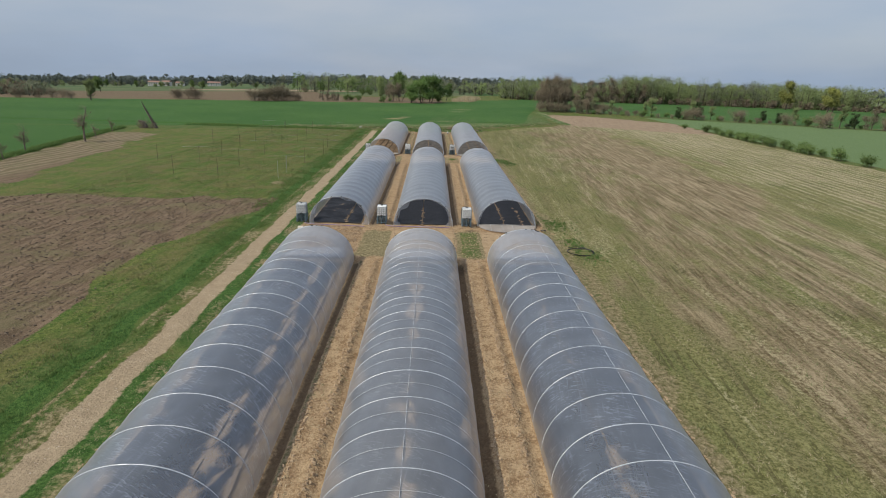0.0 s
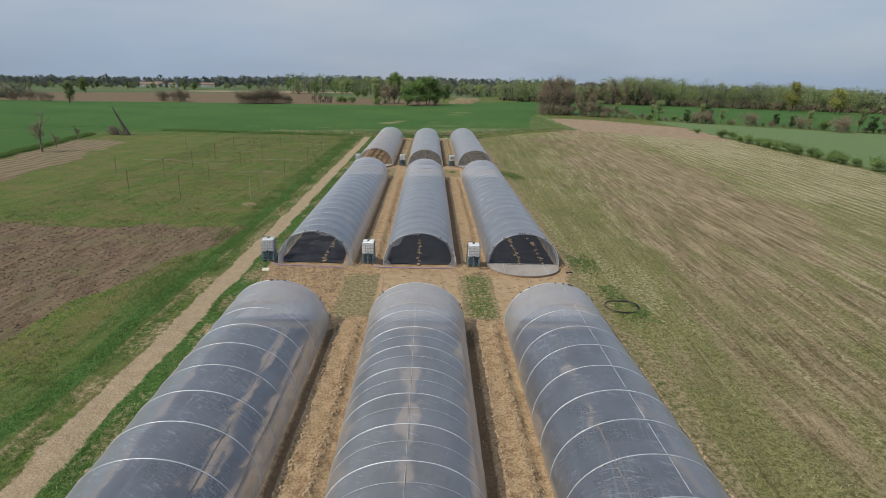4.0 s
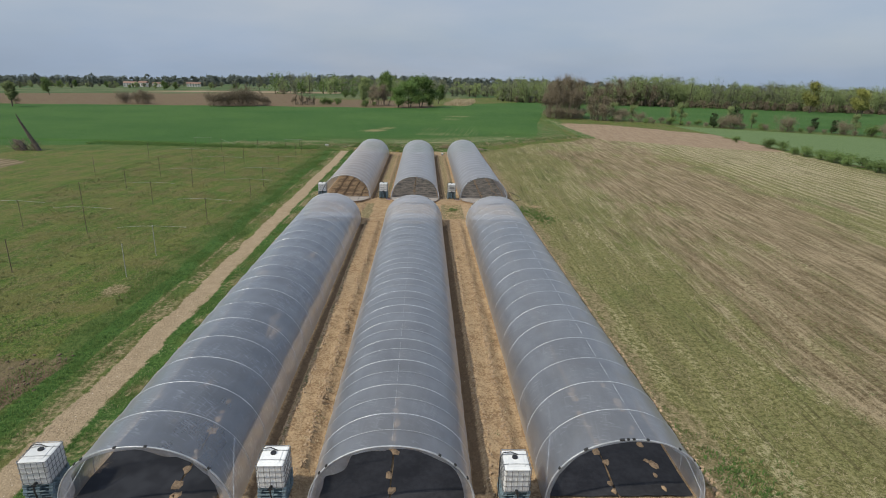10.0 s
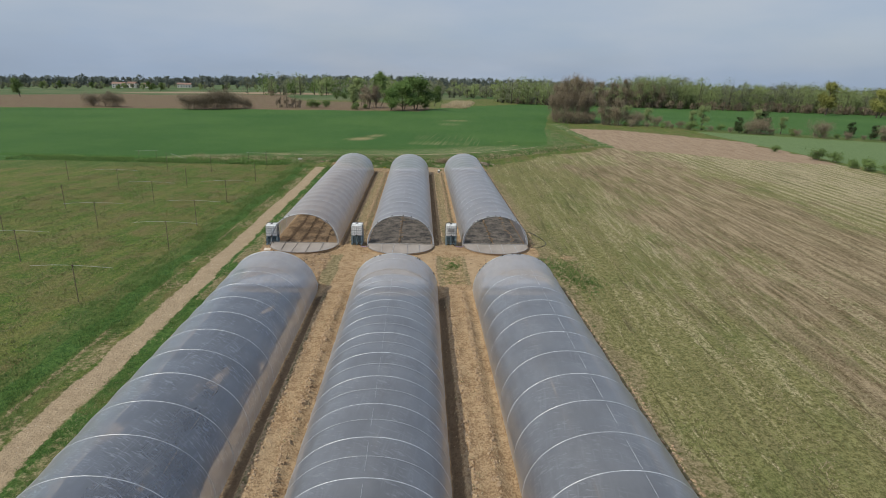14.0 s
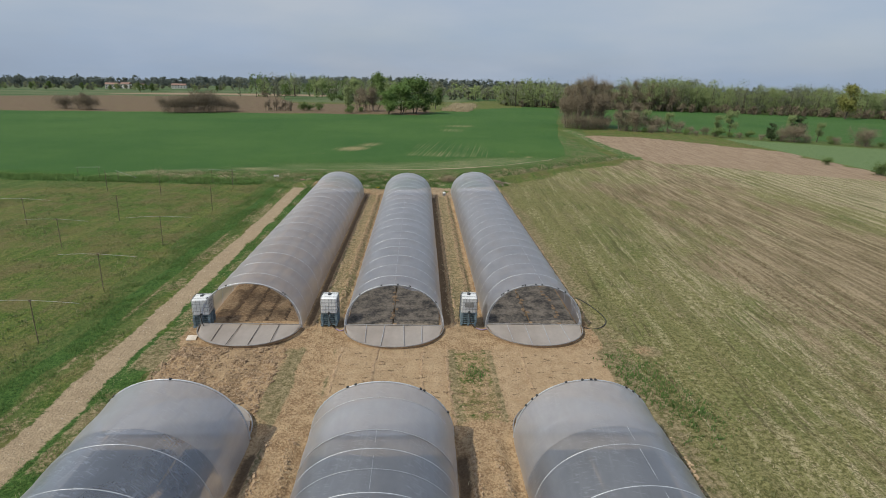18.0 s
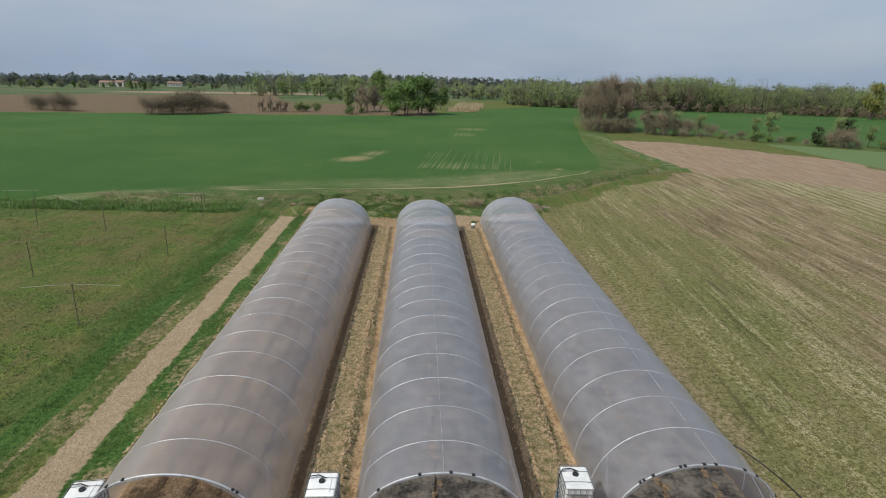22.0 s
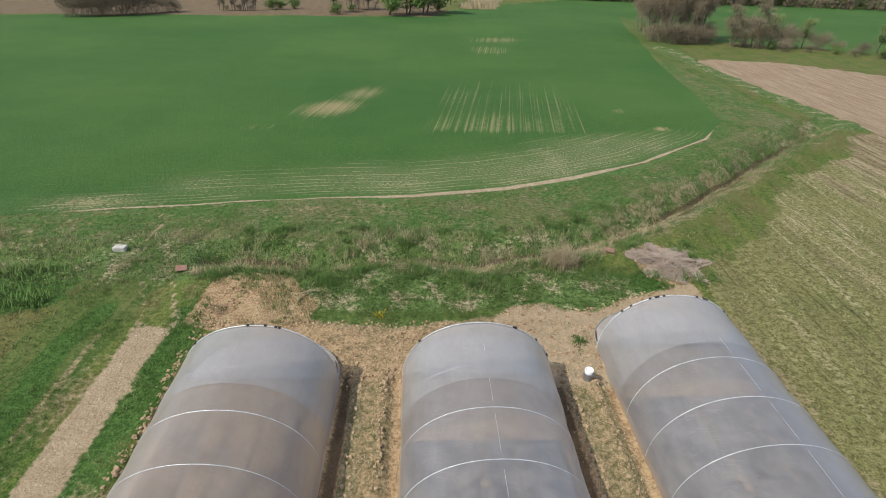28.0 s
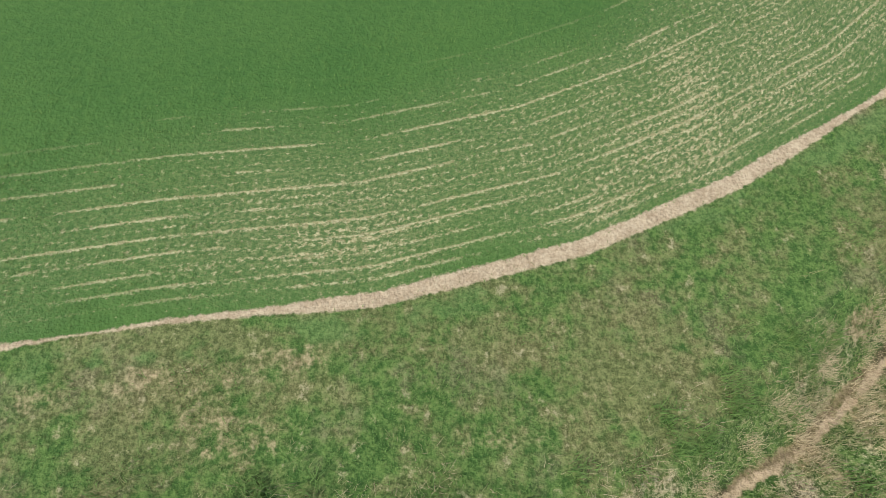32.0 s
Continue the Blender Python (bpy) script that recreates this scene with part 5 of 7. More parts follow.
def tree_meshes(seed, height, spread, trunk_h, leaves, leaf, mats, stems=1, clumps=26, fill=1.0, twigs=0, slim=0.6):
    """Trunk with limbs as one mesh, crown of many leaf clumps as another."""
    rng = random.Random(seed)
    wood, tips = [], []
    for s in range(stems):
        a0 = rng.uniform(0, 6.28)
        lean = 0.25 if stems > 1 else 0.06
        base = (0.25 * spread * math.cos(a0) * (stems > 1), 0.25 * spread * math.sin(a0) * (stems > 1), -0.15)
        h = height * rng.uniform(0.72, 0.86)
        p, r = branch(rng, base, (lean * math.cos(a0), lean * math.sin(a0), 1), h, height * 0.022 / stems ** 0.5, 0.10, 8)
        wood.append(tube_arrays(p, r, 7))
        tips.append(p[-1])
        if stems > 2:
            tips += [p[2], p[3], p[4], p[5], p[6]]
        for k in range(7 if stems == 1 else 4):
            f = rng.uniform(trunk_h / height, 0.95)
            i = min(int(f * 8), 7)
            o = p[i] + (p[i + 1] - p[i]) * (f * 8 - i)
            a = rng.uniform(0, 6.28)
            bl = spread * rng.uniform(0.6, 1.05) * (1.15 - 0.6 * f)
            q, qr = branch(rng, o, (math.cos(a), math.sin(a), rng.uniform(0.35, 1.0)), bl, max(r[i] * 0.5, 0.03), 0.22)
            wood.append(tube_arrays(q, qr, 5))
            tips += [q[-1], q[3], q[2]]
            for m in range(2 + twigs):
                j = rng.choice((2, 3, 4))
                a = rng.uniform(0, 6.28)
                q2, q2r = branch(rng, q[j], (math.cos(a), math.sin(a), rng.uniform(0.2, 1.2)), bl * 0.55, max(qr[j] * 0.6, 0.018), 0.3, 4)
                wood.append(tube_arrays(q2, q2r, 4))
                tips += [q2[-1], q2[2]]
    V, F = joined(wood)
    trunk = mesh_from("trunk", V, F, mats[0], True)
    r2 = np.random.RandomState(seed)
    tips = np.array(tips)
    pick = tips[r2.randint(0, len(tips), clumps)] + r2.normal(0, spread * 0.10, (clumps, 3))
    pick[:, 2] = np.clip(pick[:, 2], trunk_h * 0.75, height)
    size = spread * r2.uniform(0.16, 0.36, clumps) * fill
    who = r2.randint(0, clumps, leaves)
    c = pick[who] + r2.normal(0, 0.62, (leaves, 3)) * size[who, None] * np.array((1, 1, 0.8))
    if slim < 0.3:
        # fine twigs spraying upwards and outwards
        a = c - pick[who] + r2.normal(0, 0.5, (leaves, 3)) * size[who, None] + np.array((0, 0, 0.4)) * size[who, None]
        b = r2.normal(0, 1, (leaves, 3))
    else:
        nrm = (c - pick[who]) / size[who, None] + r2.normal(0, 0.45, (leaves, 3)) + np.array((0, 0, 0.25))
        a = np.cross(nrm, r2.normal(0, 1, (leaves, 3)))
        b = np.cross(nrm, a)
    a /= np.maximum(np.linalg.norm(a, axis=1, keepdims=True), 1e-6)
    b = b - a * np.sum(a * b, 1, keepdims=True)
    b /= np.maximum(np.linalg.norm(b, axis=1, keepdims=True), 1e-6)
    s = leaf * r2.uniform(0.6, 1.3, (leaves, 1))
    Q = np.stack((c - a * s, c - b * s * slim, c + a * s, c + b * s * slim), 1).reshape(-1, 3)
    crown = mesh_from("crown", Q, np.arange(leaves * 4).reshape(-1, 4), mats[1])
    return trunk, crown


def tree_kind(name, label, category, group, **kw):
    trunk, crown = tree_meshes(**kw)
    t = thing(name, (0, 0, -60), label, category, group)
    part("trunk", trunk, t)
    part("crown", crown, t)
    return t


KINDS = {
    "oak": tree_kind("tree", "broad green tree coming into leaf at a field edge", "tree", "", seed=3, height=14, spread=6.0, trunk_h=3.0, leaves=5600, leaf=0.32, mats=(M_BARK, M_LEAF_BRIGHT), stems=2, clumps=80, fill=1.15),
    "round": tree_kind("tree", "green field tree with a rounded leafy crown", "tree", "trees among the fields", seed=5, height=11, spread=4.4, trunk_h=2.6, leaves=2600, leaf=0.33, mats=(M_BARK, M_LEAF), clumps=44, fill=1.1),
    "pale": tree_kind("tree", "slender tree with pale new spring leaves", "tree", "trees of the wood", seed=7, height=13, spread=3.6, trunk_h=3.0, leaves=2000, leaf=0.36, mats=(M_BARK, M_LEAF_PALE), clumps=40, fill=1.2),
    "bare": tree_kind("tree", "bare brown tree with fine budding twigs", "tree", "bare trees", seed=9, height=13, spread=3.6, trunk_h=2.6, leaves=3000, leaf=0.55, mats=(M_TWIG, M_LEAF_BROWN), stems=3, clumps=90, fill=1.15, twigs=2, slim=0.07),
    "thin": tree_kind("tree", "thin tree with ivy on its trunk and few leaves", "tree", "trees along the hedge", seed=11, height=11, spread=3.2, trunk_h=4.5, leaves=1100, leaf=0.26, mats=(M_BARK, M_LEAF_PALE), clumps=30, fill=1.1, twigs=1),
    "yellow": tree_kind("tree", "tall tree with yellow-green new leaves", "tree", "", seed=13, height=17, spread=5.5, trunk_h=4, leaves=3000, leaf=0.42, mats=(M_BARK, M_LEAF_YELLOW), clumps=50, fill=1.1),
    "shrub": tree_kind("shrub", "low green shrub growing along a field boundary", "shrub", "row of shrubs", seed=17, height=2.0, spread=1.5, trunk_h=0.3, leaves=900, leaf=0.14, mats=(M_TWIG, M_LEAF), stems=3, clumps=26, fill=1.3),
    "thicket": tree_kind("shrub", "leafless brown thicket of tangled twigs", "shrub", "brown thickets", seed=19, height=5.2, spread=3.2, trunk_h=0.5, leaves=2300, leaf=0.42, mats=(M_TWIG, M_LEAF_BROWN), stems=5, clumps=70, fill=1.25, twigs=2, slim=0.06),
    "ivy": tree_kind("tree", "stout trunk wrapped in dark ivy", "tree", "ivy-clad trees", seed=23, height=7.5, spread=1.9, trunk_h=0.6, leaves=1700, leaf=0.24, mats=(M_BARK, M_LEAF_DARK), clumps=40, fill=1.2),
    "sapling": tree_kind("tree", "thin bare sapling with a spray of twigs", "tree", "saplings along the boundary", seed=31, height=6.5, spread=1.1, trunk_h=1.2, leaves=420, leaf=0.34, mats=(M_TWIG, M_LEAF_BROWN), clumps=22, fill=1.3, twigs=2, slim=0.05),
}


def plant(kind, x, y, size=1.0, wide=1.0):
    rng = random.Random(int(x * 13 + y * 7))
    z = float(ground_height(np.array([float(x)]), np.array([float(y)]))[0])
    s = size * rng.uniform(0.92, 1.08)
    m = Matrix.LocRotScale((x, y, z - (0.8 * s if kind == "thicket" else 0.05)), Euler((0, 0, rng.uniform(0, 6.28))), (s * wide, s * wide, s))
    ob = copy_thing(KINDS[kind], Matrix.Identity(4))
    ob.matrix_basis = m
    return ob


rng = random.Random(4)
# great green tree and its neighbours beyond the corn
for x, y, k, q in ((-2.7, 295.5, "oak", 1.03), (-7.9, 288.5, "oak", 0.92), (-12.8, 286.5, "oak", 0.70), (-22, 300, "bare", 0.8), (-18, 302, "bare", 0.84), (-25, 303, "bare", 0.72), (-20, 306, "bare", 0.8),
                   (-28.1, 291.6, "pale", 1.0), (-26.5, 285, "shrub", 1.4), (-23.6, 297, "shrub", 0.9), (-45.7, 294, "shrub", 1.5), (-43.5, 295, "shrub", 1.2), (-41.3, 298, "shrub", 1.35), (3.5, 303, "shrub", 1.2),
                   (-52, 397, "shrub", 1.9), (-47, 396, "shrub", 1.6), (-93, 535, "round", 0.45), (-73, 497, "round", 0.9), (-64, 500, "round", 0.7), (8, 330, "round", 0.8), (-40.9, 431, "pale", 1.4), (-24.4, 442, "round", 1.5), (-30, 446, "round", 1.3)):
    plant(k, x, y, q, 1.25 if k == "oak" else 1.0)
plant("thicket", -72.0, 134.2, 0.42)
plant("thicket", -69.5, 134.6, 0.30)
# brown thickets at the far edge of the corn
for x, y, q in ((-86.5, 263.5, 1.15), (-84.3, 265, 1.3), (-82, 265.5, 1.2), (-79.8, 266.5, 1.35), (-77.5, 267.5, 1.55), (-76, 270, 1.5), (-74.2, 273, 1.3), (-72.4, 277.5, 1.15), (-70.5, 279.5, 0.9), (-68.6, 281, 0.6),
                (-127.5, 272, 1.0), (-125.5, 273, 0.8), (-119.2, 270.5, 1.15), (-115.6, 270.5, 1.05), (-164, 250, 0.8), (-168, 252, 0.95), (-173, 252, 1.0), (-179, 250, 0.9), (-186, 248, 1.0), (-158, 254, 0.55)):
    plant("thicket", x, y, q)
plant("bare", -117.4, 271.0, 0.56, 1.15)
for k in range(11):
    plant("sapling", -59.5 + 0.95 * k + 0.5 * math.sin(k * 2.3), 286.5 + 0.37 * k + math.cos(k * 1.9), 0.9 + 0.35 * ((k * 5) % 7) / 7)
for x, q in ((-58, 0.35), (-54.5, 0.4), (-51, 0.35)):
    plant("thicket", x, 288.5, q)
# lone trees on the left and along the far lanes
for x, y, k, q in ((-147.2, 237, "pale", 0.86), (-223, 371, "round", 0.8), (-247, 569, "round", 0.82), (-270, 623, "round", 0.6), (-239, 572, "round", 0.75), (-352, 716, "round", 0.55), (-430, 700, "round", 0.75), (-422, 716, "round", 0.9),
                   (-375, 700, "round", 0.74), (-106, 452, "thicket", 0.8), (-300, 690, "round", 0.6), (-205, 640, "round", 0.55), (-165, 650, "round", 0.6)):
    plant(k, x, y, q)
# bare stand at the corner of the corn field
for x, y, q in ((49.2, 248, 1.0), (51, 245, 1.08), (53, 250, 1.12), (55, 245.5, 1.18), (57.5, 251, 1.2), (60, 256, 1.22), (52.5, 264, 0.95), (56, 258, 1.12), (61.8, 252, 1.05), (50.5, 254, 1.0), (59, 247, 1.05)):
    plant("bare", x, y, q * 1.18, 0.62)
for x, y, q in ((48.5, 244, 0.8), (51, 241.5, 0.9), (54, 241.5, 0.8), (57, 242.5, 0.9), (60, 244, 0.8), (62.6, 250, 0.8), (65, 240, 0.9), (69, 239, 1.0), (73.9, 239.5, 1.1), (77, 240, 1.0), (81.4, 237.5, 0.8), (84.5, 236, 0.5), (88, 233, 0.5)):
    plant("thicket", x, y, q)
# hedge line to the right with thin trees, ivy trunks and bushes
for x, y, k, q in ((64.4, 240.6, "bare", 0.80), (68.3, 239, "bare", 0.74), (72, 240, "thin", 0.7), (79.3, 240, "thin", 0.62), (92.6, 235.3, "thin", 0.66), (92.8, 228.5, "thin", 0.85), (89.5, 227.5, "shrub", 1.2), (100.5, 230, "shrub", 0.9), (101.5, 221.5, "ivy", 0.82),
                   (104, 219.5, "thicket", 0.9), (107.4, 219.2, "thicket", 1.0), (108.5, 223.5, "thin", 0.72), (110, 224, "ivy", 1.15), (114.6, 221, "thin", 0.55), (117, 219, "shrub", 1.0), (121, 213, "thicket", 1.05), (125, 217, "shrub", 1.1), (132.8, 216, "ivy", 0.78),
                   (136, 211, "ivy", 0.72), (138, 208, "thicket", 0.9), (140.4, 206.5, "thin", 0.7), (144, 203, "shrub", 1.5), (142.5, 194.5, "thicket", 1.2), (147, 199, "bare", 0.55), (151, 197, "thin", 0.8), (156, 196, "ivy", 0.85),
                   (160, 194, "bare", 0.6), (165, 191, "thicket", 1.1), (170, 190, "thin", 0.9), (176, 187, "ivy", 0.9), (182, 184, "bare", 0.65), (190, 181, "thin", 1.0)):
    plant(k, x, y, q)
# scrub at the foot of the hedge
for k in range(34):
    x = 66 + 3.7 * k
    plant(("thicket", "shrub", "thicket")[k % 3], x + 1.3 * math.sin(k * 2.1), 239 - 0.45 * (x - 66) + math.cos(k * 1.7), (0.36, 0.7, 0.45)[k % 3] * (0.8 + 0.4 * ((k * 7) % 5) / 5))
# row of low shrubs between stubble and grass
for k, (x, y) in enumerate(((83.3, 175.5), (84.8, 163.6), (85.6, 161.2), (83.8, 153.6), (84.6, 150.8), (84.6, 147), (84.9, 144.6), (84.2, 141.6), (84.6, 139.4), (85.3, 136.2), (85.1, 133.6), (84.0, 130.3), (86.0, 127.6), (85.2, 124.5), (85.4, 121), (85, 117.5), (85.2, 114.4), (85, 109), (85.4, 101))):
    plant("shrub", x, y, 0.75 + 0.45 * ((k * 37) % 10) / 10)
# bushes on the left boundary
for x, y, q, k in ((-69, 107, 1.9, "sapling"), (-69.8, 92, 1.2, "sapling"), (-70.5, 113, 0.8, "sapling"), (-74, 125, 0.9, "sapling"), (-67.5, 84, 0.9, "sapling"), (-96, 110, 1.5, "sapling")):
    plant(k, x, y, q * 0.8)


def far_wood(name, label, xs, ys, count, size, mats, leaf, seed, per=150):
    """A distant wood: trunks and leafy clumps joined, with an uneven top."""
    r = np.random.RandomState(seed)
    for mat in mats:
        n = count // len(mats)
        cx, cy = r.uniform(*xs, n), r.uniform(*ys, n)
        h = size * r.uniform(0.55, 1.2, n) * (0.8 + 0.4 * smooth_noise(cx, cy, 30, seed))
        gz = ground_height(cx, cy)
        k = 20
        t = r.uniform(0.0, 1.0, (n, k)) ** 0.8
        wide = 0.36 * np.sin(np.pi * (0.10 + 0.78 * t)) ** 0.8
        ang, rad = r.uniform(0, 6.28, (n, k)), np.sqrt(r.uniform(0, 1, (n, k)))
        centre = np.stack((cx[:, None] + h[:, None] * wide * rad * np.cos(ang), cy[:, None] + h[:, None] * wide * rad * np.sin(ang), gz[:, None] + h[:, None] * (0.06 + 0.76 * t)), -1).reshape(-1, 3)
        ball = (h[:, None] * r.uniform(0.12, 0.22, (n, k))).ravel()
        who = r.randint(0, n * k, n * per)
        m = len(who)
        nrm = r.normal(0, 1, (m, 3))
        nrm /= np.linalg.norm(nrm, axis=1, keepdims=True)
        out = r.uniform(0.25, 0.95, (m, 1))
        c = centre[who] + nrm * ball[who, None] * out
        nrm = nrm + r.normal(0, 0.35, (m, 3)) + np.array((0, 0, 0.25))
        a = np.cross(nrm, r.normal(0, 1, (m, 3)))
        a /= np.maximum(np.linalg.norm(a, axis=1, keepdims=True), 1e-6)
        b = np.cross(nrm, a)
        b /= np.maximum(np.linalg.norm(b, axis=1, keepdims=True), 1e-6)
        s = leaf * r.uniform(0.7, 1.1, (m, 1)) * (1.9 - 1.25 * out)
        Q = np.stack((c - a * s, c - b * s * 0.8, c + a * s, c + b * s * 0.8), 1).reshape(-1, 3)
        ob = new(name, mesh_from(name, Q, np.arange(m * 4).reshape(-1, 4), mat))
        tagged(ob, label, "wood", kind="stuff")
        tr = [tube_arrays(np.array(((x, y, g0 - 0.2), (x, y, g0 + hh * 0.35), (x + 0.3, y, g0 + hh * 0.75))), (0.22, 0.16, 0.05), 4) for x, y, hh, g0 in zip(cx, cy, h, gz)]
        V, F = joined(tr)
        tagged(new(name + "_trunks", mesh_from(name, V, F, M_BARK)), "thin grey trunks within a distant wood", "wood", kind="stuff")


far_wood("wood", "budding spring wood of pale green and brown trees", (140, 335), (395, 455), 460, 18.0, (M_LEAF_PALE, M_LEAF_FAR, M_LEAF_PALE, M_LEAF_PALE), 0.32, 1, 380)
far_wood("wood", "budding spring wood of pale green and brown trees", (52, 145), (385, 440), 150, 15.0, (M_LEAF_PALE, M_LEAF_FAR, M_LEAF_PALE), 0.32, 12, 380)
far_wood("wood", "bare brown undergrowth along the edge of the wood", (60, 335), (387, 396), 120, 5.5, (M_LEAF_BROWN, M_LEAF_BROWN), 0.3, 13, 200)
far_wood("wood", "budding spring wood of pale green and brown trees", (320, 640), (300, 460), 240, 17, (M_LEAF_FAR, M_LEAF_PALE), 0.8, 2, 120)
far_wood("wood", "clumped green trees among the fields", (-130, -20), (440, 640), 90, 14.5, (M_LEAF, M_LEAF_PALE, M_LEAF_FAR), 0.4, 3, 300)
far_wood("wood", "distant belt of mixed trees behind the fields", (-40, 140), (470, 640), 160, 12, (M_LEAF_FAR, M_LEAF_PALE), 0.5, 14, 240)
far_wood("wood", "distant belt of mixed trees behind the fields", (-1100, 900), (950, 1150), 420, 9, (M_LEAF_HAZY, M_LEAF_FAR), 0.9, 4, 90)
far_wood("wood", "wood along the far edge of the plain, tinted blue for haze", (-1900, 1900), (1500, 1750), 1900, 24, (M_LEAF_HAZY, M_LEAF_HAZY), 2.2, 5, 60)
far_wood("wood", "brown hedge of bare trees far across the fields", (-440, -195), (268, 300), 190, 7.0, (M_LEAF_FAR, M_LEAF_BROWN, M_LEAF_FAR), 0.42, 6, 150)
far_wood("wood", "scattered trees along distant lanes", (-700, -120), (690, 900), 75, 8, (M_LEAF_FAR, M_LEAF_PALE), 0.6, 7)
for x, y, q in ((112, 388, 1.35), (118, 392, 1.42), (124, 390, 1.3), (129, 394, 1.45), (135, 391, 1.4), (141, 394, 1.3), (147, 392, 1.25), (106, 392, 1.2), (152, 394, 1.15)):
    plant("bare", x, y, q, 0.8)
plant("yellow", 244, 372, 1.15)
plant("yellow", 262, 356, 1.1)
plant("yellow", 270, 362, 0.9)
for k in KINDS.values():
    for o in list(k.children_recursive) + [k]:
        bpy.data.objects.remove(o)


# ---- things in the yards and fields ----
def height_at(x, y):
    return float(ground_height(np.array([float(x)]), np.array([float(y)]))[0])


def single(name, me, label, category, group=""):
    return tagged(new(name, me), label, category, group)


def bm_mesh(name, bm, mat):
    me = bpy.data.meshes.new(name)
    bm.to_mesh(me)
    bm.free()
    me.materials.append(mat)
    return me


# pale slabs near the corner tanks
for x, y, r in ((-12.95, 50.55, 12), (-12.3, 100.25, 8)):
    me = bm_mesh("paving_slab", boxed((-0.27, -0.27, 0), (0.27, 0.27, 0.05), 0.008), M_SLAB)
    ob = single("paving_slab", me, "pale square paving slab lying on the earth", "slab", "loose slabs")
    ob.matrix_world = pose(x, y, height_at(x, y) + 0.015, 3, 2, r)


def hose(name, pts, r, mat, label, lift=0.02):
    P = np.array([(x, y, height_at(x, y) + r + lift) for x, y in pts])
    # rounded course through the points
    tt = np.linspace(0, len(P) - 1, (len(P) - 1) * 6 + 1)
    out = []
    for a in tt:
        i = min(int(a), len(P) - 2)
        f = a - i
        p0, p1, p2, p3 = P[max(i - 1, 0)], P[i], P[i + 1], P[min(i + 2, len(P) - 1)]
        out.append(0.5 * (2 * p1 + (p2 - p0) * f + (2 * p0 - 5 * p1 + 4 * p2 - p3) * f * f + (3 * p1 - p0 - 3 * p2 + p3) * f ** 3))
    return single(name, tube(name, out, r, mat, 7), label, "hose")


hose("water_hose", [(-12.9, 52.2), (-12.2, 51.75), (-10.5, 51.62), (-8.5, 51.55), (-6.7, 51.35)], 0.035, M_PURPLE, "mauve water hose lying before a tunnel mouth")
hose("water_hose", [(-4.6, 52.0), (-3.9, 51.6), (-2.0, 51.5), (0.2, 51.58), (1.95, 51.62)], 0.035, M_PURPLE, "mauve water hose lying before a tunnel mouth")
hose("water_hose", [(4.2, 51.8), (4.5, 51.6), (4.95, 51.75)], 0.03, M_BLACK, "short black hose from a tank to a tunnel")
hose("water_hose", [(4.3, 101.75), (4.6, 101.5), (4.95, 101.65)], 0.03, M_PURPLE, "short mauve hose from a tank to a tunnel")
hose("water_hose", [(-4.3, 101.6), (-4.0, 101.35), (-3.7, 101.5)], 0.03, M_PURPLE, "short mauve hose from a tank to a tunnel")
hose("water_hose", [(10.6, 102.9), (11.4, 102.0), (12.3, 102.1), (12.9, 103.2), (12.6, 105.0), (11.9, 106.4), (10.9, 107.0)], 0.026, M_BLACK, "black pipe curving out beside the tunnel")
# coil of black pipe
coil = []
for k in range(84):
    a = k * 2 * math.pi / 28
    r = 0.98 + 0.05 * math.sin(k * 0.7) + 0.03 * (k // 28)
    coil.append((13.55 + r * 1.15 * math.cos(a), 44.6 + r * math.sin(a), height_at(13.5, 44.6) + 0.05 + 0.035 * (k // 28) + 0.05 * math.sin(a * 2)))
coil += [(14.3, 45.9, 0.08), (13.6, 46.1, 0.08), (12.8, 45.9, 0.06)]
single("pipe_coil", tube("pipe_coil", coil, 0.02, M_BLACK, 6), "coil of black water pipe lying in the grass", "pipe coil")
# small dark scrap by the tunnel foot
b = boxed((-0.28, -0.07, 0), (0.28, 0.07, 0.07), 0.02)
box(b, (-0.26, -0.16, 0), (-0.14, 0.02, 0.11), 0.015)
box(b, (0.12, -0.1, 0), (0.22, 0.12, 0.1), 0.015)
single("iron_scrap", bm_mesh("iron_scrap", b, M_CLIP), "small dark iron scrap lying on the earth", "scrap").matrix_world = pose(11.5, 51.2, height_at(11.5, 51.2), 0, 0, 8)


# white bucket between the tunnels
def bucket(at):
    t = thing("bucket", at, "white plastic bucket standing on a grey drum", "bucket")
    b = bmesh.new()
    bmesh.ops.create_cone(b, cap_ends=True, segments=20, radius1=0.20, radius2=0.21, depth=0.34, matrix=pose(0, 0, 0.17))
    part("drum", (b, M_CAGE), t, "grey drum")
    pts = [(0.17, 0), (0.185, 0.16), (0.165, 0.16), (0.15, 0.04), (0.0, 0.03)]
    V = [(r * math.cos(a), r * math.sin(a), 0.345 + z) for r, z in pts for a in np.arange(20) * math.pi / 10]
    i, j = np.meshgrid(np.arange(len(pts) - 1), np.arange(20), indexing="ij")
    F = np.stack((i * 20 + j, i * 20 + (j + 1) % 20, (i + 1) * 20 + (j + 1) % 20, (i + 1) * 20 + j), -1).reshape(-1, 4)
    part("pail", mesh_from("pail", V, F, M_TANK, True), t, "white plastic pail")


bucket((3.9, 138.9, height_at(3.9, 138.9) - 0.02))


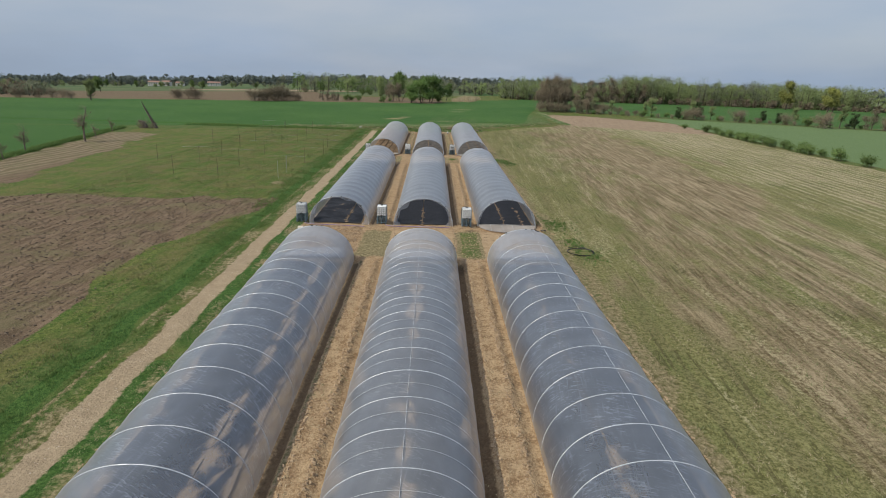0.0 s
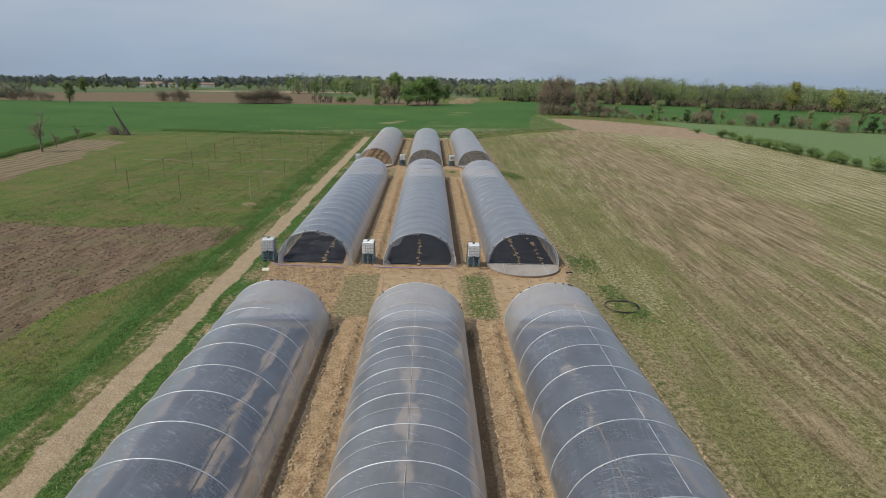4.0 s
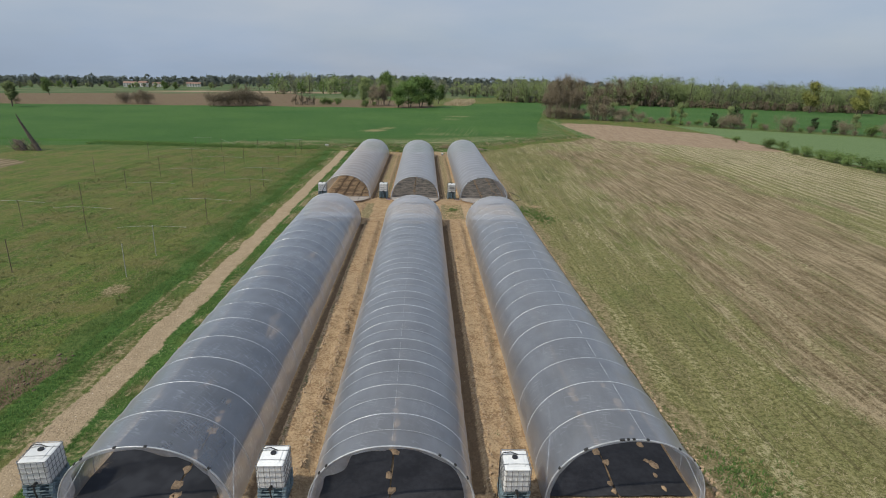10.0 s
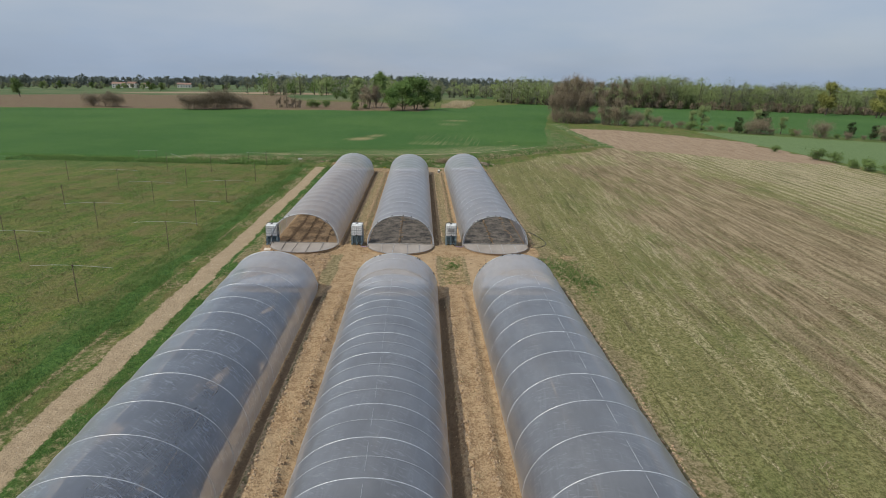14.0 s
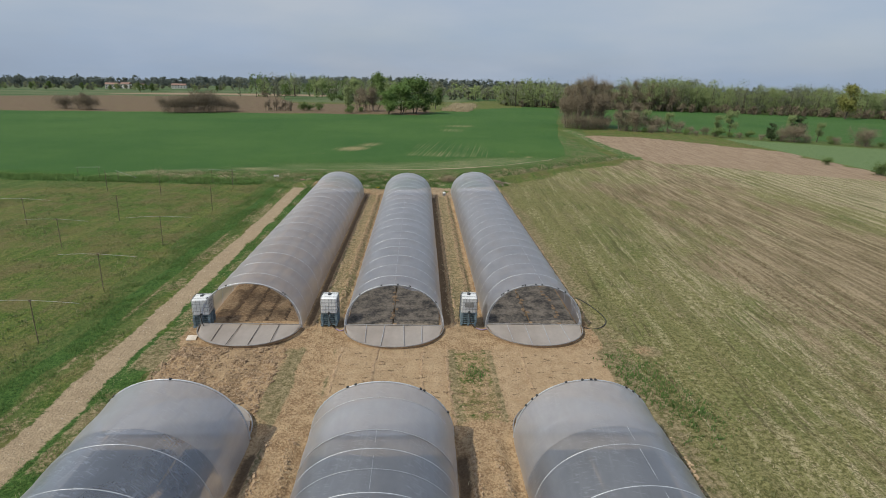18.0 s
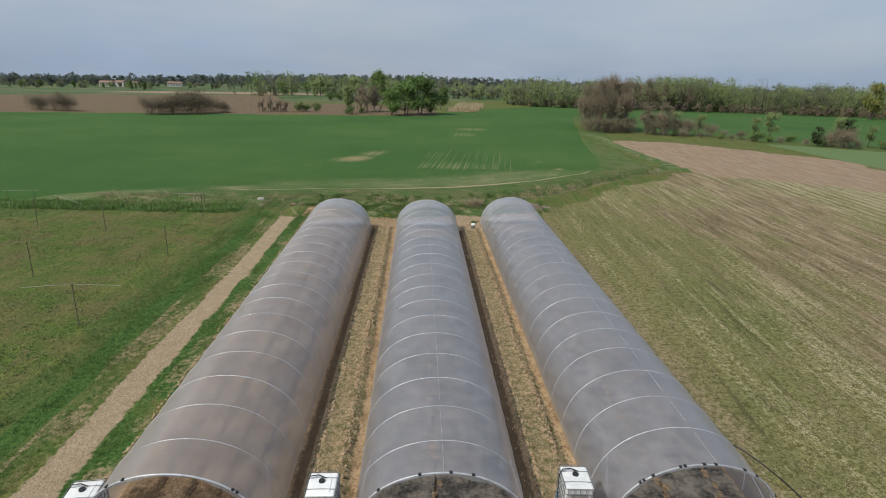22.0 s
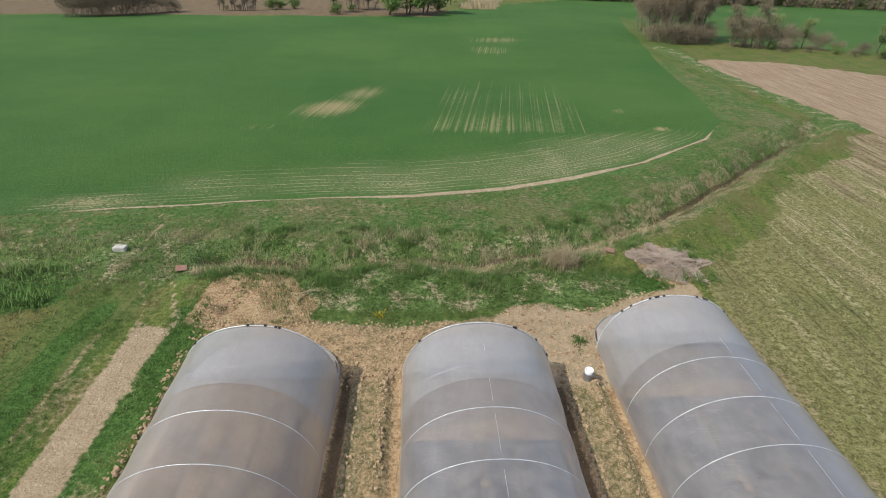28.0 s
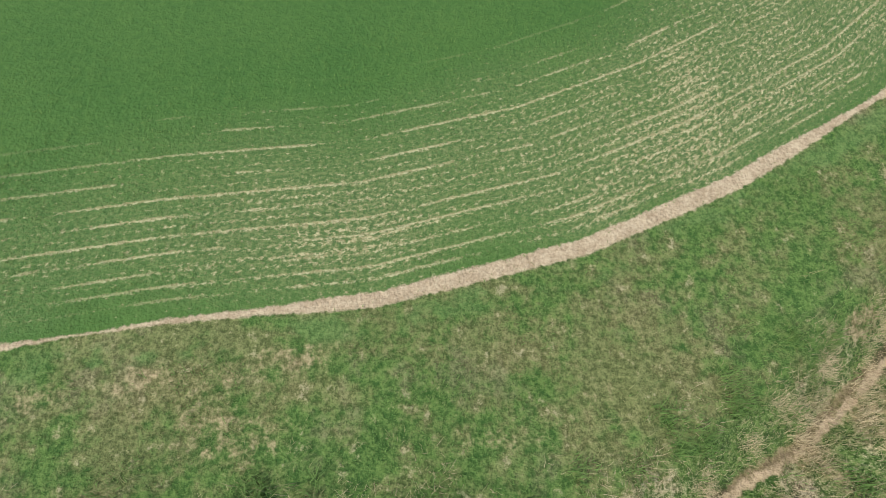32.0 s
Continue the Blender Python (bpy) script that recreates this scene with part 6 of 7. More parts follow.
# posts in the meadow, some with a long crossbar
def meadow_post(x, y, h, bar, mat, lean=0.0):
    t = thing("post", (x, y, height_at(x, y) - 0.1), "thin grey post with a long crossbar in the meadow" if bar else "thin weathered post standing in the meadow", "post", "posts in the meadow", lean)
    part("pole", tube("pole", [(0, 0, 0), (0.02, 0.01, h * 0.5), (0.05, 0.02, h + 0.1)], 0.024 if bar or mat is M_PIPE else 0.030, mat, 6), t)
    if bar:
        part("crossbar", tube("crossbar", [(-2.7, 0, h - 0.06), (-1.2, 0, h + 0.06), (0.05, 0.03, h + 0.08), (1.4, 0, h + 0.06), (2.7, 0, h)], 0.011, M_PIPE, 6), t)
        part("tie", (boxed((0.0, -0.03, h + 0.01), (0.09, 0.06, h + 0.12), 0.012), mat), t)


for x, y, bar in ((-21.8, 74.4, 0), (-21.8, 79.0, 1), (-21.4, 88.8, 1), (-20.4, 99.6, 1), (-21.1, 107.2, 1), (-21.6, 117.2, 1), (-21.9, 129.5, 0), (-30.5, 75.0, 0), (-31.0, 85.1, 1), (-30.4, 96.4, 1), (-29.8, 105.8, 1), (-29.2, 115.7, 1), (-29.3, 124.8, 0),
                  (-30.3, 135.9, 0), (-37.7, 76.9, 0), (-38.0, 86.8, 1), (-37.8, 95.7, 0), (-37.6, 104.5, 0), (-37.3, 113.0, 0), (-36.6, 122.4, 1), (-37.6, 137.8, 0), (-45.4, 88, 0), (-45.8, 112, 0), (-46.2, 128, 0), (-23.5, 141.0, 0)):
    meadow_post(x, y, 2.6, bar, M_PIPE if x > -24 and y < 80 else M_POST, 4 * math.sin(x + y))

# leaning dead trunk with its brushwood
t = thing("dead_tree", (-70.0, 134.0, height_at(-70, 134) - 0.1), "leaning dead trunk amid brushwood at the meadow corner", "dead tree")
part("trunk", tube("trunk", [(1.7, 0, -0.1), (1.1, 0.1, 1.2), (0.2, 0.2, 3.0), (-0.7, 0.2, 5.0), (-1.2, 0.2, 6.4)], [0.46, 0.38, 0.27, 0.18, 0.05], M_BARK, 8), t)
part("trunk", tube("trunk", [(-0.9, 0, -0.1), (-1.1, 0.1, 0.8), (-1.7, 0.2, 1.6), (-2.8, 0.2, 1.9)], [0.62, 0.55, 0.36, 0.06], M_BARK, 7), t)
rg = random.Random(8)
for k in range(34):
    a, l = rg.uniform(0, 6.28), rg.uniform(1.4, 3.2)
    p, r = branch(rg, (rg.uniform(-2.4, 1.4), rg.uniform(-0.7, 0.7), 0), (math.cos(a) * 0.7, math.sin(a) * 0.5, rg.uniform(0.2, 0.9)), l, 0.05, 0.3)
    part("stick", tube("stick", p, np.maximum(r, 0.012), M_TWIG, 4), t)

# small fallen bough by the ditch and two brown boards
single("bough", tube("bough", [(-9.1, 144.3, 0.1), (-9.0, 144.7, 0.3), (-8.6, 145.0, 0.32), (-8.1, 145.1, 0.2)], [0.05, 0.045, 0.035, 0.02], M_GRASS_DRY, 6), "pale bent bough lying in the grass", "bough")
for x, y, r in ((-15.9, 147.4, 20), (8.1, 149.3, -15)):
    single("board", bm_mesh("board", boxed((-0.28, -0.24, 0), (0.28, 0.24, 0.03), 0.006), M_RED_BOARD), "small reddish-brown board lying in the grass", "board").matrix_world = pose(x, y, height_at(x, y) + 0.12, 6, 4, r)

# concrete culvert where the farm way crosses the ditch
cv = thing("culvert", (-20.1, 149.5, 0.05), "short concrete culvert head where the way crosses the ditch", "culvert")
part("headwall", (boxed((-0.34, -0.22, -0.6), (0.34, 0.22, 0.2), 0.05), M_CONCRETE), cv)
b = bmesh.new()
bmesh.ops.create_cone(b, cap_ends=False, segments=20, radius1=0.50, radius2=0.50, depth=4.4, matrix=pose(2.35, -0.35, -0.90, 0, 90, 0))
bmesh.ops.create_cone(b, cap_ends=False, segments=20, radius1=0.42, radius2=0.42, depth=4.4, matrix=pose(2.35, -0.35, -0.90, 0, 90, 0))
# concrete darkened in its colour so the mouth reads as a shaded hole
part("pipe", (b, simple("shaded_concrete", (0.06, 0.055, 0.05), (0.14, 0.13, 0.115), 3, 0.7)), cv, "concrete pipe coloured dark for the shade in its mouth")

# water and mud at the bottom of the ditch
xs = np.arange(-16.2, -10.0, 0.3)
yl = ditch_line(xs)
wig = 0.18 * (smooth_noise(xs, xs * 0, 1.7, 61) - 0.5)
wide = 0.02 + (0.34 + 0.3 * smooth_noise(xs, xs * 0, 1.3, 62)) * ramp(-xs, 10.5, 13.5)
V = np.vstack((np.column_stack((xs, yl + wig - wide, np.full(len(xs), -0.93))), np.column_stack((xs, yl + wig + wide, np.full(len(xs), -0.93)))))
n = len(xs)
i = np.arange(n - 1)
tagged(new("water", mesh_from("water", V, np.column_stack((i, i + 1, i + n + 1, i + n)), M_WATER)), "still dark water in the bottom of the ditch", "water", kind="structure")

# ---- far houses ----
M_WALL = simple("house_wall", (0.62, 0.58, 0.52), (0.78, 0.75, 0.70), 0.5, 0.85)
M_ROOF = simple("house_roof", (0.22, 0.13, 0.10), (0.32, 0.21, 0.17), 0.8, 0.85)
M_PANE = simple("window_dark", (0.02, 0.02, 0.025), (0.05, 0.05, 0.06), 0.5, 0.3)


def house(x, y, w, d, h, turn):
    t = thing("farmhouse", (x, y, height_at(x, y)), "far white farmhouse with a low red tiled roof", "house", "far farmhouses", turn)
    part("wall", (boxed((-w / 2, -d / 2, -0.3), (w / 2, d / 2, h)), M_WALL), t)
    o = 0.5
    V = [(-w / 2 - o, -d / 2 - o, h - 0.1), (w / 2 + o, -d / 2 - o, h - 0.1), (w / 2 + o, d / 2 + o, h - 0.1), (-w / 2 - o, d / 2 + o, h - 0.1), (-w / 2 - o, 0, h + d * 0.27), (w / 2 + o, 0, h + d * 0.27)]
    me = bpy.data.meshes.new("roof")
    me.from_pydata(V, [], [(0, 1, 5, 4), (2, 3, 4, 5), (0, 4, 3), (1, 2, 5), (0, 3, 2, 1)])
    me.materials.append(M_ROOF)
    part("roof", me, t)
    for k in range(int(w // 4)):
        for z in ((1.0,) if h < 4.5 else (1.0, 3.8)):
            wx = -w / 2 + 2 + k * 4
            part("window", (boxed((wx - 0.6, -d / 2 - 0.06, z), (wx + 0.6, -d / 2 + 0.05, z + 1.5)), M_PANE), t)


HOUSES = ((-470, 935, 18, 9, 6.2, 8), (-452, 940, 13, 9, 6.6, -4), (-425, 930, 12, 8, 5.2, 3), (-372, 940, 20, 9, 5.0, 10))
for x, y, w, d, h, r in HOUSES:
    house(x, y, w, d, h, r)


# ---- grass, reeds, stalks and clods ----
def scatter(n, xs, ys, seed):
    r = np.random.RandomState(seed)
    return r.uniform(*xs, n), r.uniform(*ys, n), r


def blades(name, x, y, r, per, height, width, mat, label, spread=0.10, lean=0.5, z=None):
    """Tufts of bent grass blades at the given places, joined."""
    n = len(x)
    if n == 0:
        return
    z0 = ground_height(x, y) if z is None else z
    X, Y, Z = (np.repeat(v, per) for v in (x, y, z0))
    m = n * per
    X, Y = X + r.normal(0, spread, m), Y + r.normal(0, spread, m)
    a = r.uniform(0, 2 * np.pi, m)
    h = height * r.uniform(0.5, 1.25, m) * np.repeat(r.uniform(0.6, 1.3, n), per)
    ln = lean * h * r.uniform(0.3, 1.2, m)
    w = width * r.uniform(0.6, 1.3, m)
    dx, dy, px, py = np.cos(a), np.sin(a), -np.sin(a), np.cos(a)
    base = np.column_stack((X, Y, Z - 0.03))
    side = np.column_stack((px * w, py * w, np.zeros(m)))
    midp = base + np.column_stack((dx * ln * 0.35, dy * ln * 0.35, h * 0.65))
    tip = base + np.column_stack((dx * ln, dy * ln, h))
    V = np.stack((base - side, base + side, midp + side * 0.75, midp - side * 0.75, tip), 1).reshape(-1, 3)
    k = np.arange(m)[:, None] * 5
    F = np.vstack((k + np.array((0, 1, 2)), k + np.array((0, 2, 3)), k + np.array((3, 2, 4))))
    tagged(new(name, mesh_from(name, V, F, mat)), label, "grass", kind="stuff")


def keep(x, y, chance, r):
    k = r.uniform(0, 1, len(x)) < chance
    return x[k], y[k]


# banks of the ditch
x, y, r = scatter(60000, (-40, 42), (143, 188), 101)
d = y - ditch_line(x)
patch = smooth_noise(x, y, 1.6, 70)
g = np.exp(-((d + 0.4) / 2.6) ** 2)
xa, ya = keep(x, y, 0.6 * g * (patch > 0.48) * (np.abs(d) > 0.45), r)
blades("bank_grass", xa, ya, r, 6, 0.27, 0.012, M_GRASS, "long green grass on the banks of the ditch", 0.14, 0.8)
xa, ya = keep(x, y, g * (patch < 0.55) * (smooth_noise(x, y, 0.9, 69) > 0.35) * (np.abs(d) > 0.42), r)
blades("bank_grass", xa, ya, r, 6, 0.40, 0.010, M_GRASS_DULL, "tangled dull grass on the banks of the ditch", 0.16, 1.0)
x, y, r = scatter(60000, (-40, 42), (143, 188), 102)
d = y - ditch_line(x)
g = np.exp(-((np.abs(d) - 1.1) / 1.3) ** 2) * 1.4 * ramp(smooth_noise(x, y, 1.5, 71), 0.45, 0.75)
xa, ya = keep(x, y, g, r)
k = np.abs(ya - ditch_line(xa)) > 0.45
xa, ya = xa[k], ya[k]
blades("dead_stalks", xa, ya, r, 8, 0.34, 0.0055, M_GRASS_DRY, "dead straw-coloured stalks along the ditch", 0.18, 1.1)
rt = np.random.RandomState(77)
tx = np.concatenate((rt.uniform(-15, 12, 90), rt.uniform(8.5, 13.5, 14)))
ty = np.concatenate((ditch_line(tx[:90]) + rt.choice((-1, 1), 90) * rt.uniform(1.0, 3.2, 90), rt.uniform(146, 150.5, 14)))
cl = np.repeat(np.arange(len(tx)), 16)
blades("tussocks", tx[cl] + rt.normal(0, 0.22, len(cl)), ty[cl] + rt.normal(0, 0.22, len(cl)), rt, 6, 0.38, 0.012, M_GRASS, "fresh green tussocks beside the ditch", 0.08, 0.9)
rt = np.random.RandomState(78)
tx = rt.uniform(-15, 16, 60)
ty = ditch_line(tx) + rt.choice((-1, 1), 60) * np.abs(rt.normal(0.9, 0.9, 60))
cl = np.repeat(np.arange(60), 22)
blades("dead_tussocks", tx[cl] + rt.normal(0, 0.28, len(cl)), ty[cl] + rt.normal(0, 0.22, len(cl)), rt, 10, 0.34, 0.005, M_GRASS_DRY, "bleached dead tussocks beside the ditch", 0.10, 1.0)
# clump of dry reeds
xa, ya = 4.8 + r.normal(0, 0.45, 90), 148.1 + r.normal(0, 0.42, 90)
blades("reeds", xa, ya, r, 16, 0.85, 0.010, M_GRASS_DRY, "clump of dry pale reeds beside the ditch", 0.28, 0.8)
# grass strip behind the tunnels
x, y, r = scatter(14000, (-14, 11), (141.5, 148.5), 103)
g = ramp(y + 1.2 * (smooth_noise(x, y, 1.2, 72) - 0.5) - dirt_edge(x), -0.1, 0.4) * (np.hypot(x + 13.2, y - 144) > 2.3) * (smooth_noise(x, y, 1.3, 68) > 0.38)
xa, ya = keep(x, y, g * 0.4, r)
blades("rough_grass", xa, ya, r, 6, 0.20, 0.012, M_GRASS_FRESH, "rough green grass behind the tunnels", 0.13, 0.9)
# headland between ditch and corn
x, y, r = scatter(40000, (-45, 34), (146, 184), 104)
d = edge_distance(x, y)
g = band(d, -7.5, -0.3, 0.6) * (y - ditch_line(x) > 1.8)
xa, ya = keep(x, y, g * 0.8 * ramp(smooth_noise(x, y, 1.7, 73), 0.35, 0.75), r)
blades("headland_grass", xa, ya, r, 5, 0.13, 0.010, M_GRASS_OLIVE, "short olive grass on the headland of the corn", 0.16, 1.2)
x, y, r = scatter(26000, (-45, 34), (146, 184), 105)
d = edge_distance(x, y)
xa, ya = keep(x, y, band(d, -7.5, -0.3, 0.6) * (y - ditch_line(x) > 1.8) * ramp(smooth_noise(x, y, 1.4, 74), 0.52, 0.75), r)
blades("headland_grass", xa, ya, r, 5, 0.16, 0.012, M_GRASS, "green grass on the headland of the corn", 0.16, 1.0)
# young corn in drilled rows next to the headland
x, y, r = scatter(60000, (-30, 34), (155, 184), 106)
d = edge_distance(x, y)
g = band(d, 0.4, 11, 0.3) * (1 - ramp(d, 6, 12) * 0.6)
g = g * ramp(np.cos(d * 2 * np.pi / 0.36), -0.2, 0.7) * (0.25 + 0.75 * smooth_noise(x, y, 2.2, 75))
xa, ya = keep(x, y, g, r)
blades("young_corn", xa, ya, r, 4, 0.13, 0.010, M_GRASS, "young green corn in drilled rows", 0.05, 0.7)
# verge of the track
x, y, r = scatter(15000, (-21.2, -16.2), (12, 150), 107)
xa, ya = keep(x, y, band(x + 0.8 * (smooth_noise(x, y, 2, 76) - 0.5), -20.3, -16.5, 0.4) * (0.25 + 0.75 * (smooth_noise(x, y, 1.5, 77) > 0.42)), r)
blades("verge_grass", xa, ya, r, 6, 0.17, 0.013, M_GRASS_FRESH, "thick green grass on the verge of the track", 0.15, 0.8)
x, y, r = scatter(9000, (-14.5, -12.5), (12, 145), 108)
xa, ya = keep(x, y, (smooth_noise(x, y, 1.6, 78) > 0.5) * 0.9 * (1 - 0.7 * np.maximum(band(y, 48, 53, 1), band(y, 98, 103, 1))), r)
blades("verge_grass", xa, ya, r, 6, 0.12, 0.014, M_GRASS_FRESH, "short green grass between track and tunnel", 0.13, 0.9)
xa, ya = keep(x, y, (smooth_noise(x, y, 1.1, 79) > 0.55) * 0.7, r)
blades("withered_grass", xa, ya, r, 5, 0.08, 0.008, M_GRASS_DRY, "withered grass between track and tunnel", 0.18, 1.2)
# meadow on the left
x, y, r = scatter(13000, (-46, -19.5), (20, 146), 109)
xa, ya = keep(x, y, (1 - plough_mask(x, y)) * (0.2 + 0.8 * (smooth_noise(x, y, 3, 80) > 0.45)), r)
blades("meadow_grass", xa, ya, r, 5, 0.14, 0.030, M_GRASS_DULL, "short uneven grass of the meadow", 0.25, 1.0)
# stubble and weeds on the right
x, y, r = scatter(20000, (11.2, 34), (14, 152), 110)
sw = smooth_noise(x - 0.07 * y, y * 0.12, 0.9, 81)
ok = (ditch_line(x) - y > 3.5)
xa, ya = keep(x, y, ok * (sw > 0.5) * 0.9, r)
blades("stubble", xa, ya, r, 5, 0.09, 0.022, M_GRASS_DRY, "cut straw lying in swaths on the stubble field", 0.20, 2.2)
xa, ya = keep(x, y, ok * (sw < 0.5) * 0.7, r)
blades("weeds", xa, ya, r, 5, 0.12, 0.026, M_GRASS_DULL, "low weeds among the stubble", 0.2, 1.2)
for k, (gx, gy, rr) in enumerate(((13.2, 53.6, 1.5), (13.6, 47.6, 1.0), (12.6, 96.6, 1.4), (13.4, 93.4, 1.4), (14.2, 43.5, 1.2), (4.2, 141.4, 0.35), (3.8, 96.5, 0.4), (-13.6, 143.0, 0.8), (-12.0, 146.3, 0.7))):
    n = int(90 * rr * rr) + 20
    rk = np.random.RandomState(200 + k)
    blades("grass_patch", gx + rk.normal(0, rr * 0.6, n), gy + rk.normal(0, rr * 0.9, n), rk, 6, 0.16, 0.024, M_GRASS, "fresh green patch of grass", 0.1, 0.8)
# thin withered grass along the paths between the tunnels
for k, (xa0, xa1) in enumerate(((-5.5, -4.0), (2.7, 4.6))):
    x, y, r = scatter(5200, (xa0, xa1), (14, 143), 120 + k)
    xa, ya = keep(x, y, (0.35 + 0.5 * (smooth_noise(x, y, 0.9, 82) > 0.5)) * (0.3 + 0.7 * ramp(y, 98, 104)), r)
    blades("withered_grass", xa, ya, r, 4, 0.08, 0.016, M_GRASS_DRY, "withered grass on the path between tunnels", 0.15, 1.6)
    xa, ya = keep(x, y, 0.6 * (smooth_noise(x, y, 1.7, 83) > 0.62) * (0.15 + 0.85 * ramp(y, 98, 104)) * (1 - np.maximum(band(y, 41, 53, 0.5), band(y, 91, 102.5, 0.5))), r)
    blades("weeds", xa, ya, r, 4, 0.08, 0.02, M_GRASS_DULL, "low weeds on the path between tunnels", 0.1, 1.2)
x, y, r = scatter(1500, (-46, -20.5), (20, 146), 111)
xa, ya = keep(x, y, (1 - plough_mask(x, y)) * (smooth_noise(x, y, 6, 86) > 0.4), r)
blades("tussocks", np.repeat(xa, 5) + r.normal(0, 0.14, len(xa) * 5), np.repeat(ya, 5) + r.normal(0, 0.14, len(xa) * 5), r, 4, 0.13, 0.02, M_GRASS_OLIVE, "small tussocks dotted over the meadow", 0.06, 0.9)
# rough grass along the far boundary of the strips
y, q, r = scatter(3200, (56, 134), (-0.9, 0.9), 112)
blades("boundary_grass", -71.2 - 0.16 * (y - 100) + q, y, r, 5, 0.5, 0.05, M_GRASS, "rank dark grass along the boundary of the strips", 0.2, 0.6)
# rank grass where the meadow meets the ditch, with leaning rails
x, y, r = scatter(5200, (-66, -21), (143.6, 148.2), 113)
xa, ya = keep(x, y, 0.2 + 0.8 * (smooth_noise(x, y, 1.8, 87) > 0.42), r)
blades("boundary_grass", xa, ya, r, 5, 0.4, 0.03, M_GRASS, "rank green grass where the meadow meets the ditch", 0.2, 0.7)
for x, y, l, up, tilt in ((-26.0, 144.6, 1.8, 1.7, 0.0), (-38.5, 144.0, 1.3, 1.0, -0.45), (-44.0, 145.2, 1.8, 1.6, 0.05)):
    rail = thing("rail", (x, y, height_at(x, y)), "pale wooden rail on two thin posts at the meadow edge", "rail", "rails at the meadow edge")
    part("bar", tube("bar", [(-l, 0, up - tilt), (0, 0, up), (l, 0, up + tilt)], 0.018, M_PIPE, 6), rail)
    for s in (-0.8, 0.75):
        part("stake", tube("stake", [(s * l, 0, -0.1), (s * l, 0.02, up * 0.5), (s * l + 0.03, 0, up + s * tilt + 0.06)], 0.022, M_POST, 6), rail)
# pale reeds beyond the corn
x, y, r = scatter(2600, (6, 34), (316, 374), 114)
xa, ya = keep(x, y, band(x - 0.16 * (y - 300), 9, 19, 2), r)
blades("reeds", xa, ya, r, 6, 1.7, 0.10, M_GRASS_DRY, "pale dry reeds beyond the corn", 0.5, 0.4)
# yellow flowering weed
yf = np.random.RandomState(300)
blades("flowering_weed", -5.0 + yf.normal(0, 0.10, 14), 143.35 + yf.normal(0, 0.10, 14), yf, 3, 0.22, 0.018, M_FLOWER, "small weed with bright yellow flowers", 0.06, 0.6)


def lumps(name, x, y, size, r, mat, label, flat=0.55):
    """Rough clods of earth, each an uneven eight-cornered lump."""
    n = len(x)
    corner = np.array([(sx, sy, sz) for sz in (-1, 1) for sy in (-1, 1) for sx in (-1, 1)], float) * np.array((1, 1, flat))
    corner[4:, :2] *= 0.6
    s = size * r.uniform(0.4, 1.3, (n, 1, 1))
    a = r.uniform(0, 6.28, n)
    C = corner[None] * s * r.uniform(0.6, 1.35, (n, 8, 3))
    X = C[..., 0] * np.cos(a)[:, None] - C[..., 1] * np.sin(a)[:, None] + x[:, None]
    Y = C[..., 0] * np.sin(a)[:, None] + C[..., 1] * np.cos(a)[:, None] + y[:, None]
    Z = C[..., 2] + ground_height(x, y)[:, None]
    V = np.stack((X, Y, Z), -1).reshape(-1, 3)
    q = np.array(((0, 1, 5, 4), (1, 3, 7, 5), (3, 2, 6, 7), (2, 0, 4, 6), (4, 5, 7, 6)))
    F = (np.arange(n)[:, None, None] * 8 + q[None]).reshape(-1, 4)
    tagged(new(name, mesh_from(name, V, F, mat)), label, "earth", kind="stuff")


for ya0, yb0, seed in ((42.0, 51.3, 130), (92.0, 99.3, 131)):
    x, y, r = scatter(4600, (-12.8, -6.6), (ya0, yb0), seed)
    xa, ya = keep(x, y, 0.3 + 0.7 * (smooth_noise(x, y, 0.8, 84) > 0.5), r)
    lumps("clods", xa, ya, 0.058, r, M_SOIL_CLOD, "tan clods on roughly dug earth")
    xa, ya = keep(xa, ya, 0.22 * np.ones(len(xa)), r)
    lumps("clods", xa + 0.1, ya + 0.1, 0.085, r, M_CRUMBLED, "dark clods on roughly dug earth")
    x, y, r = scatter(900, (-3.7, 11.0), (ya0, yb0), seed + 5)
    lumps("clods", x, y, 0.05, r, M_SOIL_CLOD, "small clods on raked earth", 0.4)
x, y, r = scatter(3800, (-13.5, 11.8), (138.5, 147.0), 132)
xa, ya = keep(x, y, (y < dirt_edge(x)) | (np.hypot(x + 12.6, y - 144.4) < 2.2) & (smooth_noise(x, y, 0.9, 57) > 0.45), r)
lumps("clods", xa, ya, 0.06, r, M_SOIL_CLOD, "clods of dry earth behind the tunnels")
xa, ya = keep(xa, ya, 0.30 * (1 - 0.6 * ramp(xa, -2, 4)), r)
lumps("clods", xa + 0.2, ya + 0.1, 0.085, r, M_CRUMBLED, "dark clods of earth behind the tunnels")
# footprints: dark-coloured crumbs stand in for the shade in the dents
for ya0, yb0, seed in ((42.0, 51.0, 190), (92.0, 99.0, 191)):
    x, y, r = scatter(130, (-3.4, 10.5), (ya0, yb0), seed)
    xa = np.repeat(x, 5) + np.tile(np.array((-0.13, -0.06, 0.0, 0.07, 0.14)), len(x))
    ya = np.repeat(y, 5) + r.normal(0, 0.03, len(x) * 5)
    lumps("scuffs", xa, ya, 0.05, r, simple("dent_shade", (0.10, 0.066, 0.038), (0.20, 0.135, 0.08), 4, 0.95), "footprint scuffs, coloured dark for the shade in their dents", 0.25)
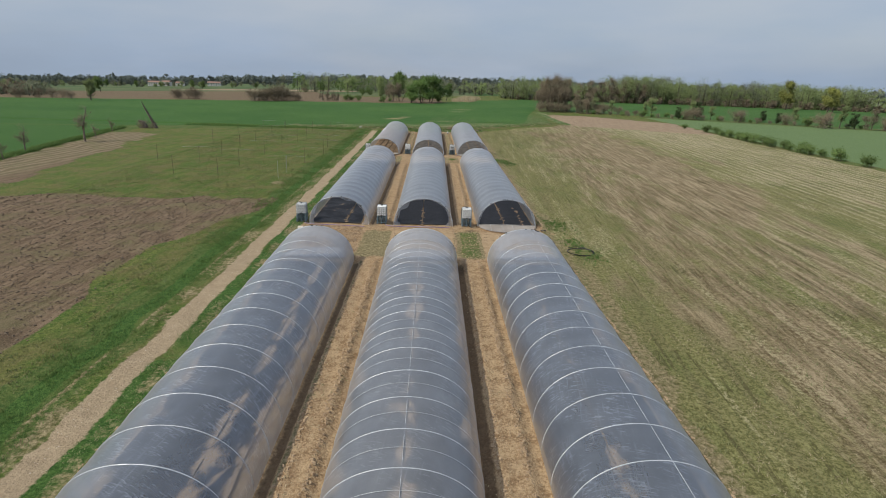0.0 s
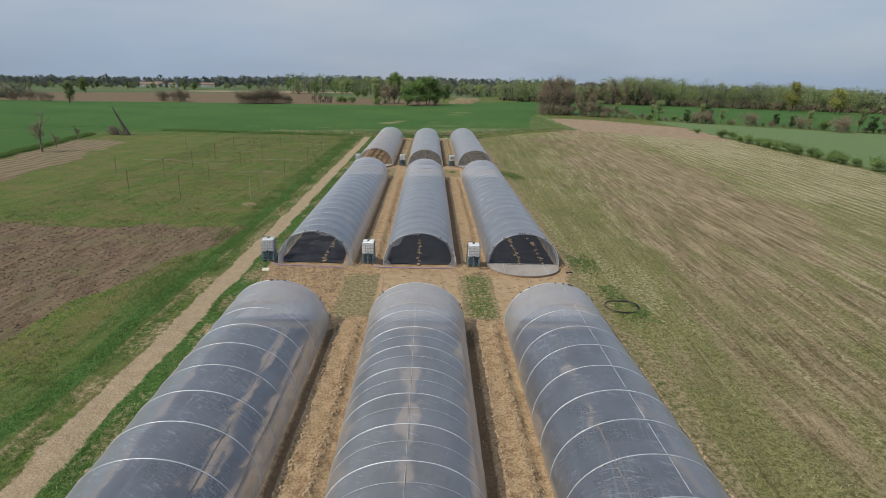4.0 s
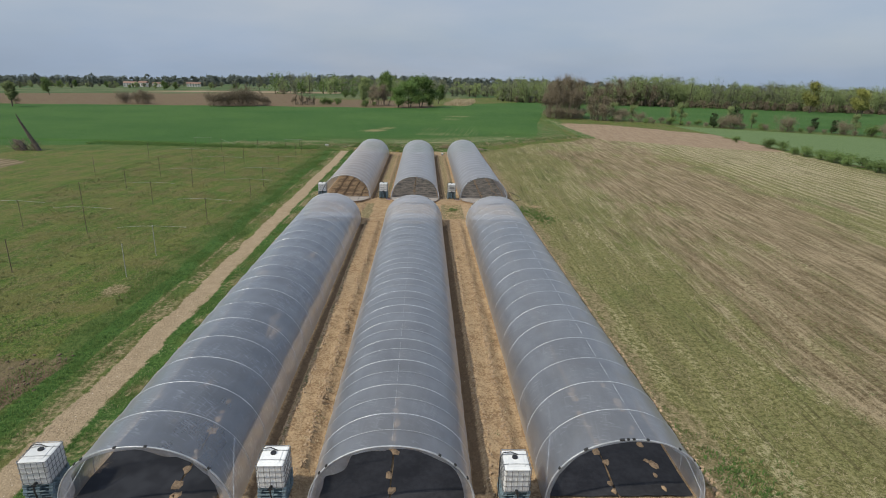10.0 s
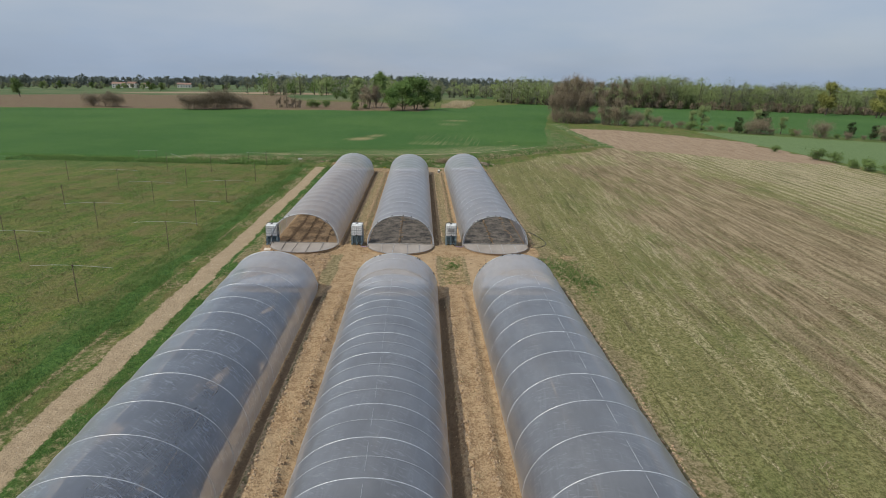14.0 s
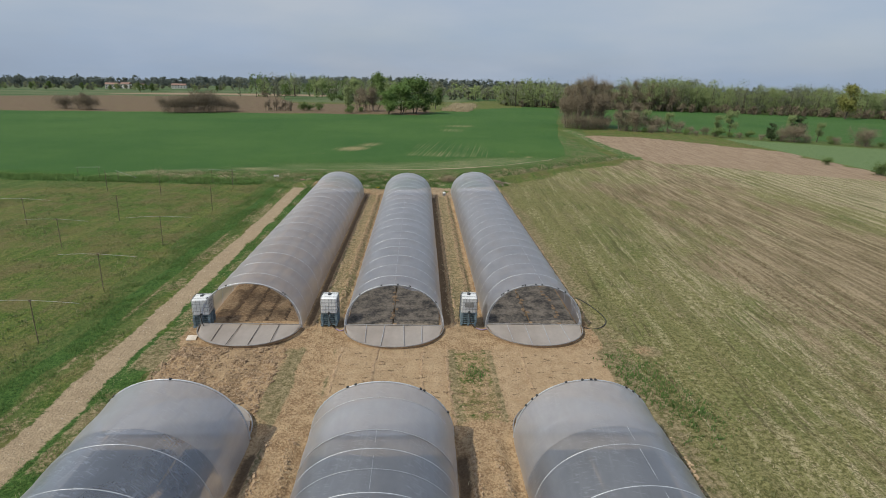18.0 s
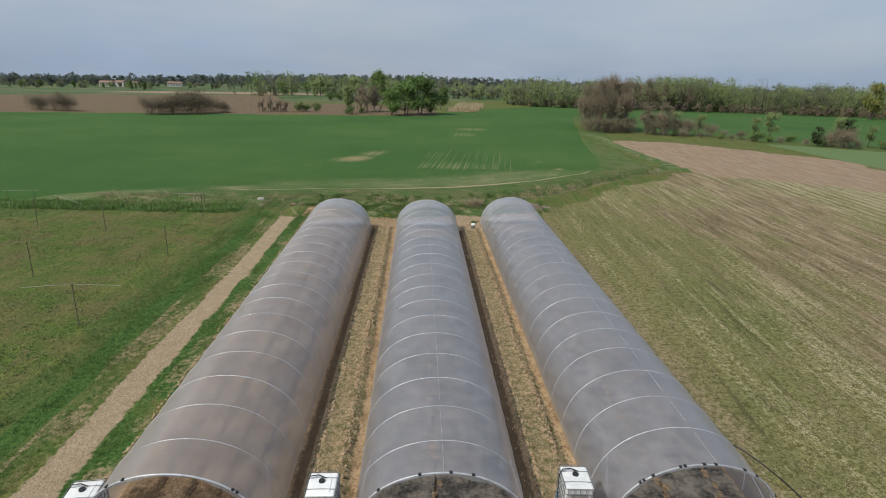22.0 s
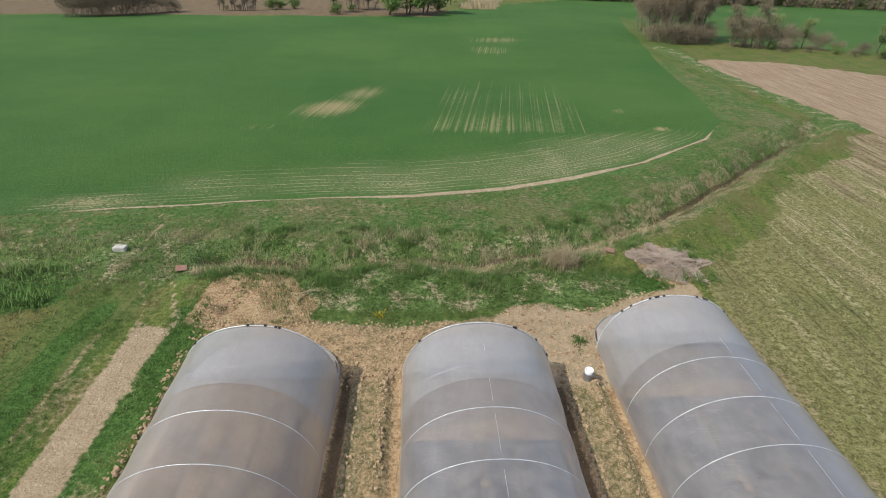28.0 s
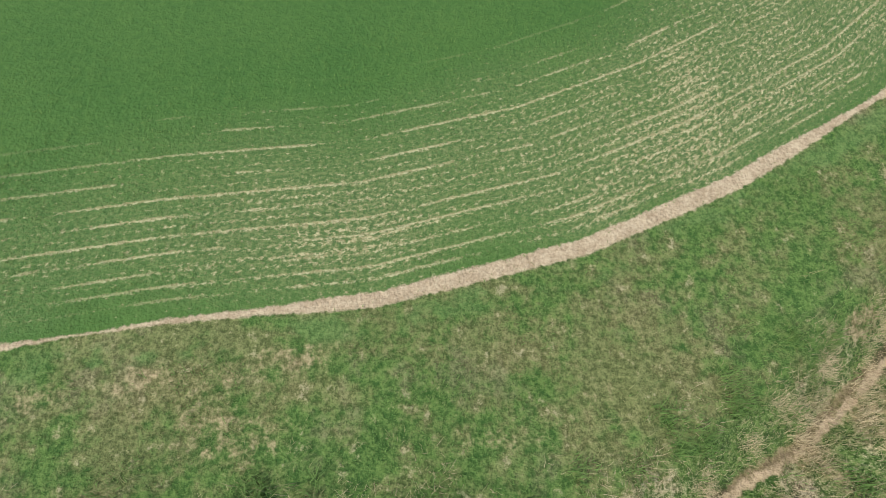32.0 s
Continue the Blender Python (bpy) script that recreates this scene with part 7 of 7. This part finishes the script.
# lips of earth along the tunnel feet
for c in CENTRES:
    for s in (-1, 1):
        x, y, r = scatter(1500, (-0.16, 0.16), (5, 140), int(140 + c + s * 3))
        k = ((y < 41.5) | ((y > 52.5) & (y < 91.4)) | (y > 102))
        x, y = x[k], y[k]
        lumps("earth_lip", c + s * (HALF + 0.80 + 0.25 * (smooth_noise(x * 0 + c, y, 1.3, 85) - 0.5)) + x, y, 0.062, r, M_SOIL_CLOD, "lip of earth heaped along the foot of a tunnel")
# damp furrows down the bare tunnel
M_DAMP = simple("damp_furrow", (0.075, 0.048, 0.028), (0.16, 0.105, 0.062), 4, 0.95)
for fx in (-1.7, -0.6, 0.55, 1.7):
    x, y, r = scatter(520, (-0.09, 0.09), (102.6, 137), int(400 + fx * 10))
    lumps("furrow", CENTRES[0] + fx + x + 0.08 * np.sin(y * 0.5 + fx), y, 0.07, r, M_DAMP, "dark damp furrow of crumbled earth", 0.5)
# raked seams across the yards
for ya0, yb0 in ((41.8, 51.2), (91.6, 99.2)):
    for cx in (-12.3, -10.6, -3.55, -1.55, 1.0, 2.35, 6.6):
        x, y, r = scatter(150, (-0.05, 0.05), (ya0, yb0), int(160 + cx * 3 + ya0))
        lumps("earth_seam", cx + x + 0.1 * np.sin(y * 0.7), y, 0.065, r, M_SOIL_CLOD, "low seam of earth raked across the yard")
# stones of the track
x, y, r = scatter(900, (-15.85, -14.55), (12, 143), 170)
lumps("gravel", x, y, 0.020, r, M_SLAB, "pale gravel scattered on the track", 0.6)
# clods of the ploughed land
x, y, r = scatter(9000, (-50, -18), (16, 64), 171)
xa, ya = keep(x, y, plough_mask(x, y), r)
lumps("clods", xa, ya, 0.085, r, simple("plough_clod", (0.095, 0.066, 0.043), (0.215, 0.160, 0.108), 3, 0.95, 0, 0.4, 0.02), "brown clods on ploughed land")
# heap of wood chips
rk = np.random.RandomState(180)
n = 5200
rad = 1.75 * np.sqrt(rk.uniform(0, 1, n))
ang = rk.uniform(0, 6.28, n)
ragged = 1 + 0.16 * np.sin(7 * ang + 1) + 0.12 * np.sin(11 * ang) + 0.06 * np.sin(19 * ang)
hx = 11.3 + rad * ragged * np.cos(ang) * (1.15 + 0.2 * np.sin(3 * ang))
hy = 148.2 + rad * ragged * np.sin(ang) * (1.1 + 0.2 * np.cos(2 * ang))
hz = 0.34 * np.exp(-(rad / 1.15) ** 2) + ground_height(hx, hy) + 0.02
blades("wood_chip_heap", hx, hy, rk, 2, 0.06, 0.042, M_CHIP, "flat heap of pale wood chips by the field corner", 0.05, 3.0, hz)
